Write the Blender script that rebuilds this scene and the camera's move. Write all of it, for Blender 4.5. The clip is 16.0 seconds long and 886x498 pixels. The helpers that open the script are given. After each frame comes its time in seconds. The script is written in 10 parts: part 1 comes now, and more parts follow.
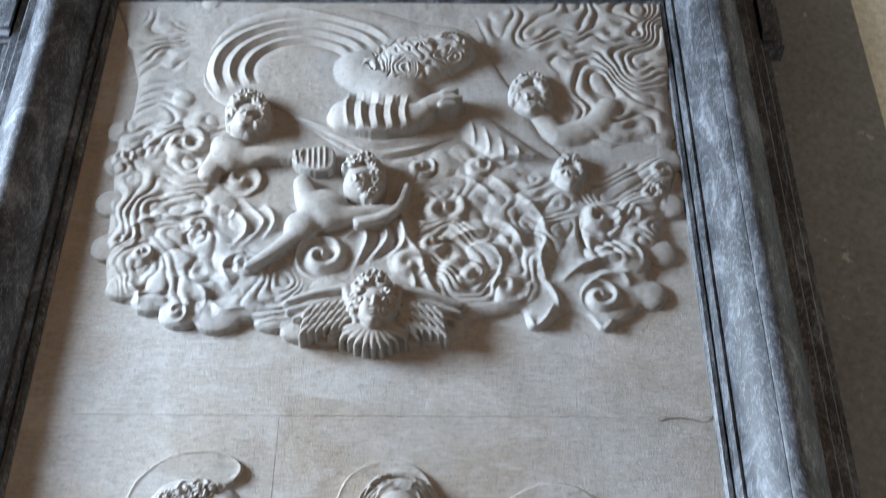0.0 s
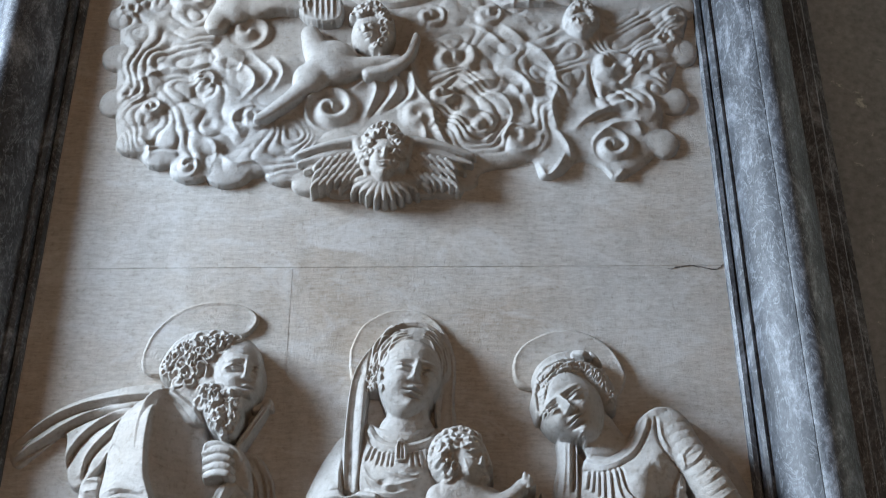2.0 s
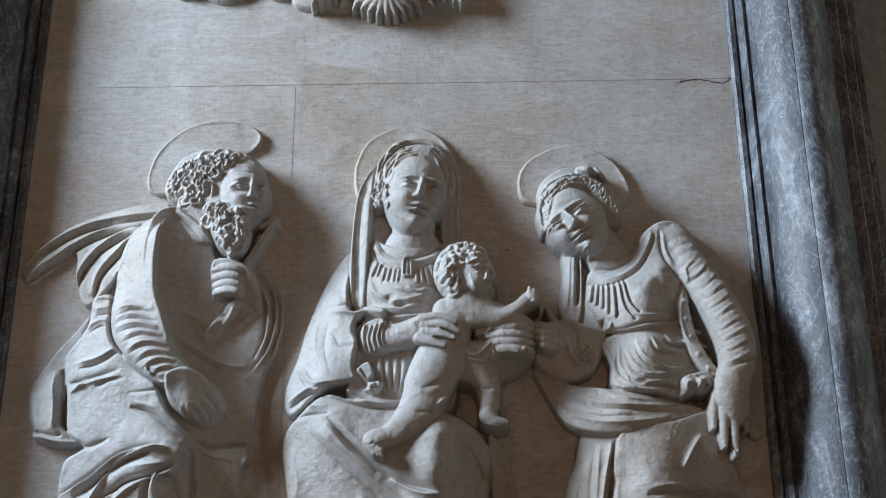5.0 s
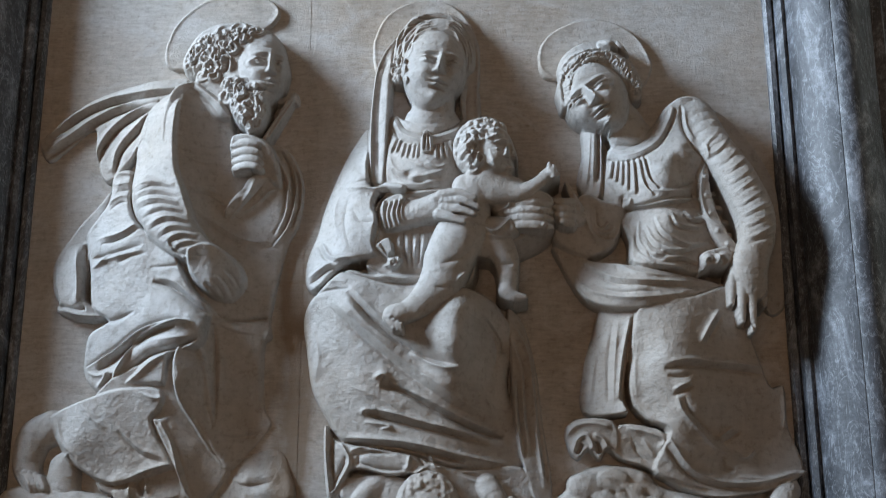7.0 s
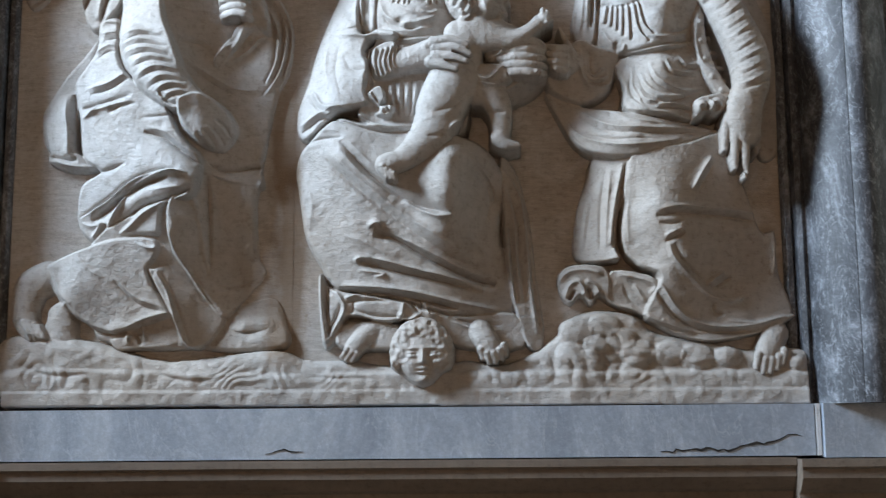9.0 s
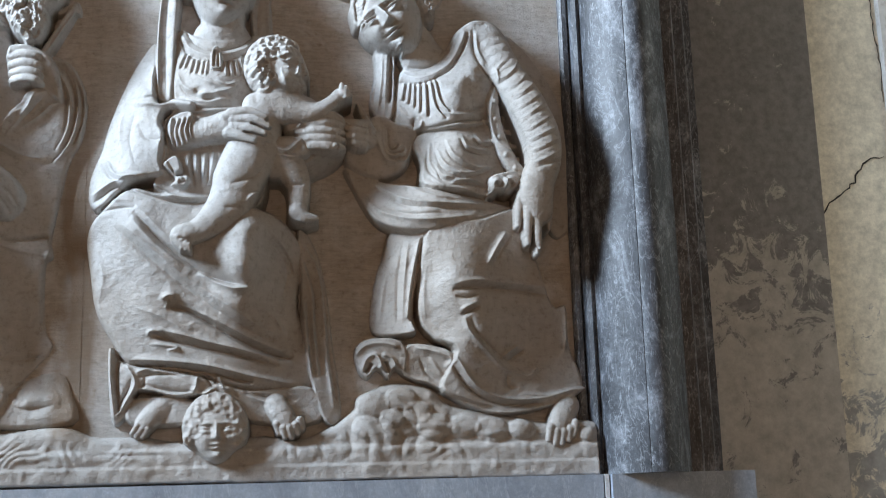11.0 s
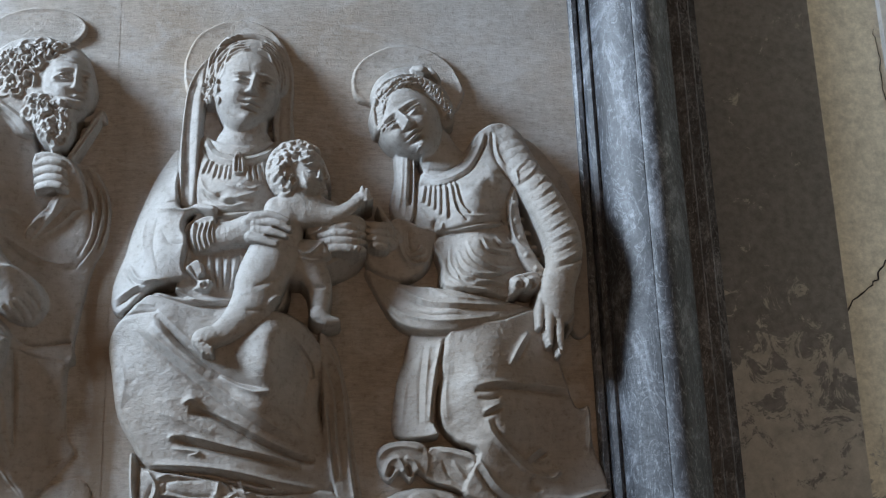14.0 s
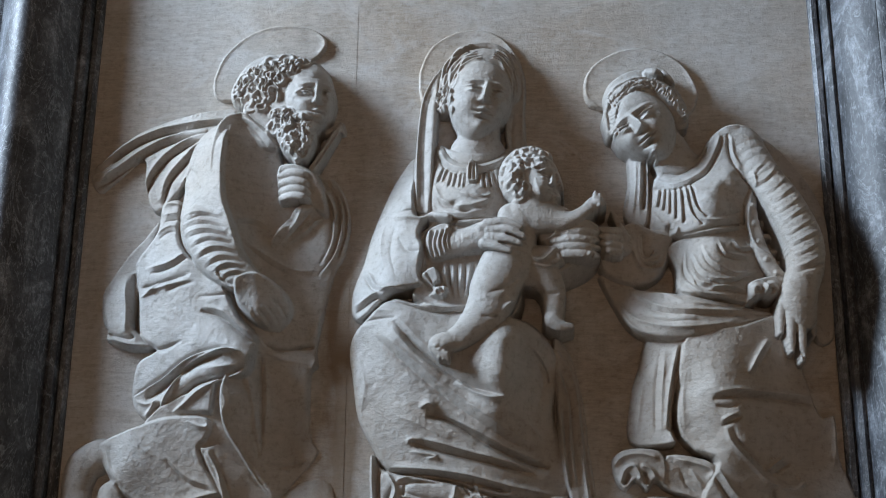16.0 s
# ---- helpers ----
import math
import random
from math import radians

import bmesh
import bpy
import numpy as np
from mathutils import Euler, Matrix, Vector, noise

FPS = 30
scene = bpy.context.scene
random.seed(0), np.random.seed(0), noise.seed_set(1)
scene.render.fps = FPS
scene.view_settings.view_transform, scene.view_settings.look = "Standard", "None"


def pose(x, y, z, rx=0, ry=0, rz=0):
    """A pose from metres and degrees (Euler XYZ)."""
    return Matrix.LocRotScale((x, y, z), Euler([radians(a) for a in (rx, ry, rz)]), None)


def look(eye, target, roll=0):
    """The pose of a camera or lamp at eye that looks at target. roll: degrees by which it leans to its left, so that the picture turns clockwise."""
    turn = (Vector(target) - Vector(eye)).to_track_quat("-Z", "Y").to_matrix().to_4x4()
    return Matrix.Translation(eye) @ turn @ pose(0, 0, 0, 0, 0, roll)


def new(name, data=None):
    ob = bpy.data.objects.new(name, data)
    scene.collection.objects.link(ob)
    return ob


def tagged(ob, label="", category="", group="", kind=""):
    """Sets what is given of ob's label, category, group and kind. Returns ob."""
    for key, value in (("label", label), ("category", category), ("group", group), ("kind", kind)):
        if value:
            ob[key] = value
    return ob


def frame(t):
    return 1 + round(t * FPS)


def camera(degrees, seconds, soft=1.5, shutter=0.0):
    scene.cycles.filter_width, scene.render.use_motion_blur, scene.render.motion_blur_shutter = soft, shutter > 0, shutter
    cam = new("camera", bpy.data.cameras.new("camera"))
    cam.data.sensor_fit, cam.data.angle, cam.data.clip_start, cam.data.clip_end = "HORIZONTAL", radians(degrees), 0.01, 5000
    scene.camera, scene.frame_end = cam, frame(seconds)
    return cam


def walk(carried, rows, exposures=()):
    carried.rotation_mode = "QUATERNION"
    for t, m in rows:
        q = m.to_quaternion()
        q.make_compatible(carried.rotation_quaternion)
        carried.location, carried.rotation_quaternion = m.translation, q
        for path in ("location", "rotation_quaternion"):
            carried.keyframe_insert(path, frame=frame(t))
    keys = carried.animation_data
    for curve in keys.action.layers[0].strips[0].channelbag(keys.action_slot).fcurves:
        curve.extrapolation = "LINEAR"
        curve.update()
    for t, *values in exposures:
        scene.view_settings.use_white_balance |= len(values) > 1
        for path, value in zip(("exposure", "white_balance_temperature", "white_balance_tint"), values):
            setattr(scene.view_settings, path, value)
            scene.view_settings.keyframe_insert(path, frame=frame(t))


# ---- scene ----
cam = camera(38.58, 16.0, soft=1.0, shutter=0.3)
EYE = (0.215, -3.100, 1.650)
PATH = [
    (0.0, 126.701, -0.363, -0.062),
    (0.1, 125.452, -0.292, 0.057),
    (0.3, 123.578, -0.185, 0.234),
    (0.5, 122.537, -0.126, 0.333),
    (1.0, 121.857, 0.063, 0.590),
    (1.5, 121.300, 0.014, 0.730),
    (2.0, 119.963, -0.071, 0.731),
    (2.5, 117.356, 0.075, 0.769),
    (3.0, 115.134, 0.222, 0.822),
    (3.5, 113.866, 0.173, 0.815),
    (3.7, 113.596, 0.173, 0.825),
    (5.8, 109.972, 0.227, 1.400),
    (6.0, 109.456, 0.126, 1.437),
    (6.5, 108.040, 0.143, 1.699),
    (7.0, 106.078, -0.002, 1.975),
    (7.5, 103.425, 0.076, 2.286),
    (8.0, 101.101, 0.166, 2.625),
    (8.5, 99.806, 0.319, 2.789),
    (9.0, 99.223, 0.459, 1.743),
    (9.5, 98.330, 1.209, -3.931),
    (9.7, 98.112, 1.404, -5.802),
    (10.4, 100.231, 1.580, -7.361),
    (11.8, 104.166, 1.907, -7.261),
    (12.0, 104.486, 1.903, -7.284),
    (12.5, 105.471, 1.950, -7.234),
    (13.0, 106.290, 2.060, -7.088),
    (13.5, 106.696, 2.019, -6.857),
    (14.0, 106.986, 2.053, -6.245),
    (14.5, 107.259, 1.371, -3.660),
    (15.0, 107.361, 0.241, 0.548),
    (15.5, 107.415, -0.338, 3.089),
    (16.0, 107.386, -0.529, 3.980),
]
EXPOSURE = [(0.0, 0.44), (0.5, 0.38), (1.0, 0.34), (2.0, 0.26), (2.5, 0.3), (3.0, 0.25), (3.5, 0.25), (6.0, 0.05), (7.0, 0.1), (8.0, 0.12), (8.5, 0.25), (9.0, 0.42), (9.5, 0.72), (9.8, 0.74), (12.0, 0.3), (13.0, 0.1), (14.0, 0.05), (14.5, -0.08), (15.0, -0.2), (16.0, -0.02)]
walk(cam, [(t, pose(*EYE, rx, ry, rz)) for t, rx, ry, rz in PATH], EXPOSURE)

# ---- light: a tall side window, and an added warm fill entering behind the camera ----
world = bpy.data.worlds.new("warm_fill")
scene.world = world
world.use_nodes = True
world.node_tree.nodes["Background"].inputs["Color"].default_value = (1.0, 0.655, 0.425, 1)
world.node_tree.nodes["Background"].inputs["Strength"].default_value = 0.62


def window_light(name, eye, target, wide, tall, power, colour):
    lamp = bpy.data.lights.new(name, "AREA")
    lamp.shape, lamp.size, lamp.size_y, lamp.energy, lamp.color = "RECTANGLE", wide, tall, power, colour
    lamp.spread = radians(110)
    ob = new(name, lamp)
    ob.matrix_world = look(eye, target)
    return ob


window_light("window_daylight", (-4.35, -1.50, 4.85), (0.2, -0.1, 2.6), 1.25, 2.6, 248, (0.675, 0.83, 1.0))

# ---- materials ----
def ramp(nt, fac, stops):
    n = nt.nodes.new("ShaderNodeValToRGB")
    els = n.color_ramp.elements
    while len(els) < len(stops):
        els.new(0.5)
    for e, (p, c) in zip(els, stops):
        e.position, e.color = p, (*c, 1)
    nt.links.new(fac, n.inputs[0])
    return n.outputs[0]


def noise_tex(nt, co, scale, detail=6, rough=0.6, dist=0.0):
    n = nt.nodes.new("ShaderNodeTexNoise")
    n.inputs["Scale"].default_value, n.inputs["Detail"].default_value = scale, detail
    n.inputs["Roughness"].default_value, n.inputs["Distortion"].default_value = rough, dist
    nt.links.new(co, n.inputs["Vector"])
    return n.outputs["Fac"]


def blend(nt, fac, a, b, mode="MIX"):
    n = nt.nodes.new("ShaderNodeMix")
    n.data_type, n.blend_type = "RGBA", mode
    for sock, val in ((n.inputs[0], fac), (n.inputs[6], a), (n.inputs[7], b)):
        if isinstance(val, (int, float)):
            sock.default_value = val
        elif isinstance(val, tuple):
            sock.default_value = (*val, 1)
        else:
            nt.links.new(val, sock)
    return n.outputs[2]


def start(name, rough):
    m = bpy.data.materials.new(name)
    m.use_nodes = True
    nt = m.node_tree
    bsdf = nt.nodes["Principled BSDF"]
    bsdf.inputs["Roughness"].default_value = rough
    geo = nt.nodes.new("ShaderNodeNewGeometry")
    return m, nt, bsdf, geo.outputs["Position"]


def stretch(nt, co, scale):
    n = nt.nodes.new("ShaderNodeMapping")
    n.inputs["Scale"].default_value = scale
    nt.links.new(co, n.inputs["Vector"])
    return n.outputs["Vector"]


def bump(nt, bsdf, height, strength, distance):
    n = nt.nodes.new("ShaderNodeBump")
    n.inputs["Strength"].default_value, n.inputs["Distance"].default_value = strength, distance
    nt.links.new(height, n.inputs["Height"])
    nt.links.new(n.outputs["Normal"], bsdf.inputs["Normal"])


def old_marble(name, light, mid, stain, amount, grain=1.0, rough=0.55, scraped=0.0, joint_stain=False):
    """Aged statuary marble: grey-white, with yellow-brown patina in large clouds, fine grime and tool marks."""
    m, nt, bsdf, co = start(name, rough)
    base = ramp(nt, noise_tex(nt, co, 2.2, 8, 0.65, 0.4), [(0.32, mid), (0.62, light)])
    big = ramp(nt, noise_tex(nt, co, 1.1, 5, 0.6), [(0.42, (0, 0, 0)), (0.62, (amount, amount, amount))])
    col = blend(nt, big, base, stain)
    streak = ramp(nt, noise_tex(nt, stretch(nt, co, (14, 14, 3.0)), 1.0, 6, 0.7), [(0.35, (0.80, 0.79, 0.77)), (0.6, (1, 1, 1))])
    col = blend(nt, 0.6, col, streak, "MULTIPLY")
    scrape = ramp(nt, noise_tex(nt, stretch(nt, co, (22, 22, 110)), 1.0, 7, 0.8), [(0.36, (0.75, 0.73, 0.71)), (0.62, (1.12, 1.12, 1.12))])
    col = blend(nt, scraped, col, scrape, "MULTIPLY")
    worn = ramp(nt, noise_tex(nt, stretch(nt, co, (5, 5, 9)), 1.0, 9, 0.72, 0.8), [(0.50, (0, 0, 0)), (0.64, (0.7 * scraped, 0.7 * scraped, 0.7 * scraped))])
    col = blend(nt, worn, col, (0.60, 0.60, 0.60))
    spots = ramp(nt, noise_tex(nt, co, 60, 4, 0.7), [(0.30, (0.6, 0.55, 0.48)), (0.46, (1, 1, 1)), (0.7, (1.15, 1.15, 1.15))])
    col = blend(nt, 0.55, col, spots, "MULTIPLY")
    if joint_stain:
        sep = nt.nodes.new("ShaderNodeSeparateXYZ")
        nt.links.new(co, sep.inputs[0])
        masks = []
        wander = nt.nodes.new("ShaderNodeMath")
        wander.operation = "MULTIPLY_ADD"
        wander.inputs[1].default_value = 0.16
        nt.links.new(noise_tex(nt, stretch(nt, co, (6, 6, 2.5)), 1.0, 6, 0.6), wander.inputs[0])
        nt.links.new(sep.outputs["X"], wander.inputs[2])
        for sock, lo, hi in ((wander.outputs[0], -0.235, -0.205), (wander.outputs[0], -0.125, -0.155), (sep.outputs["Z"], 2.85, 2.45), (sep.outputs["Z"], 1.84, 1.90)):
            n = nt.nodes.new("ShaderNodeMapRange")
            n.inputs["From Min"].default_value, n.inputs["From Max"].default_value = lo, hi
            nt.links.new(sock, n.inputs["Value"])
            masks.append(n.outputs[0])
        amount_out = masks[0]
        for other in masks[1:]:
            n = nt.nodes.new("ShaderNodeMath")
            n.operation = "MULTIPLY"
            nt.links.new(amount_out, n.inputs[0])
            nt.links.new(other, n.inputs[1])
            amount_out = n.outputs[0]
        col = blend(nt, amount_out, col, blend(nt, 0.75, col, (0.24, 0.165, 0.10)))
    nt.links.new(col, bsdf.inputs["Base Color"])
    h = blend(nt, 0.5, noise_tex(nt, co, 170, 4, 0.7), noise_tex(nt, stretch(nt, co, (35, 35, 90)), 1.0, 6, 0.65))
    bump(nt, bsdf, h, 0.35 * grain, 0.004)
    return m


def veined_marble(name, dark, mid, light, scale=5.0, rough=0.38, speck=0.8):
    """Blue-grey veined marble with pale scratches."""
    m, nt, bsdf, co = start(name, rough)
    base = ramp(nt, noise_tex(nt, stretch(nt, co, (1.6, 1.6, 0.8)), scale, 9, 0.7, 1.4), [(0.30, dark), (0.52, mid), (0.75, light)])
    vein = ramp(nt, noise_tex(nt, stretch(nt, co, (3, 3, 1.1)), scale * 0.8, 8, 0.6, 2.5), [(0.485, (0, 0, 0)), (0.5, (0.5, 0.5, 0.5)), (0.515, (0, 0, 0))])
    col = blend(nt, vein, base, light)
    grain = ramp(nt, noise_tex(nt, co, 75, 6, 0.85), [(0.36, (0.45, 0.45, 0.45)), (0.52, (0.95, 0.95, 0.95)), (0.66, (1.7, 1.7, 1.7))])
    col = blend(nt, speck, col, grain, "MULTIPLY")
    marks = ramp(nt, noise_tex(nt, stretch(nt, co, (60, 60, 22)), 1.0, 3, 0.5, 3.0), [(0.60, (0, 0, 0)), (0.68, (0.45 * speck, 0.45 * speck, 0.45 * speck))])
    col = blend(nt, marks, col, light)
    nt.links.new(col, bsdf.inputs["Base Color"])
    rg = nt.nodes.new("ShaderNodeMapRange")
    rg.inputs["To Min"].default_value, rg.inputs["To Max"].default_value = rough - 0.1, rough + 0.25
    nt.links.new(noise_tex(nt, co, 30, 5, 0.7), rg.inputs["Value"])
    nt.links.new(rg.outputs[0], bsdf.inputs["Roughness"])
    bump(nt, bsdf, noise_tex(nt, co, 70, 6, 0.75), 0.35, 0.004)
    return m


def old_plaster(name, paint, under, low, high, z_peel):
    """Painted lime plaster: clouded paint that flakes off below the height z_peel."""
    m, nt, bsdf, co = start(name, 0.85)
    tone = ramp(nt, noise_tex(nt, co, 1.6, 6, 0.6), [(0.3, tuple(c * 0.86 for c in paint)), (0.7, tuple(c * 1.1 for c in paint))])
    fine = ramp(nt, noise_tex(nt, co, 45, 5, 0.7), [(0.3, (0.72, 0.72, 0.72)), (0.7, (1.18, 1.18, 1.18))])
    tone = blend(nt, 1.0, tone, fine, "MULTIPLY")
    sep = nt.nodes.new("ShaderNodeSeparateXYZ")
    nt.links.new(co, sep.inputs[0])
    lowness = nt.nodes.new("ShaderNodeMapRange")
    lowness.inputs["From Min"].default_value, lowness.inputs["From Max"].default_value = z_peel, z_peel - 0.55
    lowness.inputs["To Min"].default_value, lowness.inputs["To Max"].default_value = -0.16, 0.06
    nt.links.new(sep.outputs["Z"], lowness.inputs["Value"])
    add = nt.nodes.new("ShaderNodeMath")
    flake = noise_tex(nt, co, 12.0, 12, 0.76, 1.0)
    nt.links.new(flake, add.inputs[0])
    nt.links.new(lowness.outputs[0], add.inputs[1])
    peel = ramp(nt, add.outputs[0], [(low, (0, 0, 0)), (high, (1, 1, 1))])
    bare = ramp(nt, noise_tex(nt, co, 22, 8, 0.7), [(0.3, tuple(c * 0.6 for c in under)), (0.7, under)])
    col = blend(nt, peel, tone, bare)
    nt.links.new(col, bsdf.inputs["Base Color"])
    bump(nt, bsdf, blend(nt, 0.4, peel, noise_tex(nt, co, 60, 6, 0.7)), 0.4, -0.003)
    return m


MARBLE = old_marble("figure_marble", (0.52, 0.52, 0.515), (0.42, 0.415, 0.41), (0.36, 0.28, 0.20), 0.5, 2.6, 0.55, 0.25, True)
GROUND = old_marble("ground_marble", (0.61, 0.61, 0.605), (0.48, 0.475, 0.465), (0.39, 0.295, 0.20), 0.6, 2.8, 0.6, 0.9, True)
BLUE = veined_marble("blue_grey_marble", (0.022, 0.023, 0.027), (0.085, 0.094, 0.110), (0.40, 0.43, 0.48))
BAND = veined_marble("band_marble", (0.25, 0.295, 0.36), (0.37, 0.425, 0.50), (0.54, 0.60, 0.66), 3.0, 0.5, 0.25)
STONE = old_marble("cornice_stone", (0.25, 0.205, 0.165), (0.15, 0.12, 0.095), (0.11, 0.08, 0.06), 0.5, 1.2, 0.7)
PALE = old_marble("joint_marble", (0.66, 0.66, 0.66), (0.5, 0.5, 0.5), (0.4, 0.38, 0.34), 0.3, 1.0, 0.6)
GREY_WALL = old_plaster("grey_paint", (0.245, 0.24, 0.24), (0.58, 0.56, 0.52), 0.455, 0.49, 2.60)
BEIGE_WALL = old_plaster("beige_paint", (0.70, 0.65, 0.53), (0.42, 0.41, 0.39), 0.53, 0.57, 2.35)
ROOM = old_plaster("room_plaster", (0.42, 0.36, 0.27), (0.3, 0.28, 0.25), 0.7, 0.75, 1.0)
FLOOR = veined_marble("floor_stone", (0.12, 0.10, 0.08), (0.2, 0.17, 0.14), (0.3, 0.27, 0.22), 2.0, 0.5)

CRACK_A = [(1.873, 2.601), (1.839, 2.601), (1.804, 2.584), (1.776, 2.533), (1.739, 2.498), (1.701, 2.473), (1.673, 2.438), (1.645, 2.407)]
CRACK_B = [(1.868, 3.280), (1.876, 3.208), (1.874, 3.103), (1.878, 2.964), (1.887, 2.879), (1.885, 2.762)]
CRACK_C = [(0.637, 1.652), (0.717, 1.658), (0.796, 1.656), (0.850, 1.666), (0.903, 1.676), (0.937, 1.689), (0.969, 1.686)]
CRACK_D = [(-0.300, 1.657), (-0.259, 1.663), (-0.212, 1.659)]
CRACK_F = [(0.799, 3.368), (0.870, 3.378), (0.937, 3.366), (0.957, 3.384)]

# ---- structure ----
def finish_mesh(name, bm, material, parent=None, label="", smooth_faces=False, bevel=0.0):
    if bevel:
        sharp = [e for e in bm.edges if len(e.link_faces) == 2 and e.calc_face_angle(0) > 0.5]
        bmesh.ops.bevel(bm, geom=sharp, offset=bevel, segments=2, affect="EDGES", profile=0.6)
    bmesh.ops.recalc_face_normals(bm, faces=bm.faces)
    me = bpy.data.meshes.new(name)
    bm.to_mesh(me)
    bm.free()
    if smooth_faces:
        me.polygons.foreach_set("use_smooth", [True] * len(me.polygons))
        me.set_sharp_from_angle(angle=radians(35))
    me.materials.append(material)
    ob = new(name, me)
    if parent:
        ob.parent = parent
    if label:
        ob["label"] = label
    return ob


def part(name, bm, material, parent, label="", **more):
    return finish_mesh(name, bm, material, parent, label, **more)


def box_bm(x0, x1, y0, y1, z0, z1, bm=None):
    bm = bm or bmesh.new()
    v = [bm.verts.new((x, y, z)) for x in (x0, x1) for y in (y0, y1) for z in (z0, z1)]
    for f in ((0, 1, 3, 2), (4, 6, 7, 5), (0, 4, 5, 1), (2, 3, 7, 6), (0, 2, 6, 4), (1, 5, 7, 3)):
        bm.faces.new([v[i] for i in f])
    return bm


def empty(name, place=(0, 0, 0)):
    ob = new(name)
    ob.location = place
    return ob


def extrude_profile(profile, a, b, place, wobble=0.0):
    """Sweeps a closed (u, v) profile from a to b in 24 steps; place(u, v, s) gives the point."""
    bm = bmesh.new()
    rings, n = [], 25
    for i in range(n):
        s = a + (b - a) * i / (n - 1)
        rings.append([bm.verts.new(place(u + wobble * noise.noise((s * 3.1, u * 9, v * 7)), v + wobble * noise.noise((s * 2.3, v * 9, u * 5 + 4)), s)) for u, v in profile])
    for r, q in zip(rings, rings[1:]):
        for i in range(len(r)):
            j = (i + 1) % len(r)
            bm.faces.new((r[i], r[j], q[j], q[i]))
    bm.faces.new(rings[0])
    bm.faces.new(list(reversed(rings[-1])))
    return bm


PX0, PX1, PZ0, PZ1, SEAM_Z, SEAM_X = -0.972, 0.972, 1.766, 5.045, 3.38, -0.248

tagged(finish_mesh("floor", box_bm(-4.2, 4.9, -7.2, 0.6, -0.1, 0.0), FLOOR), "worn dark stone church floor", "floor", kind="structure")
tagged(finish_mesh("ceiling", box_bm(-4.2, 4.9, -7.2, 0.6, 7.0, 7.15), ROOM), "plain plastered chapel ceiling", "ceiling", kind="structure")

# wall behind the altarpiece: grey painted strip, then beige
tagged(finish_mesh("wall_north", box_bm(-4.2, 1.68, 0.05, 0.5, 0.0, 7.0), GREY_WALL), "dark grey painted plaster wall, flaking low down", "wall", kind="structure")
tagged(finish_mesh("wall_north_beige", box_bm(1.68, 4.9, 0.054, 0.5, 0.0, 7.0), BEIGE_WALL), "beige plaster wall with cracks and flaking paint", "wall", kind="structure")
tagged(finish_mesh("wall_corner_trim", box_bm(1.89, 1.93, 0.03, 0.06, 0.0, 7.0), PALE, bevel=0.004), "white plaster strip beside the wall corner", "trim", kind="structure")
tagged(finish_mesh("wall_east", box_bm(2.0, 2.6, -0.35, 0.05, 0.0, 7.0), BEIGE_WALL), "pale beige plaster side wall", "wall", kind="structure")
# Added out of view, far enough that little light bounces back.
tagged(finish_mesh("wall_east_far", box_bm(4.6, 4.9, -7.2, 0.05, 0.0, 7.0), ROOM), "unseen dim plaster wall, set far off to cut bounced light", "wall", kind="structure")
west = bmesh.new()
for y0, y1, z0, z1 in ((-7.2, -2.5, 0, 7), (-0.9, 0.05, 0, 7), (-2.5, -0.9, 0, 3.8), (-2.5, -0.9, 6.6, 7)):
    box_bm(-4.2, -3.95, y0, y1, z0, z1, west)
tagged(finish_mesh("wall_west", west, ROOM), "plain plaster wall with a tall window opening", "wall", kind="structure")
# Unseen wall, left open in the middle so the warm world fill gets in.
south = bmesh.new()
for x0, x1, z0, z1 in ((-4.2, -2.4, 0, 7), (1.7, 4.9, 0, 7), (-2.4, 1.7, 5.6, 7)):
    box_bm(x0, x1, -7.2, -6.9, z0, z1, south)
tagged(finish_mesh("wall_south", south, ROOM), "unseen plaster wall, added with an opening for the warm fill", "wall", kind="structure")

# ground slabs of the relief
panel = tagged(empty("relief_panel", (0, 0, PZ0)), "grey-white marble ground of the relief, three jointed slabs", "relief panel", kind="structure")
for z0, z1, x0, x1 in ((PZ0, SEAM_Z - 0.0009, PX0 - 0.03, SEAM_X - 0.0009), (PZ0, SEAM_Z - 0.0009, SEAM_X + 0.0009, PX1 + 0.03), (SEAM_Z + 0.0009, PZ1 + 0.03, PX0 - 0.03, PX1 + 0.03)):
    s = part("slab", box_bm(x0, x1, 0.0, 0.045, z0, z1), GROUND, panel, bevel=0.0012)
    s.matrix_parent_inverse = Matrix.Translation((0, 0, -PZ0))

bed = part("mortar", box_bm(PX0, PX1, 0.0014, 0.04, PZ0, PZ1), GROUND, panel, "grey mortar in the slab joints")
bed.matrix_parent_inverse = Matrix.Translation((0, 0, -PZ0))

# marble frame: bolection moulding, u outwards from the opening, v towards the room
MOULD = [(-0.012, -0.03), (-0.012, 0.012), (-0.004, 0.02), (0.008, 0.02), (0.014, 0.010), (0.019, 0.036), (0.030, 0.044), (0.040, 0.036),
         (0.045, 0.056), (0.060, 0.084), (0.085, 0.118), (0.110, 0.142), (0.128, 0.154), (0.1300, 0.1535), (0.134, 0.158), (0.148, 0.168), (0.163, 0.170), (0.182, 0.162), (0.202, 0.144),
         (0.222, 0.118), (0.240, 0.090), (0.252, 0.074), (0.256, 0.056), (0.284, 0.062), (0.290, 0.054), (0.294, 0.030), (0.322, 0.034), (0.328, 0.026), (0.332, 0.012), (0.350, 0.012), (0.350, -0.03)]
frame_thing = tagged(empty("marble_frame", (0, 0, PZ0)), "blue-grey veined marble frame with stepped mouldings round the relief", "picture frame", kind="structure")


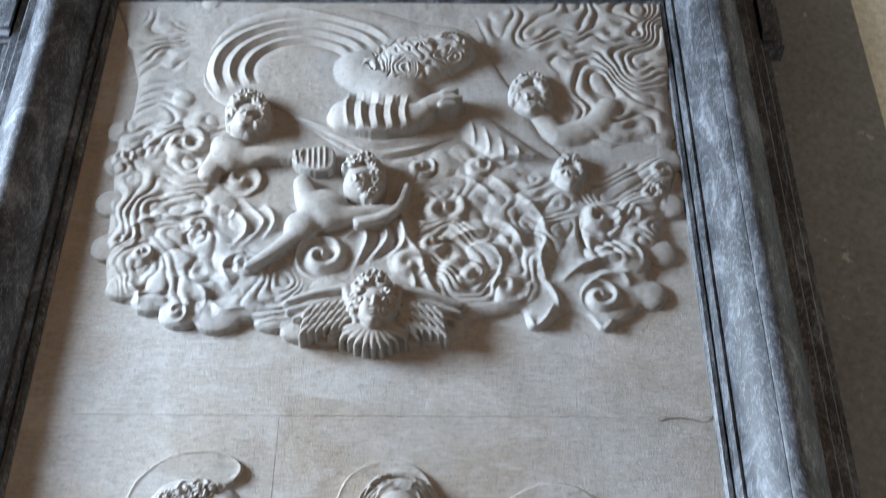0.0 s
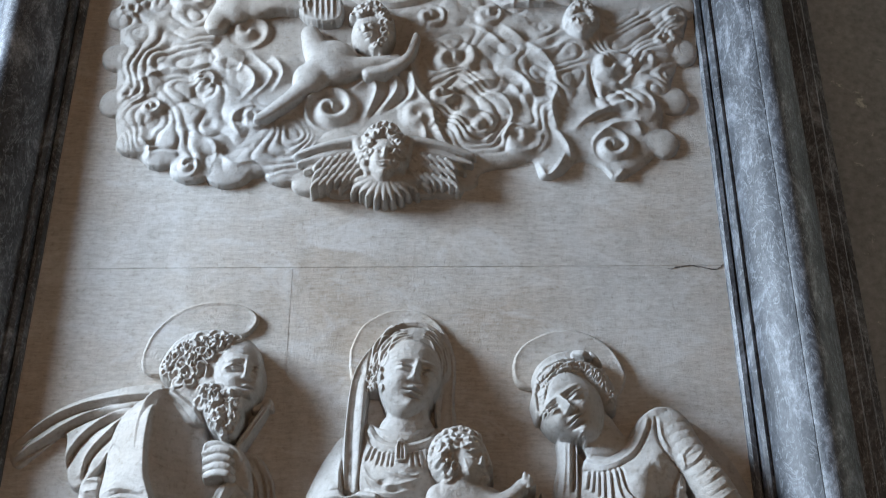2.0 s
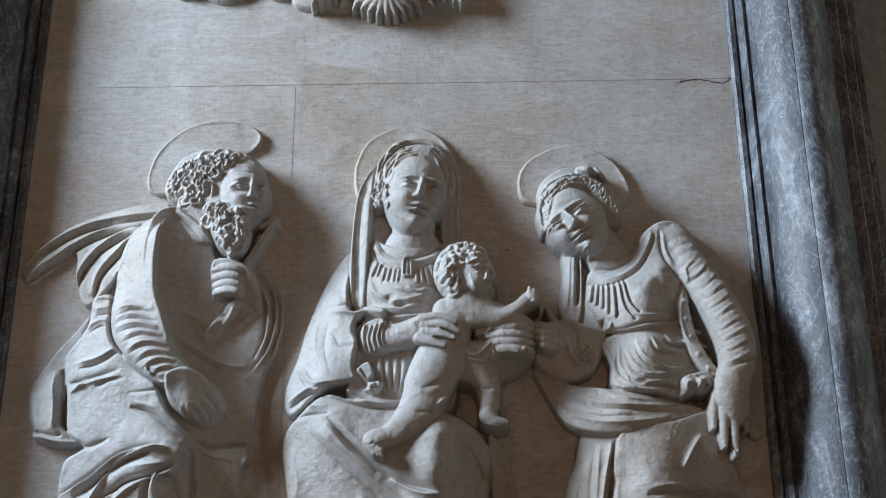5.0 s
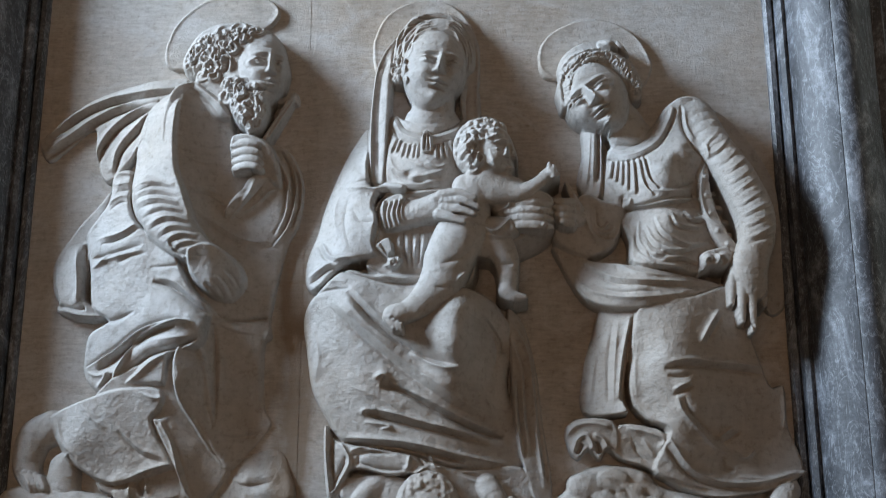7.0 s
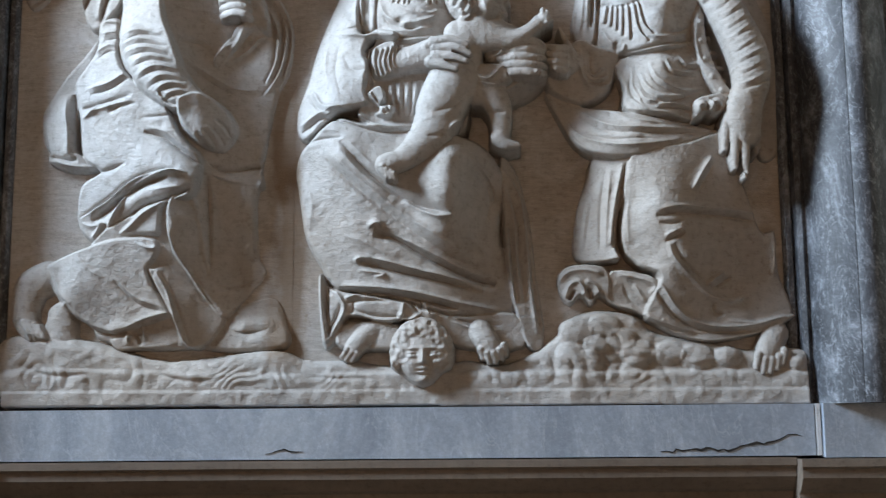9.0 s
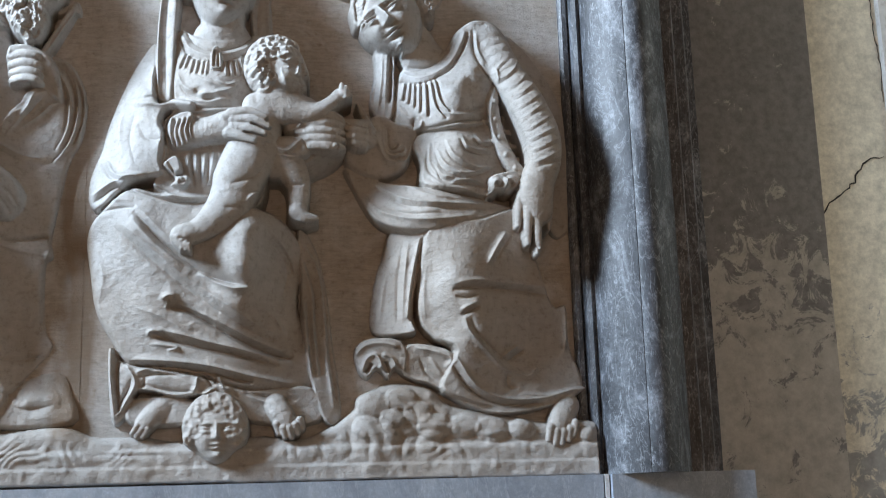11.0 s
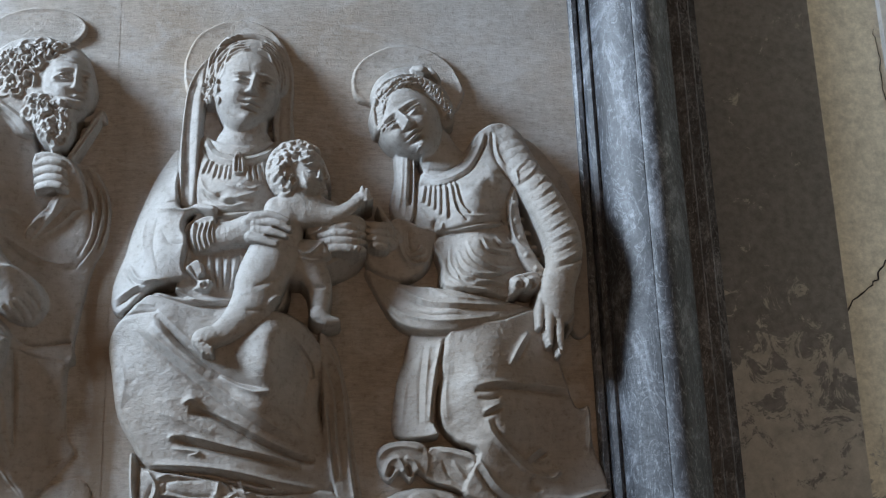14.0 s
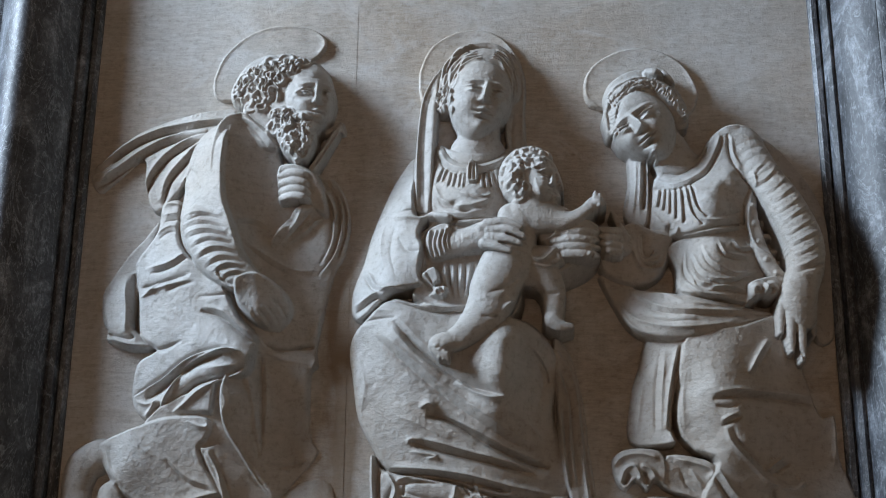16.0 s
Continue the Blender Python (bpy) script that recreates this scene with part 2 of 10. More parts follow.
def frame_side(name, sx):
    bm = extrude_profile(MOULD, PZ0 - 0.005, PZ1 + 0.36, lambda u, v, s: (sx * (PX1 + u), -0.88 * v, s if s < PZ1 else min(s, PZ1 + u + 0.01)), 0.0012)
    ob = part(name, bm, BLUE, frame_thing, smooth_faces=True)
    ob.matrix_parent_inverse = Matrix.Translation((0, 0, -PZ0))
    return ob


frame_side("jamb", 1), frame_side("jamb", -1)
lintel = part("lintel", extrude_profile(MOULD, -PX1 - 0.35, PX1 + 0.35, lambda u, v, s: (max(-PX1 - u, min(PX1 + u, s)), -0.88 * v, PZ1 + u), 0.0012), BLUE, frame_thing, smooth_faces=True)
lintel.matrix_parent_inverse = Matrix.Translation((0, 0, -PZ0))
for sx in (1, -1):
    ear = bmesh.new()
    x = sx * (PX1 + 0.33)
    for du, v in ((0.075, 0.018), (0.055, 0.036), (0.03, 0.054)):
        box_bm(min(x, x + sx * du), max(x, x + sx * du), -v, 0.05, PZ1 - 0.22 + (0.075 - du), PZ1 + 0.36, ear)
    e = part("ear", ear, BLUE, frame_thing, "stepped marble ear at the frame's upper corner", bevel=0.003)
    e.matrix_parent_inverse = Matrix.Translation((0, 0, -PZ0))

# plinth band and cornice under the relief
def plain(name, bm, material, label, category, bevel=0.004):
    return tagged(finish_mesh(name, bm, material, bevel=bevel), label, category, kind="structure")


plain("plinth_band", box_bm(-1.03, 1.0, -0.062, 0.05, 1.641, 1.762), BAND, "blue-grey marble band, cracked, under the relief", "plinth")
plain("plinth_joint", box_bm(1.0035, 1.013, -0.068, 0.05, 1.641, 1.762), PALE, "pale mortar joint between marble blocks", "joint", 0.001)
for x0, x1, nm in ((1.0165, 1.375, "r"), (-1.375, -1.034, "l")):
    plain("plinth_block", box_bm(x0, x1, -0.085, 0.05, 1.636, 1.762), BAND, "blue-grey marble block under the frame's jamb", "plinth")
CORNICE = [(0.05, 0.0), (-0.10, 0.0), (-0.10, -0.018), (-0.092, -0.024), (-0.092, -0.044), (-0.086, -0.050), (-0.078, -0.060), (-0.066, -0.072), (-0.052, -0.080),
           (-0.052, -0.094), (-0.046, -0.098), (-0.046, -0.122), (-0.03, -0.13), (-0.03, -0.20), (0.05, -0.20)]
plain("cornice", extrude_profile(CORNICE, -0.945, 0.945, lambda u, v, s: (s, u, 1.638 + v), 0.0012), STONE, "brown stone cornice with stepped mouldings", "cornice", 0)
for sx in (1, -1):
    plain("cornice_end", extrude_profile([(u - 0.045 if u < 0 else u, v) for u, v in CORNICE], 0.948, 1.40, lambda u, v, s: (sx * (s + (max(0, -u - 0.05) if s > 1.39 else (-max(0, -u - 0.14) * 0.4 if s < 0.95 else 0))), u, 1.634 + v), 0.0012), STONE, "projecting brown stone cornice return over the pier", "cornice", 0)
plain("altar_back", box_bm(-1.3, 1.3, -0.03, 0.05, 0.0, 1.436), STONE, "plain stone altar back below the cornice", "altar", 0.01)


def crack(name, pts, y, wide, material, label, seed):
    """A jagged dark fissure: a thin ribbon a millimetre proud of its surface."""
    rng = random.Random(seed)
    bm, rows, pos = bmesh.new(), [], []
    for (ax, az), (bx, bz) in zip(pts, pts[1:]):
        n = max(2, int(math.hypot(bx - ax, bz - az) / 0.012))
        pos += [(ax + (bx - ax) * i / n + rng.uniform(-0.004, 0.004), az + (bz - az) * i / n + rng.uniform(-0.004, 0.004)) for i in range(n)]
    pos.append(pts[-1])
    for i, (x, z) in enumerate(pos):
        a, b = pos[max(0, i - 1)], pos[min(len(pos) - 1, i + 1)]
        dx, dz = b[0] - a[0], b[1] - a[1]
        d = math.hypot(dx, dz) or 1
        w = wide * rng.uniform(0.4, 1.0) * min(1, 0.25 + 4 * min(i, len(pos) - 1 - i) / len(pos))
        rows.append([bm.verts.new((x - dz / d * k * w, y, z + dx / d * k * w)) for k in (-0.5, 0.5)] + [bm.verts.new((x, y + 0.002, z))])
    for r, q in zip(rows, rows[1:]):
        for i, j in ((0, 1), (1, 2), (2, 0)):
            bm.faces.new((r[i], r[j], q[j], q[i]))
    return tagged(finish_mesh(name, bm, material), label, "crack", kind="structure")


# One near-black colour for all the crack ribbons.
CRACK_DARK = old_plaster("crack_dark", (0.03, 0.027, 0.024), (0.05, 0.045, 0.04), 0.6, 0.7, 0.0)
crack("wall_crack", CRACK_A, 0.0525, 0.006, CRACK_DARK, "jagged crack in the beige plaster", 1)
crack("wall_crack", CRACK_B, 0.0525, 0.004, CRACK_DARK, "fine crack beside the white strip", 2)
crack("band_crack", CRACK_C, -0.0635, 0.006, CRACK_DARK, "long dark crack across the marble band", 3)
crack("band_crack", CRACK_D, -0.0635, 0.004, CRACK_DARK, "short dark crack in the marble band", 4)
crack("slab_chip", CRACK_F, -0.0012, 0.003, CRACK_DARK, "open joint at the slab's end", 6)



# ---- carving: stone relief as heights above the wall plane ----
def smooth(pts, n=5, closed=False):
    p = np.array(pts, float)
    if len(p) < 3:
        return p
    if closed:
        q = np.vstack([p[-1:], p, p[:2]])
    else:
        q = np.vstack([2 * p[:1] - p[1:2], p, 2 * p[-1:] - p[-2:-1]])
    out = []
    for i in range(1, len(q) - 2):
        a, b, c, d = q[i - 1], q[i], q[i + 1], q[i + 2]
        for k in range(n):
            t = k / n
            out.append(0.5 * (2 * b + (c - a) * t + (2 * a - 5 * b + 4 * c - d) * t * t + (3 * b - a - 3 * c + d) * t ** 3))
    if not closed:
        out.append(p[-1])
    return np.array(out)


class Relief:
    def __init__(self, x0, x1, z0, z1, step=0.003):
        self.x0, self.z0, self.step = x0, z0, step
        self.nx, self.nz = int((x1 - x0) / step) + 1, int((z1 - z0) / step) + 1
        self.X, self.Z = np.meshgrid(x0 + step * np.arange(self.nx), z0 + step * np.arange(self.nz))
        self.H = np.zeros_like(self.X)
        self.rng = np.random.RandomState(7)

    def win(self, p, m):
        i0 = max(0, int((p[:, 0].min() - m - self.x0) / self.step))
        i1 = min(self.nx, int((p[:, 0].max() + m - self.x0) / self.step) + 2)
        j0 = max(0, int((p[:, 1].min() - m - self.z0) / self.step))
        j1 = min(self.nz, int((p[:, 1].max() + m - self.z0) / self.step) + 2)
        return slice(j0, max(j0, j1)), slice(i0, max(i0, i1))

    def height(self, x, z):
        i, j = int(round((x - self.x0) / self.step)), int(round((z - self.z0) / self.step))
        return self.H[j, i] if 0 <= i < self.nx and 0 <= j < self.nz else 0.0

    def line(self, w, p):
        X, Z = self.X[w], self.Z[w]
        best, u, side = np.full(X.shape, 9.0), np.zeros(X.shape), np.zeros(X.shape)
        n = len(p) - 1
        for i in range(n):
            ax, az, bx, bz = p[i, 0], p[i, 1], p[i + 1, 0], p[i + 1, 1]
            dx, dz = bx - ax, bz - az
            t = np.clip(((X - ax) * dx + (Z - az) * dz) / (dx * dx + dz * dz + 1e-12), 0, 1)
            d = np.hypot(X - ax - t * dx, Z - az - t * dz)
            m = d < best
            best[m], u[m] = d[m], ((i + t) / n)[m]
            side[m] = np.sign(dx * (Z - az) - dz * (X - ax))[m]
        return best, u, side

    def top(self, w, val, ok, blend):
        H = self.H[w]
        if blend > 0:
            k = np.clip(0.5 + 0.5 * (val - H) / blend, 0, 1)
            mixed = H * (1 - k) + val * k + blend * k * (1 - k)
        else:
            mixed = np.maximum(H, val)
        H[ok] = np.maximum(H, mixed)[ok]

    def limb(self, pts, k=1.0, blend=0.01):
        """A round, tapering form along points (x, z, radius, crest height)."""
        p = smooth(pts, 4)
        w = self.win(p, p[:, 2].max())
        X, Z = self.X[w], self.Z[w]
        val = np.full(X.shape, -1.0)
        for i in range(max(1, len(p) - 1)):
            a, b = p[i], p[min(i + 1, len(p) - 1)]
            dx, dz = b[0] - a[0], b[1] - a[1]
            t = np.clip(((X - a[0]) * dx + (Z - a[1]) * dz) / (dx * dx + dz * dz + 1e-12), 0, 1)
            r, h = a[2] + t * (b[2] - a[2]), a[3] + t * (b[3] - a[3])
            q = 1 - ((X - a[0] - t * dx) ** 2 + (Z - a[1] - t * dz) ** 2) / (r * r)
            v = np.where(q > 0, h - k * r * (1 - np.sqrt(np.maximum(q, 0))), -1)
            val = np.maximum(val, v)
        self.top(w, val, val > 0, blend)

    def blob(self, x, z, rx, rz, ang, h, depth, blend=0.01):
        m = max(rx, rz)
        w = self.win(np.array([[x, z]]), m)
        c, s = math.cos(math.radians(ang)), math.sin(math.radians(ang))
        dx, dz = self.X[w] - x, self.Z[w] - z
        q = 1 - ((dx * c + dz * s) / rx) ** 2 - ((dz * c - dx * s) / rz) ** 2
        val = np.where(q > 0, h - depth * (1 - np.sqrt(np.maximum(q, 0))), -1)
        self.top(w, val, val > 0, blend)

    def poly(self, pts, h0, h1, r, gx=0.0, gz=0.0, blend=0.0, sharp=False):
        """A filled outline: h0 at its rim, rising over the distance r to h1; gx and gz tilt it."""
        p = np.array(pts, float) if sharp else smooth(pts, 4, True)
        q = np.vstack([p, p[:1]])
        w = self.win(p, 0)
        X, Z = self.X[w], self.Z[w]
        d = self.line(w, q)[0]
        inside = np.zeros(X.shape, bool)
        for i in range(len(p)):
            (ax, az), (bx, bz) = q[i], q[i + 1]
            if az != bz:
                inside ^= ((az > Z) != (bz > Z)) & (X < (bx - ax) * (Z - az) / (bz - az) + ax)
        f = np.sqrt(np.maximum(0, 1 - (1 - np.minimum(d / r, 1)) ** 2))
        val = h0 + (h1 - h0) * f + (gx * (X - p[:, 0].mean()) + gz * (Z - p[:, 1].mean())) * f
        self.top(w, np.where(inside, val, -1), inside & (val > 0), blend)

    def fold(self, pts, wide, a, ends=0.3):
        """A soft ridge (a > 0) or groove (a < 0) along a line, dying away at its ends."""
        p = smooth(pts, 5)
        w = self.win(p, 2 * wide)
        d, u, _ = self.line(w, p)
        fade = np.clip(np.minimum(u, 1 - u) / ends, 0, 1) ** 0.7
        self.H[w] += np.where(self.H[w] > 0.003, a * np.exp(-(d / wide * 1.5) ** 1.15) * fade, 0)

    def lap(self, pts, wide, a, ends=0.2):
        """Cloth that laps over the next: raised on the line's left, falling away behind it, cut under on its right."""
        p = smooth(pts, 5)
        w = self.win(p, 3 * wide)
        d, u, side = self.line(w, p)
        fade = np.clip(np.minimum(u, 1 - u) / ends, 0, 1) ** 0.7
        up = a * np.exp(-(d / wide) ** 1.3) * (side >= 0) - 0.6 * a * np.exp(-(d / wide * 2.2) ** 2) * (side < 0)
        self.H[w] += np.where(self.H[w] > 0.003, up * fade, 0)

    def skin(self, pts, ctrl, r, rim=0.35, cut=False):
        """A carved skin inside an outline, bent smoothly through the given depths (x, z, height), with an edge rounded over the distance r."""
        p = smooth(pts, 4, True)
        q = np.vstack([p, p[:1]])
        w = self.win(p, 0)
        X, Z = self.X[w], self.Z[w]
        d = self.line(w, q)[0]
        inside = np.zeros(X.shape, bool)
        for i in range(len(p)):
            (ax, az), (bx, bz) = q[i], q[i + 1]
            if az != bz:
                inside ^= ((az > Z) != (bz > Z)) & (X < (bx - ax) * (Z - az) / (bz - az) + ax)
        c = np.array(ctrl, float)
        n = len(c)
        A = np.zeros((n + 3, n + 3))
        A[:n, :n] = (np.hypot(c[:, None, 0] - c[None, :, 0], c[:, None, 1] - c[None, :, 1]) ** 2 + 0.0006) ** 0.5
        A[:n, n], A[:n, n + 1], A[:n, n + 2] = 1, c[:, 0], c[:, 1]
        A[n:, :n] = A[:n, n:].T
        k = np.linalg.lstsq(A, np.concatenate([c[:, 2], np.zeros(3)]), 1e-9)[0]
        val = k[n] + k[n + 1] * X + k[n + 2] * Z
        for i in range(n):
            val = val + k[i] * ((X - c[i, 0]) ** 2 + (Z - c[i, 1]) ** 2 + 0.0006) ** 0.5
        f = np.sqrt(np.maximum(0, 1 - (1 - np.minimum(d / r, 1)) ** 2))
        val = np.clip(val, 0.006, c[:, 2].max() * 1.1) * (rim + (1 - rim) * f)
        H = self.H[w]
        H[inside] = (val if cut else np.maximum(H, val))[inside]

    def dent(self, x, z, rx, rz, ang, a):
        """A soft hollow (a < 0) or swelling (a > 0)."""
        w = self.win(np.array([[x, z]]), 2.2 * max(rx, rz))
        c, s = math.cos(math.radians(ang)), math.sin(math.radians(ang))
        dx, dz = self.X[w] - x, self.Z[w] - z
        g = a * np.exp(-((dx * c + dz * s) / rx) ** 2 - ((dz * c - dx * s) / rz) ** 2)
        self.H[w] += np.where(self.H[w] > 0.003, g, 0)

    def volute(self, x, z, r, a, turn=1.0, turns=1.5, phase=0.0):
        """A scroll: a low dome with a spiral groove."""
        w = self.win(np.array([[x, z]]), r)
        dx, dz = self.X[w] - x, self.Z[w] - z
        d = np.hypot(dx, dz) / r
        spiral = np.cos(2 * math.pi * d * turns - turn * np.arctan2(dz, dx) + phase)
        f = np.sqrt(np.maximum(0, 1 - d * d))
        H = self.H[w]
        on = H > 0.6 * (H[H.shape[0] // 2, H.shape[1] // 2] if H.size else 0)
        self.H[w] += np.where((d < 1) & on, a * (f * 0.7 + 0.45 * spiral * np.minimum(1, f * 2)), 0)

    def noise(self, w, size, seed):
        """Smooth noise from about -1 to 1 over a window of the grid."""
        rng = np.random.RandomState(seed)
        X, Z = self.X[w], self.Z[w]
        g = rng.uniform(-1, 1, (64, 64))
        fx, fz = (0.8 * X + 0.6 * Z) / size + 31.3, (0.8 * Z - 0.6 * X) / size + 17.7
        i, j = np.floor(fx).astype(int), np.floor(fz).astype(int)
        a, b = fx - i, fz - j
        a, b = a * a * (3 - 2 * a), b * b * (3 - 2 * b)
        i, j, i1, j1 = i % 64, j % 64, (i + 1) % 64, (j + 1) % 64
        return (g[j, i] * (1 - a) + g[j, i1] * a) * (1 - b) + (g[j1, i] * (1 - a) + g[j1, i1] * a) * b

    def swirl(self, pts, size, a, angle=None, warp=1.0, seed=1, power=0.8):
        """Rolls with sharp creases between them: curling billows, or, with an angle, folds of cloth along it."""
        p = smooth(pts, 3, True)
        q = np.vstack([p, p[:1]])
        w = self.win(p, 0)
        X, Z = self.X[w], self.Z[w]
        d = self.line(w, q)[0]
        inside = np.zeros(X.shape, bool)
        for i in range(len(p)):
            (ax, az), (bx, bz) = q[i], q[i + 1]
            if az != bz:
                inside ^= ((az > Z) != (bz > Z)) & (X < (bx - ax) * (Z - az) / (bz - az) + ax)
        wx, wz = self.noise(w, size * 2.2, seed + 5) * size, self.noise(w, size * 2.2, seed + 9) * size
        n = self.noise(w, size * 2.6, seed) + 0.4 * self.noise(w, size * 1.1, seed + 3)
        if angle is None:
            phase = math.pi * (3.2 * n + (wx + 0.7 * wz) / size)
        else:
            t = math.radians(angle)
            phase = math.pi * ((-X * math.sin(t) + Z * math.cos(t)) / size + warp * n)
        f = np.abs(np.sin(phase)) ** power - 0.5 if angle is None else 0.5 * np.sin(phase) + 0.25 * np.abs(np.sin(phase / 2))
        amount = (0.75 + 0.5 * self.noise(w, size * 4, seed + 11)) * np.minimum(1, d / (size * 0.7))
        self.H[w] += np.where(inside & (self.H[w] > 0.004), a * f * amount, 0)

    def face(self, x, z, wide, tall, tilt, yaw, top, depth, strong=1.0):
        """An egg-shaped head with brow, eyes, nose, lips and chin; tilt leans it to its left, yaw turns it to the right."""
        w = self.win(np.array([[x, z]]), max(wide, tall) * 0.62)
        c, s = math.cos(math.radians(tilt)), math.sin(math.radians(tilt))
        dx, dz = self.X[w] - x, self.Z[w] - z
        u, v = (dx * c + dz * s) / (wide / 2), (dz * c - dx * s) / (tall / 2)
        slim = 1 - 0.30 * np.maximum(-v, 0) ** 1.6
        q = 1 - (u / slim) ** 2 - v ** 2
        val = top - depth * (1 - np.maximum(q, 0) ** 0.42)

        def at(p, v0, ru, rv, a, lean=0.0):
            uu = math.sin(math.asin(max(-0.95, min(0.95, p))) + yaw)
            squeeze = max(0.45, math.cos(math.asin(max(-0.95, min(0.95, p))) + yaw))
            return a * wide * strong * np.exp(-((u - uu - lean * (v - v0)) / (ru * squeeze)) ** 2 - ((v - v0) / rv) ** 2)

        f = at(0, 0.10, 0.085, 0.17, 0.085) + at(0, -0.08, 0.10, 0.13, 0.12) + at(0, -0.17, 0.10, 0.055, 0.075) + at(0, -0.245, 0.17, 0.035, -0.05)
        for e in (-1, 1):
            f += at(e * 0.34, 0.13, 0.20, 0.105, -0.105) + at(e * 0.43, 0.02, 0.2, 0.08, -0.02)
            f += at(e * 0.40, 0.08, 0.175, 0.078, 0.145) + at(e * 0.40, 0.16, 0.2, 0.024, 0.075) + at(e * 0.40, 0.115, 0.18, 0.018, -0.07)
            f += at(e * 0.40, 0.022, 0.15, 0.018, 0.035) + at(e * 0.40, 0.045, 0.14, 0.014, -0.035) + at(e * 0.41, 0.088, 0.035, 0.022, -0.03)
            f += at(e * 0.38, 0.29, 0.28, 0.045, 0.035) + at(e * 0.5, -0.2, 0.28, 0.22, 0.035) + at(e * 0.15, -0.185, 0.06, 0.04, 0.03)
        f += at(0, -0.375, 0.16, 0.035, 0.06) + at(0, -0.425, 0.20, 0.018, -0.09) + at(0, -0.475, 0.145, 0.04, 0.06)
        f += at(0, -0.56, 0.2, 0.04, -0.05) + at(0, -0.76, 0.26, 0.14, 0.075)
        self.top(w, np.where(q > 0, val + f * np.minimum(1, q * 4), -1), (q > 0) & (val + f > 0), 0.0)

    def finish(self, soft=1, rough=0.0):
        H = self.H
        if rough:
            n = np.zeros_like(H)
            for size, k in ((24, 1.0), (9, 0.5), (4, 0.3)):
                g = self.rng.randn(self.nz // size + 3, self.nx // size + 3)
                jz, ix = np.arange(self.nz) / size, np.arange(self.nx) / size
                j, i = jz.astype(int), ix.astype(int)
                a, b = (jz - j)[:, None], (ix - i)[None]
                a, b = a * a * (3 - 2 * a), b * b * (3 - 2 * b)
                n += k * ((g[j][:, i] * (1 - b) + g[j][:, i + 1] * b) * (1 - a) + (g[j + 1][:, i] * (1 - b) + g[j + 1][:, i + 1] * b) * a)
            H += np.where(H > 0.004, rough * n, 0)
        for _ in range(soft):
            for axis in (0, 1):
                H = 0.16 * np.roll(H, 1, axis) + 0.68 * H + 0.16 * np.roll(H, -1, axis)
        H[0] = H[-1] = 0
        H[:, 0] = H[:, -1] = 0
        self.H = H

    def mesh(self, name, material, back=0.01, sheet=0.0):
        up = self.H > 0.0015
        cell = up[:-1, :-1] | up[1:, :-1] | up[:-1, 1:] | up[1:, 1:]
        used = np.zeros_like(up)
        for a in (slice(0, -1), slice(1, None)):
            for b in (slice(0, -1), slice(1, None)):
                used[a, b] |= cell
        number = np.cumsum(used.ravel()).reshape(used.shape) - 1
        y = np.where(up, -self.H, back) - sheet
        co = np.stack([self.X[used], y[used], self.Z[used]], 1).astype(np.float32)
        quads = np.stack([number[:-1, :-1][cell], number[:-1, 1:][cell], number[1:, 1:][cell], number[1:, :-1][cell]], 1).astype(np.int32)
        me = bpy.data.meshes.new(name)
        me.vertices.add(len(co))
        me.vertices.foreach_set("co", co.ravel())
        me.loops.add(quads.size)
        me.loops.foreach_set("vertex_index", quads.ravel())
        me.polygons.add(len(quads))
        me.polygons.foreach_set("loop_start", np.arange(0, quads.size, 4, dtype=np.int32))
        me.update(calc_edges=True)
        me.polygons.foreach_set("use_smooth", np.ones(len(quads), bool))
        me.materials.append(material)
        return new(name, me)


# ---- carved figures, in metres on the wall plane ----
r = Relief(-0.9, -0.2, 2.95, 3.6, 0.0026)
r.poly([(-.637, 3.080), (-.624, 3.053), (-.593, 3.044), (-.540, 3.061), (-.449, 3.109), (-.382, 3.153), (-.351, 3.173), (-.332, 3.204), (-.343, 3.235), (-.394, 3.261), (-.472, 3.266), (-.550, 3.239), (-.609, 3.181), (-.633, 3.122)], 0.008, 0.013, 0.006, 0, 0, 0.000, False)
r.fold([(-.624, 3.053), (-.639, 3.086), (-.630, 3.121), (-.605, 3.180), (-.548, 3.240), (-.469, 3.261), (-.393, 3.256), (-.346, 3.231), (-.334, 3.202), (-.356, 3.169)], 0.0080, 0.0042, 0.04)
r.finish(1, 0.0004)
tagged(r.mesh("halo", GROUND), "thin carved marble halo disc with a raised rim", "halo", "halos")

r = Relief(-0.45, 0.25, 2.9, 3.65, 0.0026)
r.poly([(-.077, 3.084), (-.072, 3.134), (-.044, 3.192), (0.010, 3.229), (0.071, 3.241), (0.132, 3.223), (0.178, 3.175), (0.200, 3.111), (0.199, 3.029), (0.161, 2.981), (-.004, 2.984), (-.064, 3.018)], 0.008, 0.013, 0.006, 0, 0, 0.000, False)
r.fold([(-.055, 3.017), (-.076, 3.075), (-.070, 3.140), (-.040, 3.196), (0.012, 3.232), (0.071, 3.243), (0.132, 3.218), (0.174, 3.170), (0.198, 3.106), (0.200, 3.037)], 0.0080, 0.0042, 0.04)
r.finish(1, 0.0004)
tagged(r.mesh("halo", GROUND), "thin carved marble halo disc with a raised rim", "halo", "halos")

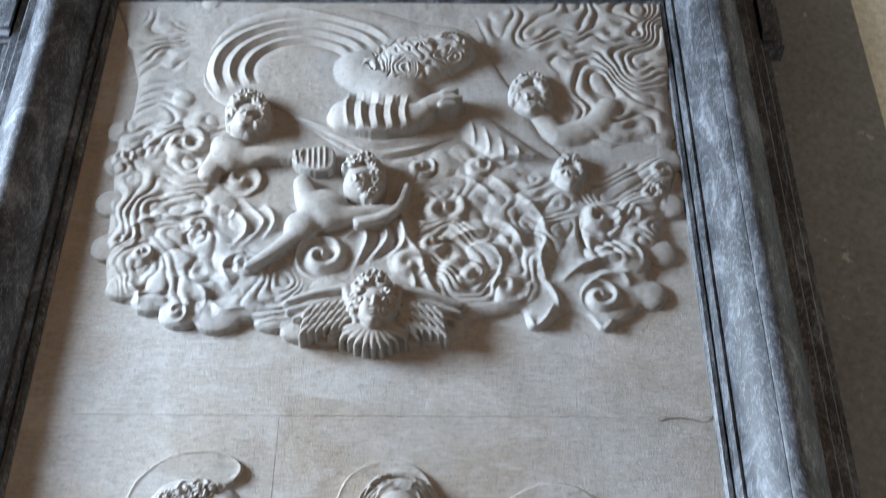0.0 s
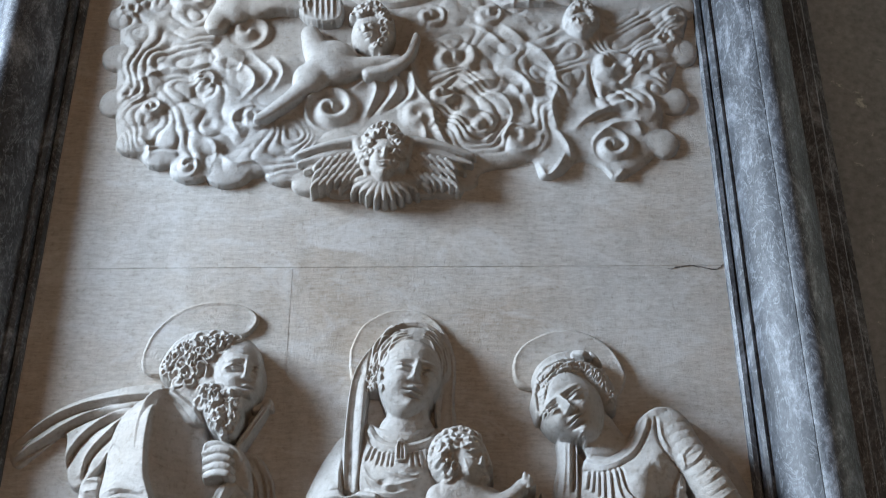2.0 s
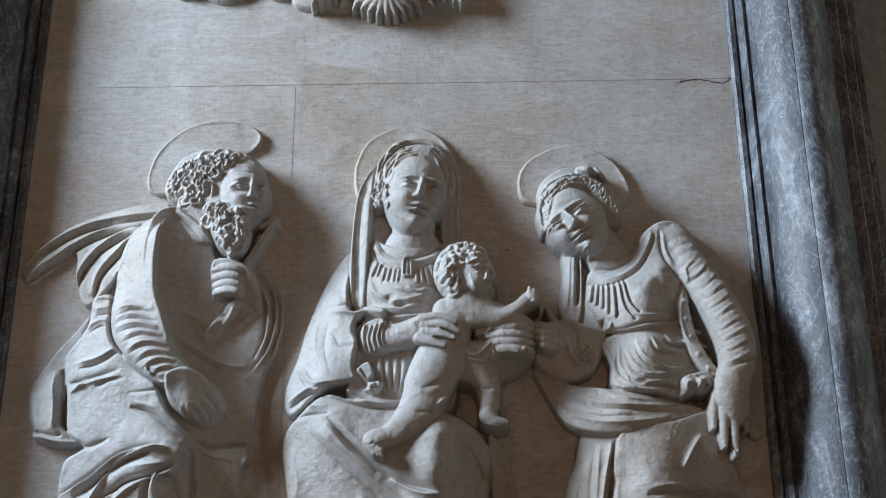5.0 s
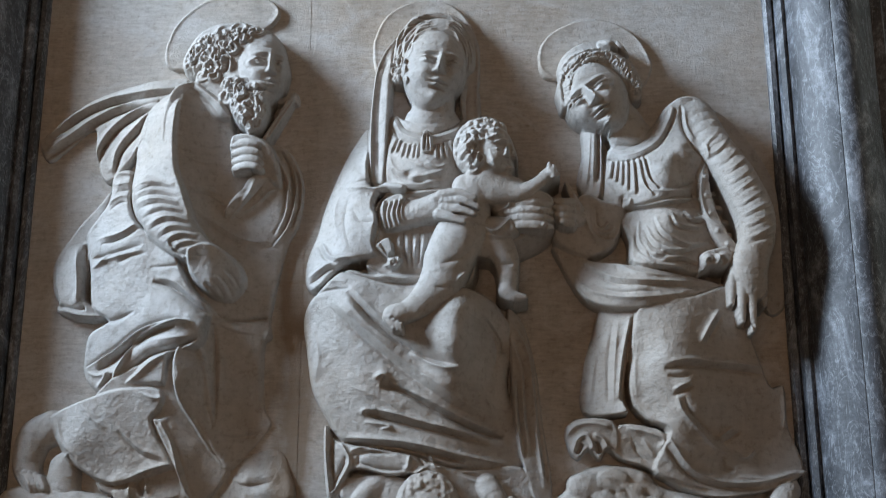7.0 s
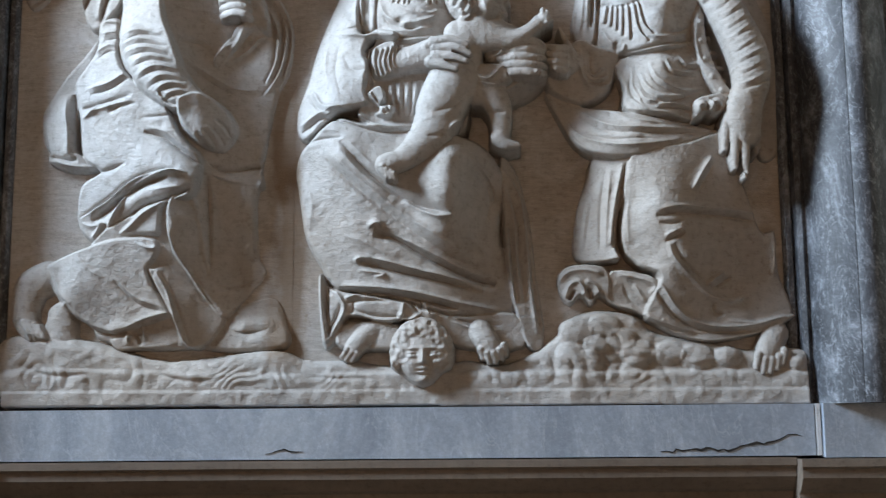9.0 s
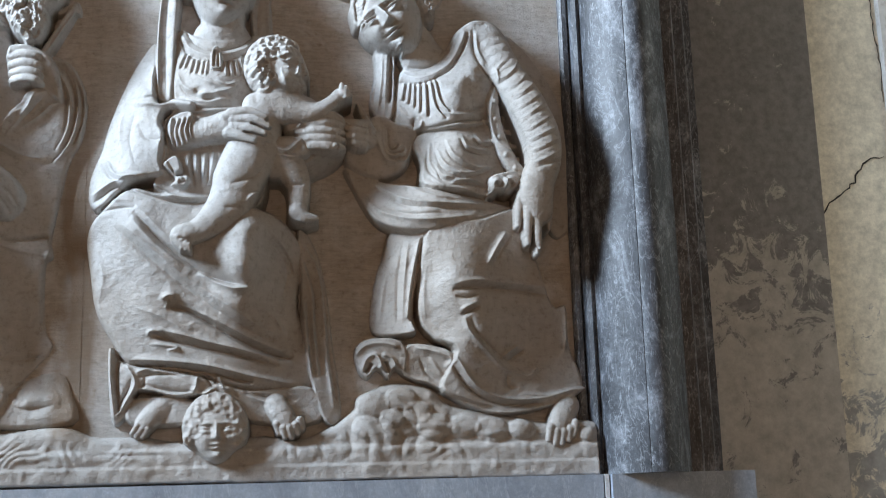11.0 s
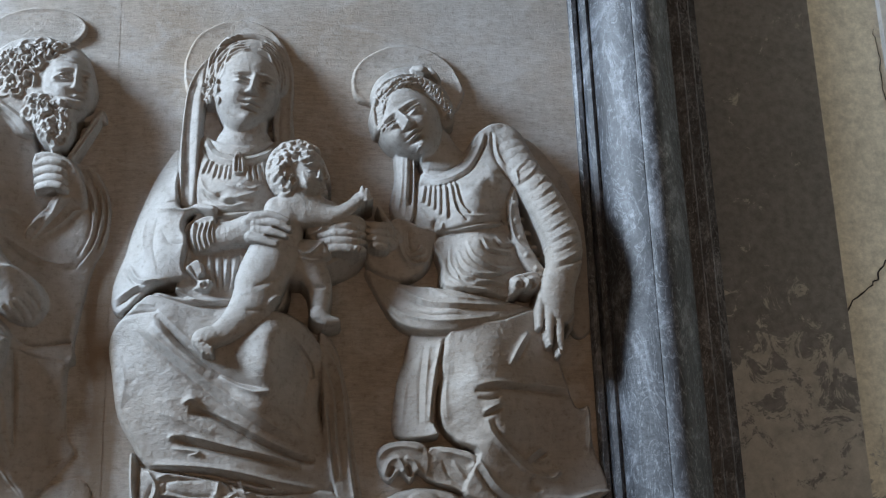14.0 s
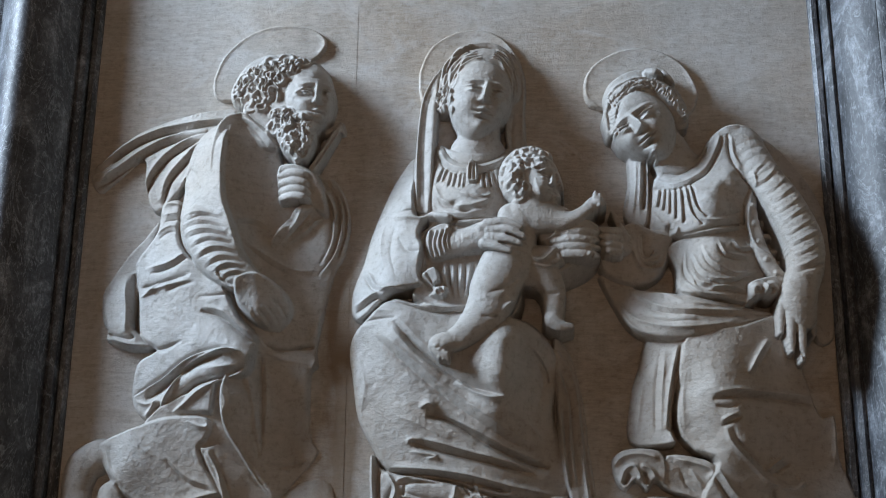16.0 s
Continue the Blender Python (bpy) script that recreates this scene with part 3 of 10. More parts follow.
r = Relief(0.1, 0.8, 2.85, 3.55, 0.0026)
r.poly([(0.373, 3.009), (0.361, 3.058), (0.372, 3.107), (0.411, 3.147), (0.479, 3.174), (0.554, 3.168), (0.619, 3.126), (0.653, 3.067), (0.657, 3.027), (0.627, 2.979), (0.532, 2.989), (0.429, 2.999)], 0.008, 0.013, 0.006, 0, 0, 0.000, False)
r.fold([(0.399, 3.007), (0.370, 3.032), (0.362, 3.074), (0.380, 3.123), (0.427, 3.161), (0.487, 3.176), (0.554, 3.170), (0.619, 3.127), (0.652, 3.058), (0.654, 3.013)], 0.0080, 0.0042, 0.04)
r.finish(1, 0.0004)
tagged(r.mesh("halo", GROUND), "thin carved marble halo disc with a raised rim", "halo", "halos")

r = Relief(-1.0, -0.24, 1.76, 3.3, 0.0018)
r.skin([(-.560, 3.005), (-.639, 3.006), (-.725, 2.991), (-.810, 2.962), (-.864, 2.928), (-.917, 2.883), (-.955, 2.842), (-.926, 2.787), (-.881, 2.821), (-.811, 2.877), (-.800, 2.804), (-.781, 2.745), (-.749, 2.727), (-.686, 2.803), (-.632, 2.902), (-.575, 2.957)], [(-.575, 2.968, .050), (-.718, 2.960, .030), (-.847, 2.911, .020), (-.938, 2.833, .012), (-.772, 2.828, .020), (-.709, 2.848, .035), (-.639, 2.903, .055)], 0.0076, 0.5)
r.fold([(-.565, 2.980), (-.673, 2.970), (-.780, 2.954), (-.856, 2.920), (-.940, 2.855)], 0.0115, 0.011, 0.2)
r.fold([(-.562, 2.971), (-.666, 2.954), (-.773, 2.939), (-.850, 2.905), (-.933, 2.840)], 0.0076, -0.014, 0.2)
r.fold([(-.620, 2.961), (-.717, 2.944), (-.803, 2.907), (-.886, 2.849), (-.940, 2.808)], 0.0115, 0.011, 0.2)
r.fold([(-.611, 2.942), (-.709, 2.926), (-.796, 2.892), (-.880, 2.834), (-.936, 2.795)], 0.0076, -0.014, 0.2)
r.fold([(-.635, 2.941), (-.696, 2.920), (-.756, 2.878), (-.793, 2.824), (-.798, 2.767)], 0.0115, 0.011, 0.2)
r.fold([(-.627, 2.923), (-.688, 2.903), (-.750, 2.863), (-.786, 2.808), (-.792, 2.752)], 0.0076, -0.014, 0.2)
r.fold([(-.637, 2.922), (-.687, 2.877), (-.739, 2.820), (-.751, 2.752)], 0.0115, 0.011, 0.2)
r.fold([(-.631, 2.908), (-.681, 2.861), (-.731, 2.804), (-.745, 2.738)], 0.0076, -0.014, 0.2)
r.fold([(-.652, 2.973), (-.734, 2.967), (-.803, 2.945)], 0.0067, 0.006, 0.3)
r.fold([(-.952, 2.842), (-.927, 2.813), (-.884, 2.855)], 0.0076, 0.006, 0.3)
r.fold([(-.947, 2.841), (-.912, 2.849), (-.890, 2.882)], 0.0057, 0.005, 0.3)
r.skin([(-.752, 2.705), (-.787, 2.661), (-.834, 2.608), (-.871, 2.548), (-.892, 2.498), (-.877, 2.421), (-.825, 2.395), (-.795, 2.488), (-.790, 2.590), (-.753, 2.660)], [(-.784, 2.649, .020), (-.839, 2.573, .013), (-.872, 2.463, .012), (-.811, 2.461, .020)], 0.0095, 0.4)
r.skin([(-.583, 2.972), (-.506, 2.988), (-.455, 2.933), (-.421, 2.841), (-.318, 2.824), (-.276, 2.785), (-.252, 2.705), (-.262, 2.609), (-.291, 2.544), (-.325, 2.368), (-.330, 2.306), (-.464, 2.340), (-.551, 2.416), (-.589, 2.510), (-.587, 2.603), (-.607, 2.727), (-.616, 2.871)], [(-.563, 2.906, .090), (-.549, 2.667, .090), (-.491, 2.856, .055), (-.485, 2.683, .042), (-.415, 2.772, .036), (-.410, 2.642, .030), (-.295, 2.685, .028), (-.357, 2.564, .028), (-.504, 2.954, .060), (-.259, 2.687, .020), (-.282, 2.776, .022), (-.467, 2.382, .055), (-.511, 2.464, .060), (-.349, 2.353, .030)], 0.0115, 0.5)
r.fold([(-.550, 2.683), (-.493, 2.694), (-.444, 2.666)], 0.0086, 0.007, 0.3)
r.fold([(-.545, 2.672), (-.493, 2.681), (-.452, 2.655)], 0.0057, -0.007, 0.3)
r.fold([(-.519, 2.639), (-.456, 2.595), (-.390, 2.561), (-.333, 2.560)], 0.0086, 0.008, 0.3)
r.fold([(-.514, 2.623), (-.454, 2.577), (-.397, 2.547)], 0.0057, -0.007, 0.3)
r.fold([(-.493, 2.682), (-.443, 2.650), (-.385, 2.642)], 0.0057, 0.005, 0.3)
r.fold([(-.549, 2.776), (-.511, 2.764), (-.456, 2.766)], 0.0057, 0.004, 0.3)
r.fold([(-.310, 2.813), (-.279, 2.757), (-.269, 2.686), (-.285, 2.608), (-.326, 2.546)], 0.0086, 0.01, 0.15)
r.fold([(-.317, 2.809), (-.286, 2.752), (-.275, 2.681), (-.291, 2.603), (-.333, 2.542)], 0.0057, -0.009, 0.15)
r.fold([(-.293, 2.803), (-.260, 2.737), (-.256, 2.662), (-.273, 2.601)], 0.0086, 0.01, 0.15)
r.fold([(-.299, 2.796), (-.266, 2.730), (-.262, 2.656), (-.280, 2.596)], 0.0057, -0.009, 0.15)
r.fold([(-.326, 2.794), (-.291, 2.721), (-.292, 2.642), (-.317, 2.582)], 0.0086, 0.01, 0.15)
r.fold([(-.333, 2.790), (-.298, 2.716), (-.299, 2.637), (-.324, 2.578)], 0.0057, -0.009, 0.15)
r.skin([(-.552, 2.991), (-.612, 2.957), (-.660, 2.911), (-.683, 2.846), (-.688, 2.756), (-.691, 2.686), (-.680, 2.633), (-.657, 2.596), (-.604, 2.552), (-.565, 2.524), (-.502, 2.545), (-.514, 2.605), (-.537, 2.675), (-.559, 2.733), (-.569, 2.818), (-.566, 2.881), (-.559, 2.945)], [(-.677, 2.769, .055), (-.674, 2.658, .070), (-.639, 2.850, .075), (-.612, 2.879, .090), (-.555, 2.832, .118), (-.551, 2.725, .124), (-.521, 2.621, .126), (-.590, 2.625, .115), (-.636, 2.592, .085), (-.503, 2.555, .120), (-.550, 2.966, .065), (-.567, 2.907, .108), (-.625, 2.734, .100)], 0.0095, 0.45)
r.fold([(-.680, 2.797), (-.667, 2.830), (-.633, 2.784)], 0.0076, -0.004, 0.3)
r.fold([(-.677, 2.824), (-.690, 2.805), (-.670, 2.776)], 0.0057, 0.007, 0.3)
r.fold([(-.701, 2.794), (-.684, 2.776)], 0.0057, 0.006, 0.3)
r.limb([(-.618, 2.672, .0592, .118), (-.579, 2.595, .0611, .135), (-.530, 2.541, .0477, .138), (-.495, 2.514, .0382, .132)], 0.8, 0.012)
r.fold([(-.679, 2.686), (-.621, 2.696), (-.563, 2.681)], 0.0067, 0.0065, 0.35)
r.fold([(-.666, 2.666), (-.615, 2.684), (-.558, 2.670)], 0.0048, -0.0055, 0.35)
r.fold([(-.679, 2.664), (-.617, 2.672), (-.555, 2.658)], 0.0067, 0.004, 0.35)
r.fold([(-.673, 2.651), (-.611, 2.660), (-.551, 2.647)], 0.0048, -0.0055, 0.35)
r.fold([(-.669, 2.636), (-.607, 2.647), (-.546, 2.635)], 0.0067, 0.0065, 0.35)
r.fold([(-.664, 2.623), (-.601, 2.634), (-.541, 2.623)], 0.0048, -0.0055, 0.35)
r.fold([(-.650, 2.606), (-.593, 2.623), (-.532, 2.614)], 0.0067, 0.004, 0.35)
r.fold([(-.646, 2.596), (-.587, 2.612), (-.527, 2.603)], 0.0048, -0.0055, 0.35)
r.fold([(-.627, 2.575), (-.574, 2.596), (-.519, 2.588)], 0.0067, 0.0065, 0.35)
r.fold([(-.623, 2.565), (-.568, 2.584), (-.514, 2.576)], 0.0048, -0.0055, 0.35)
r.fold([(-.602, 2.550), (-.555, 2.572), (-.506, 2.566)], 0.0067, 0.004, 0.35)
r.fold([(-.599, 2.540), (-.550, 2.560), (-.500, 2.554)], 0.0048, -0.0055, 0.35)
r.fold([(-.583, 2.530), (-.538, 2.551), (-.496, 2.546)], 0.0067, 0.0065, 0.35)
r.fold([(-.580, 2.522), (-.533, 2.540), (-.491, 2.536)], 0.0048, -0.0055, 0.35)
r.fold([(-.562, 2.513), (-.523, 2.532), (-.490, 2.529)], 0.0067, 0.004, 0.35)
r.fold([(-.560, 2.505), (-.518, 2.522), (-.485, 2.518)], 0.0048, -0.0055, 0.35)
r.fold([(-.571, 2.531), (-.545, 2.501), (-.520, 2.489)], 0.0067, 0.008, 0.1)
r.fold([(-.564, 2.530), (-.538, 2.505), (-.506, 2.495)], 0.0048, -0.008, 0.1)
r.skin([(-.527, 2.503), (-.510, 2.528), (-.462, 2.536), (-.409, 2.502), (-.383, 2.450), (-.405, 2.403), (-.430, 2.394), (-.471, 2.409), (-.514, 2.449)], [(-.506, 2.480, .125), (-.459, 2.489, .122), (-.408, 2.465, .085), (-.398, 2.444, .070), (-.429, 2.404, .070), (-.482, 2.426, .110), (-.450, 2.434, .110)], 0.0134, 0.5)
r.fold([(-.429, 2.469), (-.409, 2.450), (-.399, 2.429)], 0.0048, -0.007, 0.15)
r.fold([(-.436, 2.465), (-.415, 2.446), (-.405, 2.426)], 0.0057, 0.005, 0.2)
r.fold([(-.443, 2.454), (-.423, 2.428), (-.414, 2.409)], 0.0048, -0.007, 0.15)
r.fold([(-.449, 2.451), (-.430, 2.425), (-.421, 2.405)], 0.0057, 0.005, 0.2)
r.fold([(-.458, 2.441), (-.441, 2.418), (-.433, 2.400)], 0.0048, -0.007, 0.15)
r.fold([(-.465, 2.439), (-.448, 2.415), (-.441, 2.398)], 0.0057, 0.005, 0.2)
r.fold([(-.474, 2.434), (-.460, 2.413), (-.456, 2.404)], 0.0048, -0.007, 0.15)
r.fold([(-.481, 2.431), (-.470, 2.413), (-.468, 2.406)], 0.0057, 0.005, 0.2)
r.skin([(-.742, 2.741), (-.687, 2.746), (-.685, 2.650), (-.648, 2.587), (-.569, 2.532), (-.547, 2.502), (-.513, 2.434), (-.466, 2.381), (-.467, 2.340), (-.488, 2.274), (-.549, 2.260), (-.564, 2.189), (-.581, 2.180), (-.662, 2.184), (-.737, 2.172), (-.784, 2.221), (-.779, 2.317), (-.731, 2.352), (-.774, 2.388), (-.787, 2.481), (-.803, 2.563), (-.799, 2.599), (-.752, 2.667)], [(-.710, 2.707, .055), (-.774, 2.599, .040), (-.660, 2.584, .085), (-.761, 2.469, .050), (-.629, 2.476, .085), (-.531, 2.420, .105), (-.758, 2.304, .045), (-.618, 2.334, .090), (-.492, 2.328, .112), (-.514, 2.257, .105), (-.656, 2.216, .070), (-.771, 2.224, .035), (-.568, 2.180, .090), (-.465, 2.348, .095)], 0.0115, 0.45)
r.fold([(-.759, 2.551), (-.705, 2.560), (-.648, 2.584)], 0.0057, -0.01, 0.25)
r.fold([(-.770, 2.565), (-.706, 2.574), (-.654, 2.598)], 0.0076, 0.009, 0.2)
r.fold([(-.744, 2.741), (-.699, 2.737), (-.685, 2.729)], 0.0067, 0.008, 0.3)
r.fold([(-.727, 2.691), (-.695, 2.692), (-.679, 2.681)], 0.0067, -0.008, 0.3)
r.fold([(-.733, 2.710), (-.693, 2.710)], 0.0076, 0.007, 0.3)
r.fold([(-.753, 2.659), (-.716, 2.676), (-.687, 2.672)], 0.0067, 0.006, 0.3)
r.fold([(-.745, 2.641), (-.713, 2.660), (-.689, 2.655)], 0.0048, -0.006, 0.3)
r.fold([(-.779, 2.514), (-.738, 2.523), (-.641, 2.539)], 0.0057, -0.011, 0.25)
r.fold([(-.773, 2.499), (-.728, 2.509), (-.640, 2.525)], 0.0076, 0.009, 0.3)
r.fold([(-.781, 2.488), (-.753, 2.501), (-.731, 2.528)], 0.0057, 0.007, 0.3)
r.fold([(-.709, 2.497), (-.674, 2.512), (-.631, 2.517)], 0.0057, -0.008, 0.3)
r.fold([(-.609, 2.443), (-.557, 2.425), (-.497, 2.379), (-.464, 2.359), (-.411, 2.346), (-.349, 2.360), (-.328, 2.357)], 0.0095, -0.02, 0.1)
r.fold([(-.601, 2.453), (-.549, 2.436), (-.499, 2.394), (-.459, 2.375)], 0.0076, 0.007, 0.3)
r.fold([(-.620, 2.479), (-.569, 2.479), (-.531, 2.481)], 0.0048, -0.006, 0.3)
r.lap([(-.493, 2.334), (-.559, 2.340), (-.635, 2.321), (-.703, 2.275), (-.779, 2.234)], 0.0153, 0.012, 0.15)
r.fold([(-.540, 2.328), (-.607, 2.312), (-.675, 2.273), (-.744, 2.226)], 0.0134, -0.03, 0.2)
r.fold([(-.497, 2.337), (-.567, 2.331), (-.639, 2.299), (-.676, 2.250), (-.703, 2.203)], 0.0067, 0.018, 0.12)
r.fold([(-.480, 2.298), (-.535, 2.275), (-.610, 2.258), (-.660, 2.217), (-.707, 2.180)], 0.0105, -0.026, 0.15)
r.fold([(-.491, 2.279), (-.542, 2.266), (-.597, 2.241), (-.638, 2.208), (-.670, 2.187)], 0.0095, 0.012, 0.2)
r.fold([(-.716, 2.224), (-.727, 2.201), (-.742, 2.181)], 0.0057, 0.014, 0.15)
r.fold([(-.703, 2.219), (-.714, 2.196), (-.726, 2.177)], 0.0048, -0.012, 0.15)
r.fold([(-.660, 2.186), (-.615, 2.184), (-.569, 2.184)], 0.0057, -0.016, 0.15)
r.fold([(-.771, 2.223), (-.743, 2.214), (-.709, 2.220)], 0.0057, 0.008, 0.3)
r.fold([(-.527, 2.269), (-.508, 2.272), (-.473, 2.278)], 0.0057, 0.005, 0.3)
r.fold([(-.591, 2.292), (-.540, 2.297), (-.492, 2.296)], 0.0057, 0.004, 0.3)
r.skin([(-.852, 2.573), (-.798, 2.572), (-.795, 2.486), (-.789, 2.408), (-.737, 2.386), (-.743, 2.359), (-.809, 2.358), (-.864, 2.380), (-.865, 2.409), (-.885, 2.478), (-.877, 2.530)], [(-.868, 2.515, .012), (-.813, 2.507, .040), (-.795, 2.509, .030), (-.806, 2.395, .045), (-.852, 2.391, .030), (-.750, 2.368, .035)], 0.0086, 0.5)
r.fold([(-.809, 2.560), (-.798, 2.474), (-.790, 2.402)], 0.0076, -0.022, 0.08)
r.fold([(-.827, 2.551), (-.814, 2.464), (-.810, 2.397)], 0.0095, 0.01, 0.15)
r.fold([(-.862, 2.398), (-.806, 2.384), (-.788, 2.389)], 0.0067, -0.012, 0.1)
r.fold([(-.859, 2.380), (-.791, 2.358), (-.716, 2.351), (-.654, 2.368)], 0.0076, -0.012, 0.15)
r.fold([(-.856, 2.388), (-.798, 2.368), (-.737, 2.367)], 0.0067, 0.009, 0.3)
r.skin([(-.483, 2.390), (-.428, 2.352), (-.336, 2.353), (-.323, 2.312), (-.338, 2.288), (-.332, 2.143), (-.314, 2.095), (-.365, 2.032), (-.413, 1.983), (-.452, 2.020), (-.500, 2.092), (-.539, 2.160), (-.545, 2.266)], [(-.513, 2.210, .098), (-.479, 2.215, .070), (-.457, 2.301, .045), (-.450, 2.140, .040), (-.392, 2.222, .030), (-.338, 2.223, .022), (-.416, 2.031, .026), (-.489, 2.088, .070), (-.355, 2.320, .030)], 0.0095, 0.5)
r.fold([(-.460, 2.341), (-.451, 2.235), (-.450, 2.156), (-.455, 2.076)], 0.0067, -0.012, 0.12)
r.fold([(-.340, 2.285), (-.339, 2.208), (-.339, 2.145)], 0.0067, -0.008, 0.1)
r.fold([(-.449, 2.334), (-.439, 2.236), (-.440, 2.141)], 0.0076, 0.004, 0.3)
r.fold([(-.453, 2.076), (-.402, 2.063), (-.333, 2.081)], 0.0067, -0.006, 0.3)
r.fold([(-.497, 2.119), (-.459, 2.044), (-.421, 1.992)], 0.0076, -0.01, 0.3)
r.fold([(-.330, 2.360), (-.324, 2.331), (-.336, 2.302)], 0.0067, 0.008, 0.1)
r.skin([(-.744, 2.172), (-.540, 2.272), (-.475, 2.272), (-.442, 2.094), (-.409, 1.984), (-.453, 1.914), (-.727, 1.938)], [(-.719, 2.063, .035), (-.527, 2.200, .070), (-.524, 2.091, .055), (-.448, 2.093, .040), (-.423, 1.993, .020), (-.488, 1.922, .030), (-.689, 1.954, .025)], 0.0095, 0.5)
r.skin([(-.664, 2.184), (-.582, 2.181), (-.564, 2.151), (-.578, 2.119), (-.592, 2.093), (-.539, 2.000), (-.530, 1.990), (-.688, 1.947), (-.770, 1.983), (-.821, 2.023), (-.856, 2.080), (-.854, 2.122), (-.744, 2.166)], [(-.836, 2.079, .035), (-.729, 2.114, .068), (-.634, 2.152, .075), (-.564, 2.135, .080), (-.631, 2.043, .060), (-.541, 2.004, .060), (-.727, 1.999, .045), (-.782, 2.060, .060)], 0.0115, 0.4)
r.lap([(-.828, 2.027), (-.774, 1.979), (-.687, 1.950), (-.605, 1.979), (-.534, 1.997)], 0.0134, 0.008, 0.1)
r.fold([(-.679, 2.075), (-.622, 2.020), (-.548, 1.995)], 0.0076, -0.009, 0.3)
r.fold([(-.683, 2.086), (-.623, 2.034), (-.557, 2.008)], 0.0076, 0.006, 0.3)
r.fold([(-.858, 2.119), (-.842, 2.057), (-.808, 2.019)], 0.0076, -0.014, 0.1)
r.fold([(-.842, 2.119), (-.819, 2.054), (-.783, 2.014)], 0.0086, 0.007, 0.3)
r.fold([(-.626, 2.167), (-.585, 2.151), (-.557, 2.161)], 0.0067, 0.008, 0.3)
r.fold([(-.793, 2.164), (-.744, 2.106), (-.703, 2.082)], 0.0076, 0.004, 0.3)
r.skin([(-.579, 2.107), (-.527, 2.114), (-.458, 2.027), (-.411, 1.982), (-.453, 1.918), (-.502, 1.914), (-.536, 1.988), (-.592, 2.093)], [(-.568, 2.089, .070), (-.522, 2.059, .055), (-.488, 1.982, .045), (-.422, 1.984, .025), (-.515, 1.980, .065), (-.492, 1.920, .050)], 0.0086, 0.5)
r.fold([(-.574, 2.097), (-.541, 2.034), (-.510, 1.917)], 0.0057, 0.008, 0.06)
r.fold([(-.565, 2.097), (-.529, 2.027), (-.491, 1.916)], 0.0057, -0.005, 0.1)
r.fold([(-.581, 2.092), (-.585, 2.067), (-.569, 2.044)], 0.0067, -0.006, 0.15)
r.limb([(-.857, 2.091, .0439, .036), (-.899, 2.064, .0439, .036), (-.911, 2.001, .0363, .036), (-.889, 1.952, .0248, .042), (-.873, 1.926, .0191, .040)], 0.6, 0.01)
r.limb([(-.906, 1.978, .0086, .045), (-.891, 1.954, .0076, .050), (-.885, 1.936, .0057, .045)], 0.8, 0.003)
r.limb([(-.893, 1.974, .0086, .045), (-.878, 1.950, .0076, .050), (-.872, 1.936, .0057, .045)], 0.8, 0.003)
r.limb([(-.880, 1.970, .0086, .045), (-.865, 1.946, .0076, .050), (-.859, 1.936, .0057, .045)], 0.8, 0.003)
r.limb([(-.868, 1.967, .0086, .045), (-.854, 1.943, .0076, .050), (-.848, 1.936, .0057, .045)], 0.8, 0.003)
r.limb([(-.817, 1.993, .0382, .035), (-.818, 1.938, .0420, .040), (-.800, 1.907, .0382, .040)], 0.6, 0.01)
r.fold([(-.803, 2.022), (-.770, 1.976), (-.690, 1.948)], 0.0057, -0.01, 0.1)
r.skin([(-.691, 1.953), (-.636, 1.964), (-.542, 1.985), (-.522, 1.920), (-.616, 1.908), (-.680, 1.908)], [(-.671, 1.938, .030), (-.635, 1.947, .020), (-.553, 1.953, .030)], 0.0076, 0.4)
r.fold([(-.652, 1.957), (-.645, 1.919)], 0.0076, 0.01, 0.3)
r.fold([(-.633, 1.957), (-.613, 1.919)], 0.0067, -0.014, 0.3)
r.fold([(-.615, 1.968), (-.602, 1.930)], 0.0057, 0.01, 0.3)
r.skin([(-.424, 1.978), (-.355, 2.025), (-.291, 2.033), (-.266, 1.985), (-.263, 1.908), (-.460, 1.908)], [(-.369, 1.986, .012), (-.298, 2.001, .008), (-.411, 1.923, .022), (-.293, 1.922, .022)], 0.0153, 0.2)
r.dent(-.367, 1.962, 0.0286, 0.0153, 20, 0.006)
r.dent(-.312, 1.969, 0.0229, 0.0134, -10, 0.005)
r.dent(-.333, 1.930, 0.0286, 0.0134, 0, 0.006)
r.fold([(-.397, 1.954), (-.357, 1.946), (-.303, 1.957)], 0.0057, -0.005, 0.3)
r.limb([(-.494, 2.984, .0496, .075), (-.457, 2.929, .0477, .075)], 0.6, 0.02)
r.skin([(-.583, 3.044), (-.567, 3.098), (-.520, 3.145), (-.451, 3.161), (-.381, 3.150), (-.329, 3.125), (-.308, 3.075), (-.317, 3.018), (-.335, 2.990), (-.333, 2.944), (-.351, 2.889), (-.384, 2.855), (-.420, 2.863), (-.450, 2.918), (-.473, 2.974), (-.496, 3.007), (-.548, 3.008)], [(-.556, 3.046, .042), (-.500, 3.080, .068), (-.438, 3.091, .080), (-.382, 3.081, .080), (-.331, 3.076, .050), (-.313, 3.068, .025), (-.366, 3.012, .080), (-.342, 2.997, .070), (-.319, 3.019, .030), (-.395, 2.931, .088), (-.358, 2.923, .084), (-.335, 2.930, .045), (-.450, 2.956, .075), (-.376, 2.851, .082), (-.507, 3.018, .060), (-.348, 2.897, .060)], 0.0115, 0.5)
r.face(-0.369, 3.019, 0.143, 0.225, 2, 0.5, 0.1, 0.06, 1.15)
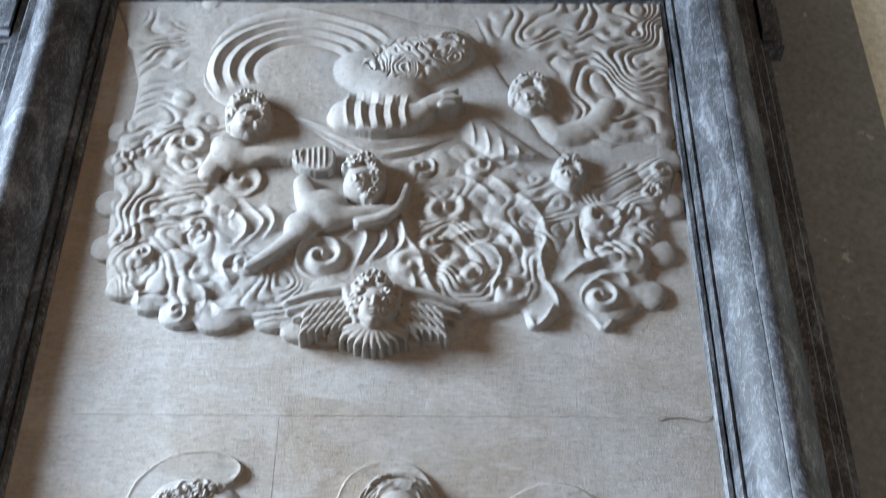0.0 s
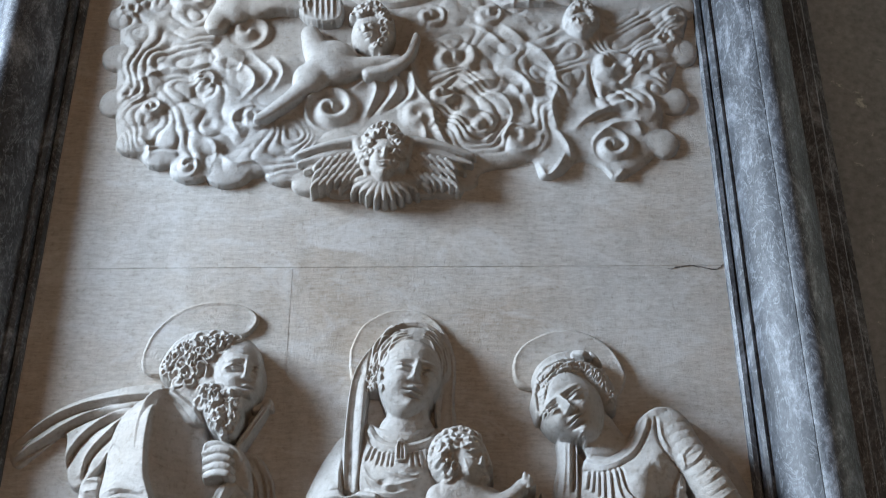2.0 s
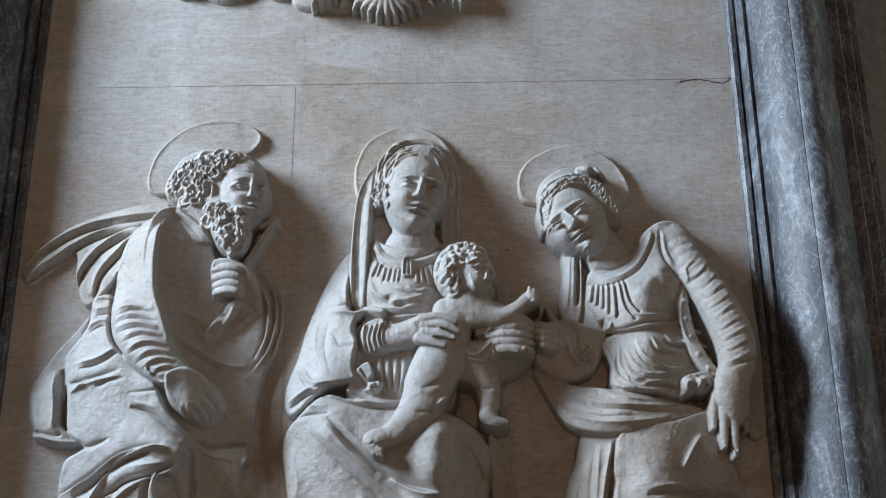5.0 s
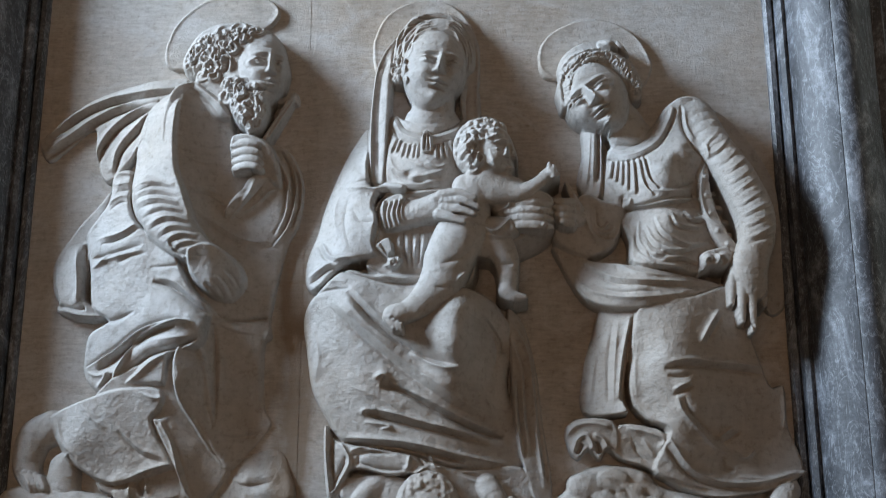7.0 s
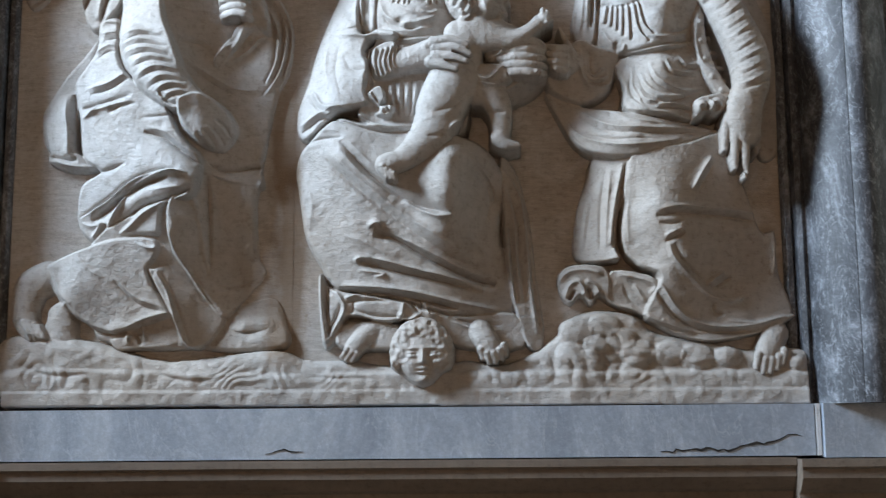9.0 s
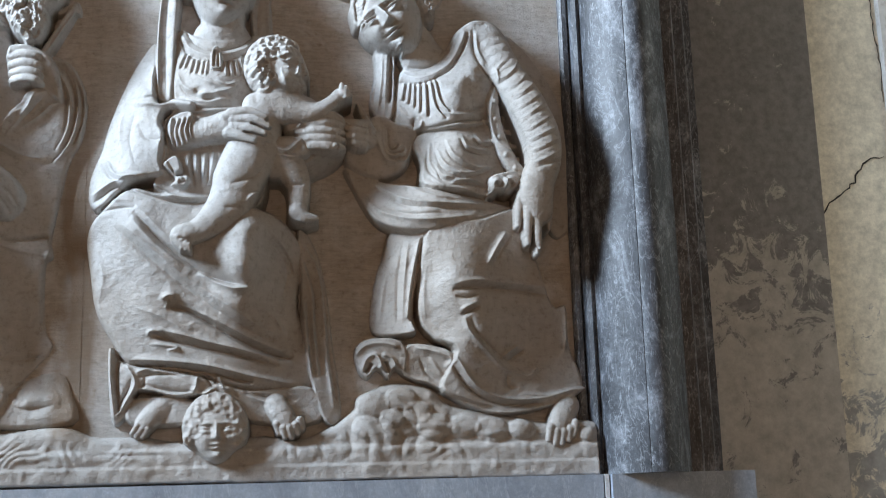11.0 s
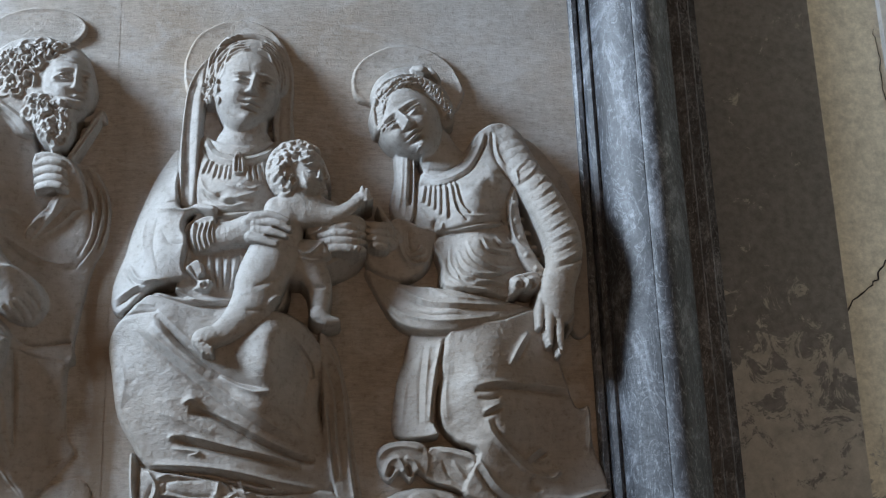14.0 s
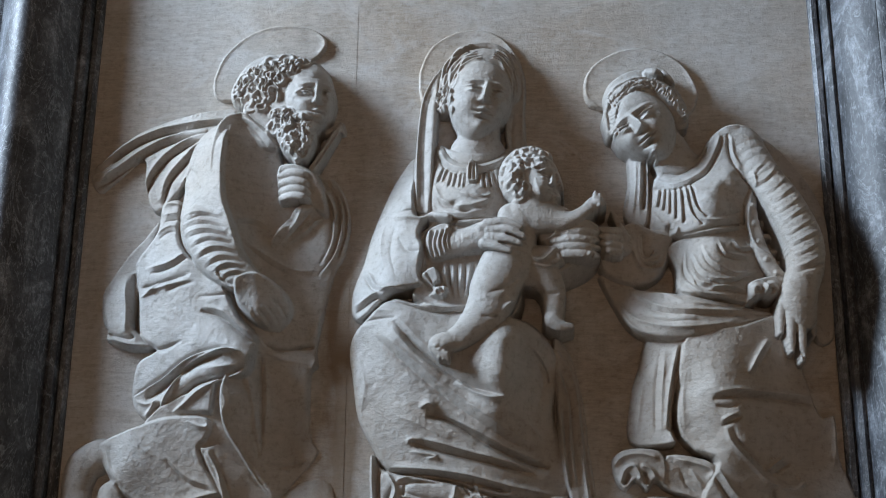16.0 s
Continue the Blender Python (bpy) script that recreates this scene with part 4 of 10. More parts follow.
r.fold([(-.536, 2.974), (-.483, 2.932), (-.442, 2.885), (-.436, 2.871)], 0.0095, 0.01, 0.15)
r.fold([(-.526, 2.978), (-.472, 2.936), (-.431, 2.885)], 0.0057, -0.009, 0.15)
r.fold([(-.544, 2.966), (-.501, 2.932), (-.460, 2.880)], 0.0057, -0.006, 0.3)
r.fold([(-.397, 3.025), (-.372, 3.034), (-.341, 3.031)], 0.0057, 0.008, 0.15)
r.dent(-.368, 3.017, 0.0210, 0.0095, 8, -0.007)
r.fold([(-.400, 3.101), (-.369, 3.092), (-.335, 3.085)], 0.0057, 0.003, 0.3)
r.fold([(-.393, 3.078), (-.358, 3.071), (-.326, 3.069)], 0.0048, -0.003, 0.3)
r.swirl([(-.577, 3.040), (-.560, 3.087), (-.510, 3.125), (-.442, 3.137), (-.382, 3.128), (-.396, 3.103), (-.425, 3.081), (-.431, 3.035), (-.452, 2.992), (-.486, 2.988), (-.547, 3.008)], 0.0162, 0.012, None, 1, 41)
r.limb([(-.412, 2.976, .0153, .090), (-.412, 2.936, .0191, .098), (-.398, 2.890, .0229, .100), (-.381, 2.852, .0172, .095)], 0.7, 0.004)
r.limb([(-.386, 2.960, .0124, .100), (-.359, 2.960, .0124, .108), (-.329, 2.959, .0095, .098)], 0.7, 0.003)
r.limb([(-.359, 2.926, .0172, .100), (-.358, 2.890, .0191, .100), (-.370, 2.856, .0172, .095)], 0.7, 0.004)
r.swirl([(-.460, 2.977), (-.415, 2.982), (-.377, 2.954), (-.324, 2.953), (-.333, 2.945), (-.342, 2.872), (-.374, 2.837), (-.422, 2.869), (-.442, 2.905)], 0.0143, 0.013, None, 1, 44)
r.fold([(-.463, 3.019), (-.470, 3.041), (-.453, 3.045), (-.442, 3.031), (-.447, 3.005)], 0.0067, 0.012, 0.1)
r.dent(-.455, 3.024, 0.0086, 0.0134, 0, -0.012)
r.volute(-.561, 3.033, 0.0191, 0.0085, -1, 1.0, 0.0)
r.volute(-.552, 3.060, 0.0229, 0.0085, 1, 1.1, 1.3)
r.volute(-.536, 3.078, 0.0267, 0.0085, -1, 1.2, 2.6)
r.volute(-.517, 3.101, 0.0191, 0.0085, 1, 1.0, 3.9000000000000004)
r.volute(-.540, 3.037, 0.0229, 0.0085, -1, 1.1, 5.2)
r.volute(-.518, 3.051, 0.0267, 0.0085, 1, 1.2, 6.5)
r.volute(-.500, 3.070, 0.0191, 0.0085, -1, 1.0, 7.800000000000001)
r.volute(-.489, 3.099, 0.0229, 0.0085, 1, 1.1, 9.1)
r.volute(-.467, 3.121, 0.0267, 0.0085, -1, 1.2, 10.4)
r.volute(-.465, 3.084, 0.0191, 0.0085, 1, 1.0, 11.700000000000001)
r.volute(-.443, 3.109, 0.0229, 0.0085, -1, 1.1, 13.0)
r.volute(-.423, 3.130, 0.0267, 0.0085, 1, 1.2, 14.3)
r.volute(-.399, 3.120, 0.0191, 0.0085, -1, 1.0, 15.600000000000001)
r.volute(-.520, 3.004, 0.0229, 0.0085, 1, 1.1, 16.900000000000002)
r.volute(-.500, 3.025, 0.0267, 0.0085, -1, 1.2, 18.2)
r.volute(-.490, 2.998, 0.0191, 0.0085, 1, 1.0, 19.5)
r.volute(-.441, 3.075, 0.0229, 0.0085, -1, 1.1, 20.8)
r.volute(-.419, 3.097, 0.0267, 0.0085, 1, 1.2, 22.1)
r.volute(-.479, 3.062, 0.0191, 0.0085, -1, 1.0, 23.400000000000002)
r.volute(-.382, 3.128, 0.0229, 0.0085, 1, 1.1, 24.7)
r.volute(-.477, 3.038, 0.0267, 0.0085, -1, 1.2, 26.0)
r.volute(-.403, 3.100, 0.0191, 0.0085, 1, 1.0, 27.3)
r.volute(-.453, 2.973, 0.0181, 0.008, -1, 1.0, 0.0)
r.volute(-.440, 2.951, 0.0220, 0.008, 1, 1.1, 1.7)
r.volute(-.447, 2.933, 0.0258, 0.008, -1, 1.2, 3.4)
r.volute(-.421, 2.920, 0.0181, 0.008, 1, 1.0, 5.1)
r.volute(-.427, 2.902, 0.0220, 0.008, -1, 1.1, 6.8)
r.volute(-.405, 2.882, 0.0258, 0.008, 1, 1.2, 8.5)
r.volute(-.404, 2.940, 0.0181, 0.008, -1, 1.0, 10.2)
r.volute(-.388, 2.952, 0.0220, 0.008, 1, 1.1, 11.9)
r.volute(-.365, 2.948, 0.0258, 0.008, -1, 1.2, 13.6)
r.volute(-.408, 2.862, 0.0181, 0.008, 1, 1.0, 15.299999999999999)
r.volute(-.386, 2.847, 0.0220, 0.008, -1, 1.1, 17.0)
r.volute(-.384, 2.873, 0.0258, 0.008, 1, 1.2, 18.7)
r.volute(-.366, 2.890, 0.0181, 0.008, -1, 1.0, 20.4)
r.volute(-.352, 2.925, 0.0220, 0.008, 1, 1.1, 22.099999999999998)
r.volute(-.371, 2.916, 0.0258, 0.008, -1, 1.2, 23.8)
r.volute(-.392, 2.908, 0.0181, 0.008, 1, 1.0, 25.5)
r.volute(-.365, 2.859, 0.0220, 0.008, -1, 1.1, 27.2)
r.volute(-.431, 2.975, 0.0258, 0.008, 1, 1.2, 28.9)
r.volute(-.410, 2.969, 0.0181, 0.008, -1, 1.0, 30.599999999999998)
r.limb([(-.283, 2.963, .0095, .030), (-.301, 2.921, .0095, .045), (-.349, 2.829, .0095, .062)], 0.8, 0.003)
r.fold([(-.287, 2.942), (-.344, 2.834)], 0.0038, -0.007, 0.05)
r.limb([(-.319, 2.941, .0086, .030), (-.287, 2.956, .0115, .030), (-.277, 2.945, .0076, .025)], 0.7, 0.003)
r.skin([(-.437, 2.832), (-.383, 2.839), (-.330, 2.806), (-.307, 2.734), (-.309, 2.697), (-.362, 2.730), (-.396, 2.742), (-.431, 2.760)], [(-.409, 2.786, .070), (-.359, 2.785, .072), (-.318, 2.713, .050), (-.376, 2.745, .060)], 0.0115, 0.5)
r.limb([(-.429, 2.805, .0105, .075), (-.397, 2.809, .0115, .088), (-.369, 2.805, .0105, .088), (-.359, 2.801, .0086, .075)], 0.8, 0.002)
r.limb([(-.426, 2.783, .0105, .075), (-.396, 2.787, .0115, .088), (-.368, 2.783, .0105, .088), (-.358, 2.779, .0086, .075)], 0.8, 0.002)
r.limb([(-.423, 2.762, .0105, .075), (-.395, 2.765, .0115, .088), (-.367, 2.762, .0105, .088), (-.357, 2.757, .0086, .075)], 0.8, 0.002)
r.limb([(-.421, 2.743, .0105, .075), (-.394, 2.747, .0115, .088), (-.367, 2.743, .0105, .088), (-.356, 2.739, .0086, .075)], 0.8, 0.002)
r.skin([(-.372, 2.737), (-.310, 2.705), (-.336, 2.683), (-.392, 2.631), (-.441, 2.606), (-.451, 2.636), (-.420, 2.684)], [(-.359, 2.705, .050), (-.408, 2.662, .048), (-.441, 2.622, .040)], 0.0076, 0.5)
r.fold([(-.367, 2.725), (-.404, 2.655), (-.441, 2.613)], 0.0067, 0.009, 0.3)
r.fold([(-.311, 2.702), (-.337, 2.691), (-.361, 2.666), (-.437, 2.612)], 0.0067, 0.01, 0.3)
r.fold([(-.347, 2.714), (-.384, 2.672), (-.428, 2.625)], 0.0057, -0.01, 0.3)
r.dent(-.398, 2.695, 0.0134, 0.0153, 30, -0.02)
r.finish(1, 0.0009)
tagged(r.mesh("bearded_man_relief", MARBLE), "carved marble relief of a kneeling bearded man in a heavy mantle", "relief figure")

r = Relief(-0.36, 0.5, 1.76, 3.3, 0.0018)
r.skin([(.027, 3.176), (-.020, 3.115), (-.051, 3.069), (-.071, 3.009), (-.082, 2.880), (-.083, 2.790), (-.075, 2.703), (-.036, 2.705), (-.030, 2.861), (-.021, 2.989), (-.015, 3.092), (.045, 3.157)], [(-.057, 3.023, .035), (-.075, 2.856, .040), (-.076, 2.728, .050), (-.035, 2.848, .060), (-.026, 3.034, .050), (.011, 3.141, .040)], 0.0076, 0.5)
r.fold([(-.015, 3.123), (-.053, 3.056), (-.070, 2.988), (-.077, 2.856), (-.074, 2.702)], 0.0076, 0.012, 0.04)
r.fold([(-.035, 3.056), (-.053, 2.982), (-.057, 2.852), (-.053, 2.705)], 0.0095, -0.006, 0.1)
r.fold([(-.025, 3.035), (-.029, 2.923), (-.033, 2.804), (-.039, 2.707)], 0.0057, -0.012, 0.1)
r.skin([(.166, 3.167), (.199, 3.119), (.207, 3.062), (.203, 2.979), (.205, 2.887), (.165, 2.852), (.152, 2.970), (.183, 3.082)], [(.192, 3.115, .028), (.199, 2.986, .025), (.165, 2.918, .035), (.190, 2.884, .030)], 0.0076, 0.5)
r.fold([(.194, 3.115), (.202, 3.042), (.197, 2.948), (.200, 2.885)], 0.0057, 0.006, 0.3)
r.fold([(.176, 2.993), (.169, 2.927), (.172, 2.863)], 0.0067, -0.007, 0.3)
r.skin([(-.022, 2.901), (.030, 2.868), (.089, 2.858), (.158, 2.887), (.204, 2.878), (.206, 2.710), (.164, 2.667), (.073, 2.658), (-.018, 2.659), (-.040, 2.694), (-.034, 2.838)], [(-.023, 2.825, .050), (-.021, 2.696, .065), (.051, 2.740, .108), (.100, 2.757, .108), (.157, 2.795, .075), (.198, 2.836, .035), (.076, 2.674, .100), (.032, 2.843, .070), (.115, 2.833, .070), (.181, 2.695, .060)], 0.0095, 0.5)
r.limb([(.084, 2.930, .0554, .085), (.082, 2.888, .0573, .078), (.079, 2.856, .0802, .070)], 0.55, 0.02)
r.fold([(-.018, 2.879), (.008, 2.832), (.066, 2.807), (.132, 2.832), (.167, 2.869)], 0.0095, 0.009, 0.08)
r.fold([(-.023, 2.866), (.005, 2.816), (.067, 2.790), (.134, 2.815), (.162, 2.844)], 0.0048, -0.01, 0.08)
r.fold([(-.010, 2.892), (.018, 2.847), (.066, 2.824), (.125, 2.845), (.158, 2.881)], 0.0048, -0.009, 0.08)
r.skin([(.060, 2.822), (.079, 2.823), (.084, 2.769), (.057, 2.768)], [(.068, 2.808, .114), (.068, 2.768, .116), (.080, 2.790, .113)], 0.0038, 0.85)
r.fold([(.067, 2.814), (.065, 2.771)], 0.0038, -0.008, 0.05)
r.fold([(.075, 2.815), (.076, 2.771)], 0.0038, -0.008, 0.05)
r.fold([(-.009, 2.827), (-.018, 2.804), (-.026, 2.779)], 0.0048, 0.006, 0.2)
r.fold([(-.003, 2.827), (-.011, 2.801), (-.020, 2.781)], 0.0038, -0.006, 0.2)
r.fold([(.002, 2.825), (-.005, 2.801), (-.012, 2.776)], 0.0048, 0.006, 0.2)
r.fold([(.008, 2.821), (.001, 2.799), (-.006, 2.779)], 0.0038, -0.006, 0.2)
r.fold([(.013, 2.811), (.008, 2.784), (.002, 2.759)], 0.0048, 0.006, 0.2)
r.fold([(.019, 2.807), (.014, 2.781), (.008, 2.761)], 0.0038, -0.006, 0.2)
r.fold([(.025, 2.806), (.021, 2.780), (.017, 2.756)], 0.0048, 0.006, 0.2)
r.fold([(.031, 2.803), (.027, 2.778), (.023, 2.758)], 0.0038, -0.006, 0.2)
r.fold([(.038, 2.802), (.035, 2.777), (.033, 2.752)], 0.0048, 0.006, 0.2)
r.fold([(.044, 2.799), (.041, 2.775), (.039, 2.754)], 0.0038, -0.006, 0.2)
r.fold([(.048, 2.800), (.046, 2.776), (.044, 2.749)], 0.0048, 0.006, 0.2)
r.fold([(.054, 2.797), (.052, 2.773), (.050, 2.752)], 0.0038, -0.006, 0.2)
r.fold([(.091, 2.799), (.094, 2.772), (.095, 2.747)], 0.0048, 0.006, 0.2)
r.fold([(.097, 2.798), (.099, 2.771), (.101, 2.750)], 0.0038, -0.006, 0.2)
r.fold([(.104, 2.801), (.107, 2.773), (.110, 2.748)], 0.0048, 0.006, 0.2)
r.fold([(.109, 2.801), (.113, 2.772), (.116, 2.752)], 0.0038, -0.006, 0.2)
r.fold([(.116, 2.803), (.120, 2.775), (.123, 2.750)], 0.0048, 0.006, 0.2)
r.fold([(.122, 2.799), (.125, 2.774), (.129, 2.754)], 0.0038, -0.006, 0.2)
r.fold([(.128, 2.818), (.132, 2.791), (.136, 2.766)], 0.0048, 0.006, 0.2)
r.fold([(.134, 2.818), (.138, 2.791), (.142, 2.770)], 0.0038, -0.006, 0.2)
r.fold([(.140, 2.821), (.145, 2.793), (.149, 2.768)], 0.0048, 0.006, 0.2)
r.fold([(.146, 2.820), (.150, 2.793), (.155, 2.773)], 0.0038, -0.006, 0.2)
r.fold([(-.028, 2.778), (-.010, 2.732), (.043, 2.705), (.100, 2.714), (.129, 2.735)], 0.0095, 0.009, 0.2)
r.fold([(-.024, 2.757), (-.006, 2.718), (.043, 2.694), (.092, 2.698)], 0.0067, -0.008, 0.3)
r.dent(.025, 2.715, 0.0115, 0.0095, -30, -0.014)
r.dent(.055, 2.697, 0.0124, 0.0076, 0, -0.014)
r.fold([(-.009, 2.782), (.034, 2.744), (.084, 2.718)], 0.0076, 0.006, 0.3)
r.fold([(.068, 2.739), (.100, 2.727), (.133, 2.745)], 0.0067, 0.006, 0.3)
r.fold([(-.021, 2.709), (.034, 2.688), (.116, 2.693)], 0.0067, 0.006, 0.3)
r.fold([(-.025, 2.689), (.034, 2.673), (.108, 2.677)], 0.0057, -0.012, 0.15)
r.fold([(-.025, 2.676), (.034, 2.662), (.100, 2.665)], 0.0057, 0.006, 0.3)
r.skin([(-.036, 2.675), (.197, 2.681), (.200, 2.535), (.163, 2.411), (-.064, 2.448), (-.068, 2.539)], [(-.016, 2.633, .070), (.075, 2.626, .090), (.189, 2.631, .070), (.076, 2.541, .090), (-.029, 2.463, .080), (.076, 2.443, .090), (.164, 2.420, .080)], 0.0095, 0.5)
r.skin([(-.080, 2.867), (-.126, 2.817), (-.164, 2.736), (-.195, 2.648), (-.212, 2.579), (-.238, 2.504), (-.236, 2.443), (-.204, 2.426), (-.132, 2.482), (-.056, 2.500), (-.057, 2.538), (-.050, 2.593), (-.060, 2.636), (-.042, 2.671), (.016, 2.662), (.016, 2.690), (-.034, 2.702), (-.074, 2.701)], [(-.087, 2.840, .025), (-.158, 2.718, .030), (-.199, 2.605, .030), (-.107, 2.702, .075), (-.047, 2.668, .095), (-.054, 2.622, .105), (-.128, 2.587, .085), (-.069, 2.562, .108), (-.013, 2.650, .110), (-.225, 2.468, .035), (-.142, 2.491, .090), (-.065, 2.501, .095)], 0.0134, 0.35)
r.fold([(-.133, 2.690), (-.072, 2.678), (-.024, 2.669), (.016, 2.662)], 0.0095, 0.01, 0.2)
r.fold([(-.124, 2.701), (-.067, 2.702), (-.014, 2.674)], 0.0057, -0.008, 0.3)
r.fold([(-.117, 2.631), (-.094, 2.591), (-.054, 2.585)], 0.0095, -0.006, 0.3)
r.fold([(-.049, 2.667), (-.059, 2.610), (-.051, 2.577), (-.055, 2.532), (-.053, 2.498)], 0.0076, 0.012, 0.1)
r.fold([(-.037, 2.658), (-.048, 2.615), (-.039, 2.574)], 0.0057, -0.014, 0.1)
r.fold([(-.078, 2.824), (-.089, 2.761), (-.081, 2.704)], 0.0076, 0.005, 0.3)
r.fold([(-.151, 2.686), (-.165, 2.624), (-.153, 2.548)], 0.0115, 0.006, 0.3)
r.fold([(-.127, 2.670), (-.137, 2.598), (-.122, 2.526)], 0.0095, -0.005, 0.3)
r.skin([(-.044, 2.641), (.014, 2.657), (.021, 2.585), (-.013, 2.564), (-.045, 2.576)], [(-.038, 2.607, .100), (-.004, 2.605, .118), (.019, 2.610, .115), (-.013, 2.564, .100)], 0.0095, 0.6)
r.fold([(-.034, 2.649), (-.039, 2.604), (-.031, 2.569)], 0.0048, 0.008, 0.1)
r.fold([(-.024, 2.635), (-.032, 2.603), (-.025, 2.569)], 0.0038, -0.008, 0.1)
r.fold([(-.018, 2.637), (-.027, 2.605), (-.019, 2.570)], 0.0048, 0.008, 0.1)
r.fold([(-.012, 2.636), (-.020, 2.602), (-.013, 2.571)], 0.0038, -0.008, 0.1)
r.fold([(-.005, 2.639), (-.014, 2.604), (-.006, 2.572)], 0.0048, 0.008, 0.1)
r.fold([(.001, 2.639), (-.007, 2.603), (-.000, 2.574)], 0.0038, -0.008, 0.1)
r.fold([(.007, 2.642), (-.002, 2.606), (.006, 2.576)], 0.0048, 0.008, 0.1)
r.fold([(.012, 2.642), (.005, 2.605), (.012, 2.578)], 0.0038, -0.008, 0.1)
r.fold([(.015, 2.658), (.009, 2.608), (.016, 2.582)], 0.0048, 0.008, 0.1)
r.fold([(.021, 2.657), (.015, 2.608), (.021, 2.587)], 0.0038, -0.008, 0.1)
r.limb([(.008, 2.607, .0363, .118), (.057, 2.612, .0334, .128), (.102, 2.620, .0401, .138), (.122, 2.621, .0363, .142)], 0.75, 0.008)
r.limb([(.108, 2.646, .0134, .145), (.154, 2.646, .0115, .154), (.191, 2.632, .0086, .154)], 0.8, 0.002)
r.limb([(.114, 2.629, .0134, .145), (.158, 2.627, .0115, .154), (.198, 2.609, .0086, .154)], 0.8, 0.002)
r.limb([(.115, 2.611, .0134, .145), (.156, 2.603, .0115, .154), (.188, 2.591, .0086, .154)], 0.8, 0.002)
r.limb([(.102, 2.595, .0134, .145), (.138, 2.581, .0115, .154), (.163, 2.571, .0086, .154)], 0.8, 0.002)
r.limb([(.094, 2.635, .0153, .140), (.126, 2.648, .0124, .148), (.154, 2.651, .0086, .150)], 0.8, 0.003)
r.skin([(.230, 2.627), (.279, 2.661), (.328, 2.669), (.385, 2.651), (.388, 2.609), (.342, 2.558), (.277, 2.559)], [(.246, 2.612, .100), (.310, 2.615, .115), (.375, 2.619, .100), (.310, 2.567, .080)], 0.0115, 0.5)
r.limb([(.270, 2.626, .0105, .110), (.310, 2.628, .0124, .125), (.358, 2.627, .0115, .122), (.381, 2.629, .0086, .100)], 0.8, 0.002)
r.limb([(.272, 2.607, .0105, .110), (.309, 2.609, .0124, .125), (.358, 2.607, .0115, .122), (.381, 2.609, .0086, .100)], 0.8, 0.002)
r.limb([(.275, 2.588, .0105, .110), (.309, 2.589, .0124, .125), (.357, 2.588, .0115, .122), (.381, 2.590, .0086, .100)], 0.8, 0.002)
r.limb([(.277, 2.568, .0105, .110), (.309, 2.570, .0124, .125), (.357, 2.569, .0115, .122), (.380, 2.570, .0086, .100)], 0.8, 0.002)
r.fold([(.230, 2.653), (.255, 2.677), (.297, 2.687), (.326, 2.642)], 0.0076, 0.012, 0.15)
r.fold([(.239, 2.608), (.270, 2.618), (.278, 2.631)], 0.0057, 0.008, 0.3)
r.skin([(.278, 2.576), (.385, 2.618), (.401, 2.584), (.359, 2.533), (.310, 2.510), (.277, 2.493), (.261, 2.527)], [(.310, 2.543, .075), (.383, 2.586, .070), (.285, 2.510, .050)], 0.0095, 0.5)
r.fold([(.387, 2.599), (.360, 2.552), (.310, 2.526)], 0.0067, 0.008, 0.3)
r.fold([(.378, 2.583), (.351, 2.546), (.302, 2.520)], 0.0048, -0.008, 0.3)
r.fold([(.368, 2.579), (.341, 2.548), (.292, 2.519)], 0.0067, 0.008, 0.3)
r.fold([(.360, 2.567), (.333, 2.542), (.284, 2.513)], 0.0048, -0.008, 0.3)
r.fold([(.349, 2.565), (.323, 2.545), (.274, 2.512)], 0.0067, 0.008, 0.3)
r.fold([(.342, 2.557), (.314, 2.539), (.266, 2.510)], 0.0048, -0.008, 0.3)
r.skin([(-.241, 2.348), (-.229, 2.394), (-.188, 2.436), (-.132, 2.476), (-.058, 2.461), (.065, 2.460), (.163, 2.424), (.231, 2.397), (.277, 2.332), (.277, 2.267), (.268, 2.186), (.289, 2.090), (.297, 1.989), (.145, 1.983), (.020, 2.021), (-.083, 2.039), (-.140, 2.051), (-.177, 2.109), (-.215, 2.181), (-.231, 2.278)], [(-.230, 2.351, .035), (-.173, 2.398, .080), (-.202, 2.298, .050), (-.205, 2.195, .040), (-.121, 2.374, .108), (-.025, 2.285, .105), (.069, 2.245, .105), (.153, 2.356, .142), (.149, 2.275, .150), (.136, 2.187, .115), (.210, 2.291, .070), (.266, 2.283, .030), (.213, 2.149, .060), (.279, 2.090, .030), (-.080, 2.178, .088), (.038, 2.099, .085), (-.129, 2.090, .050), (.162, 2.054, .070), (.286, 2.005, .025), (.036, 2.427, .090), (.101, 2.376, .125)], 0.0153, 0.35)
r.fold([(-.173, 2.378), (-.121, 2.328), (-.033, 2.251), (.054, 2.183), (.162, 2.115), (.232, 2.096)], 0.0115, -0.0104, 0.2)
r.fold([(-.164, 2.389), (-.109, 2.341), (-.021, 2.266), (.070, 2.198), (.170, 2.132), (.232, 2.112)], 0.0115, 0.0078, 0.2)
r.fold([(-.123, 2.409), (-.057, 2.334), (.014, 2.277), (.069, 2.245), (.148, 2.219)], 0.0115, -0.0173, 0.15)
r.fold([(.030, 2.260), (.077, 2.230), (.117, 2.214), (.152, 2.215)], 0.0086, 0.0138, 0.12)
r.fold([(-.130, 2.392), (-.069, 2.326), (-.002, 2.274)], 0.0086, 0.0069, 0.3)
r.fold([(-.115, 2.421), (-.042, 2.346), (.030, 2.293)], 0.0076, 0.0043, 0.3)
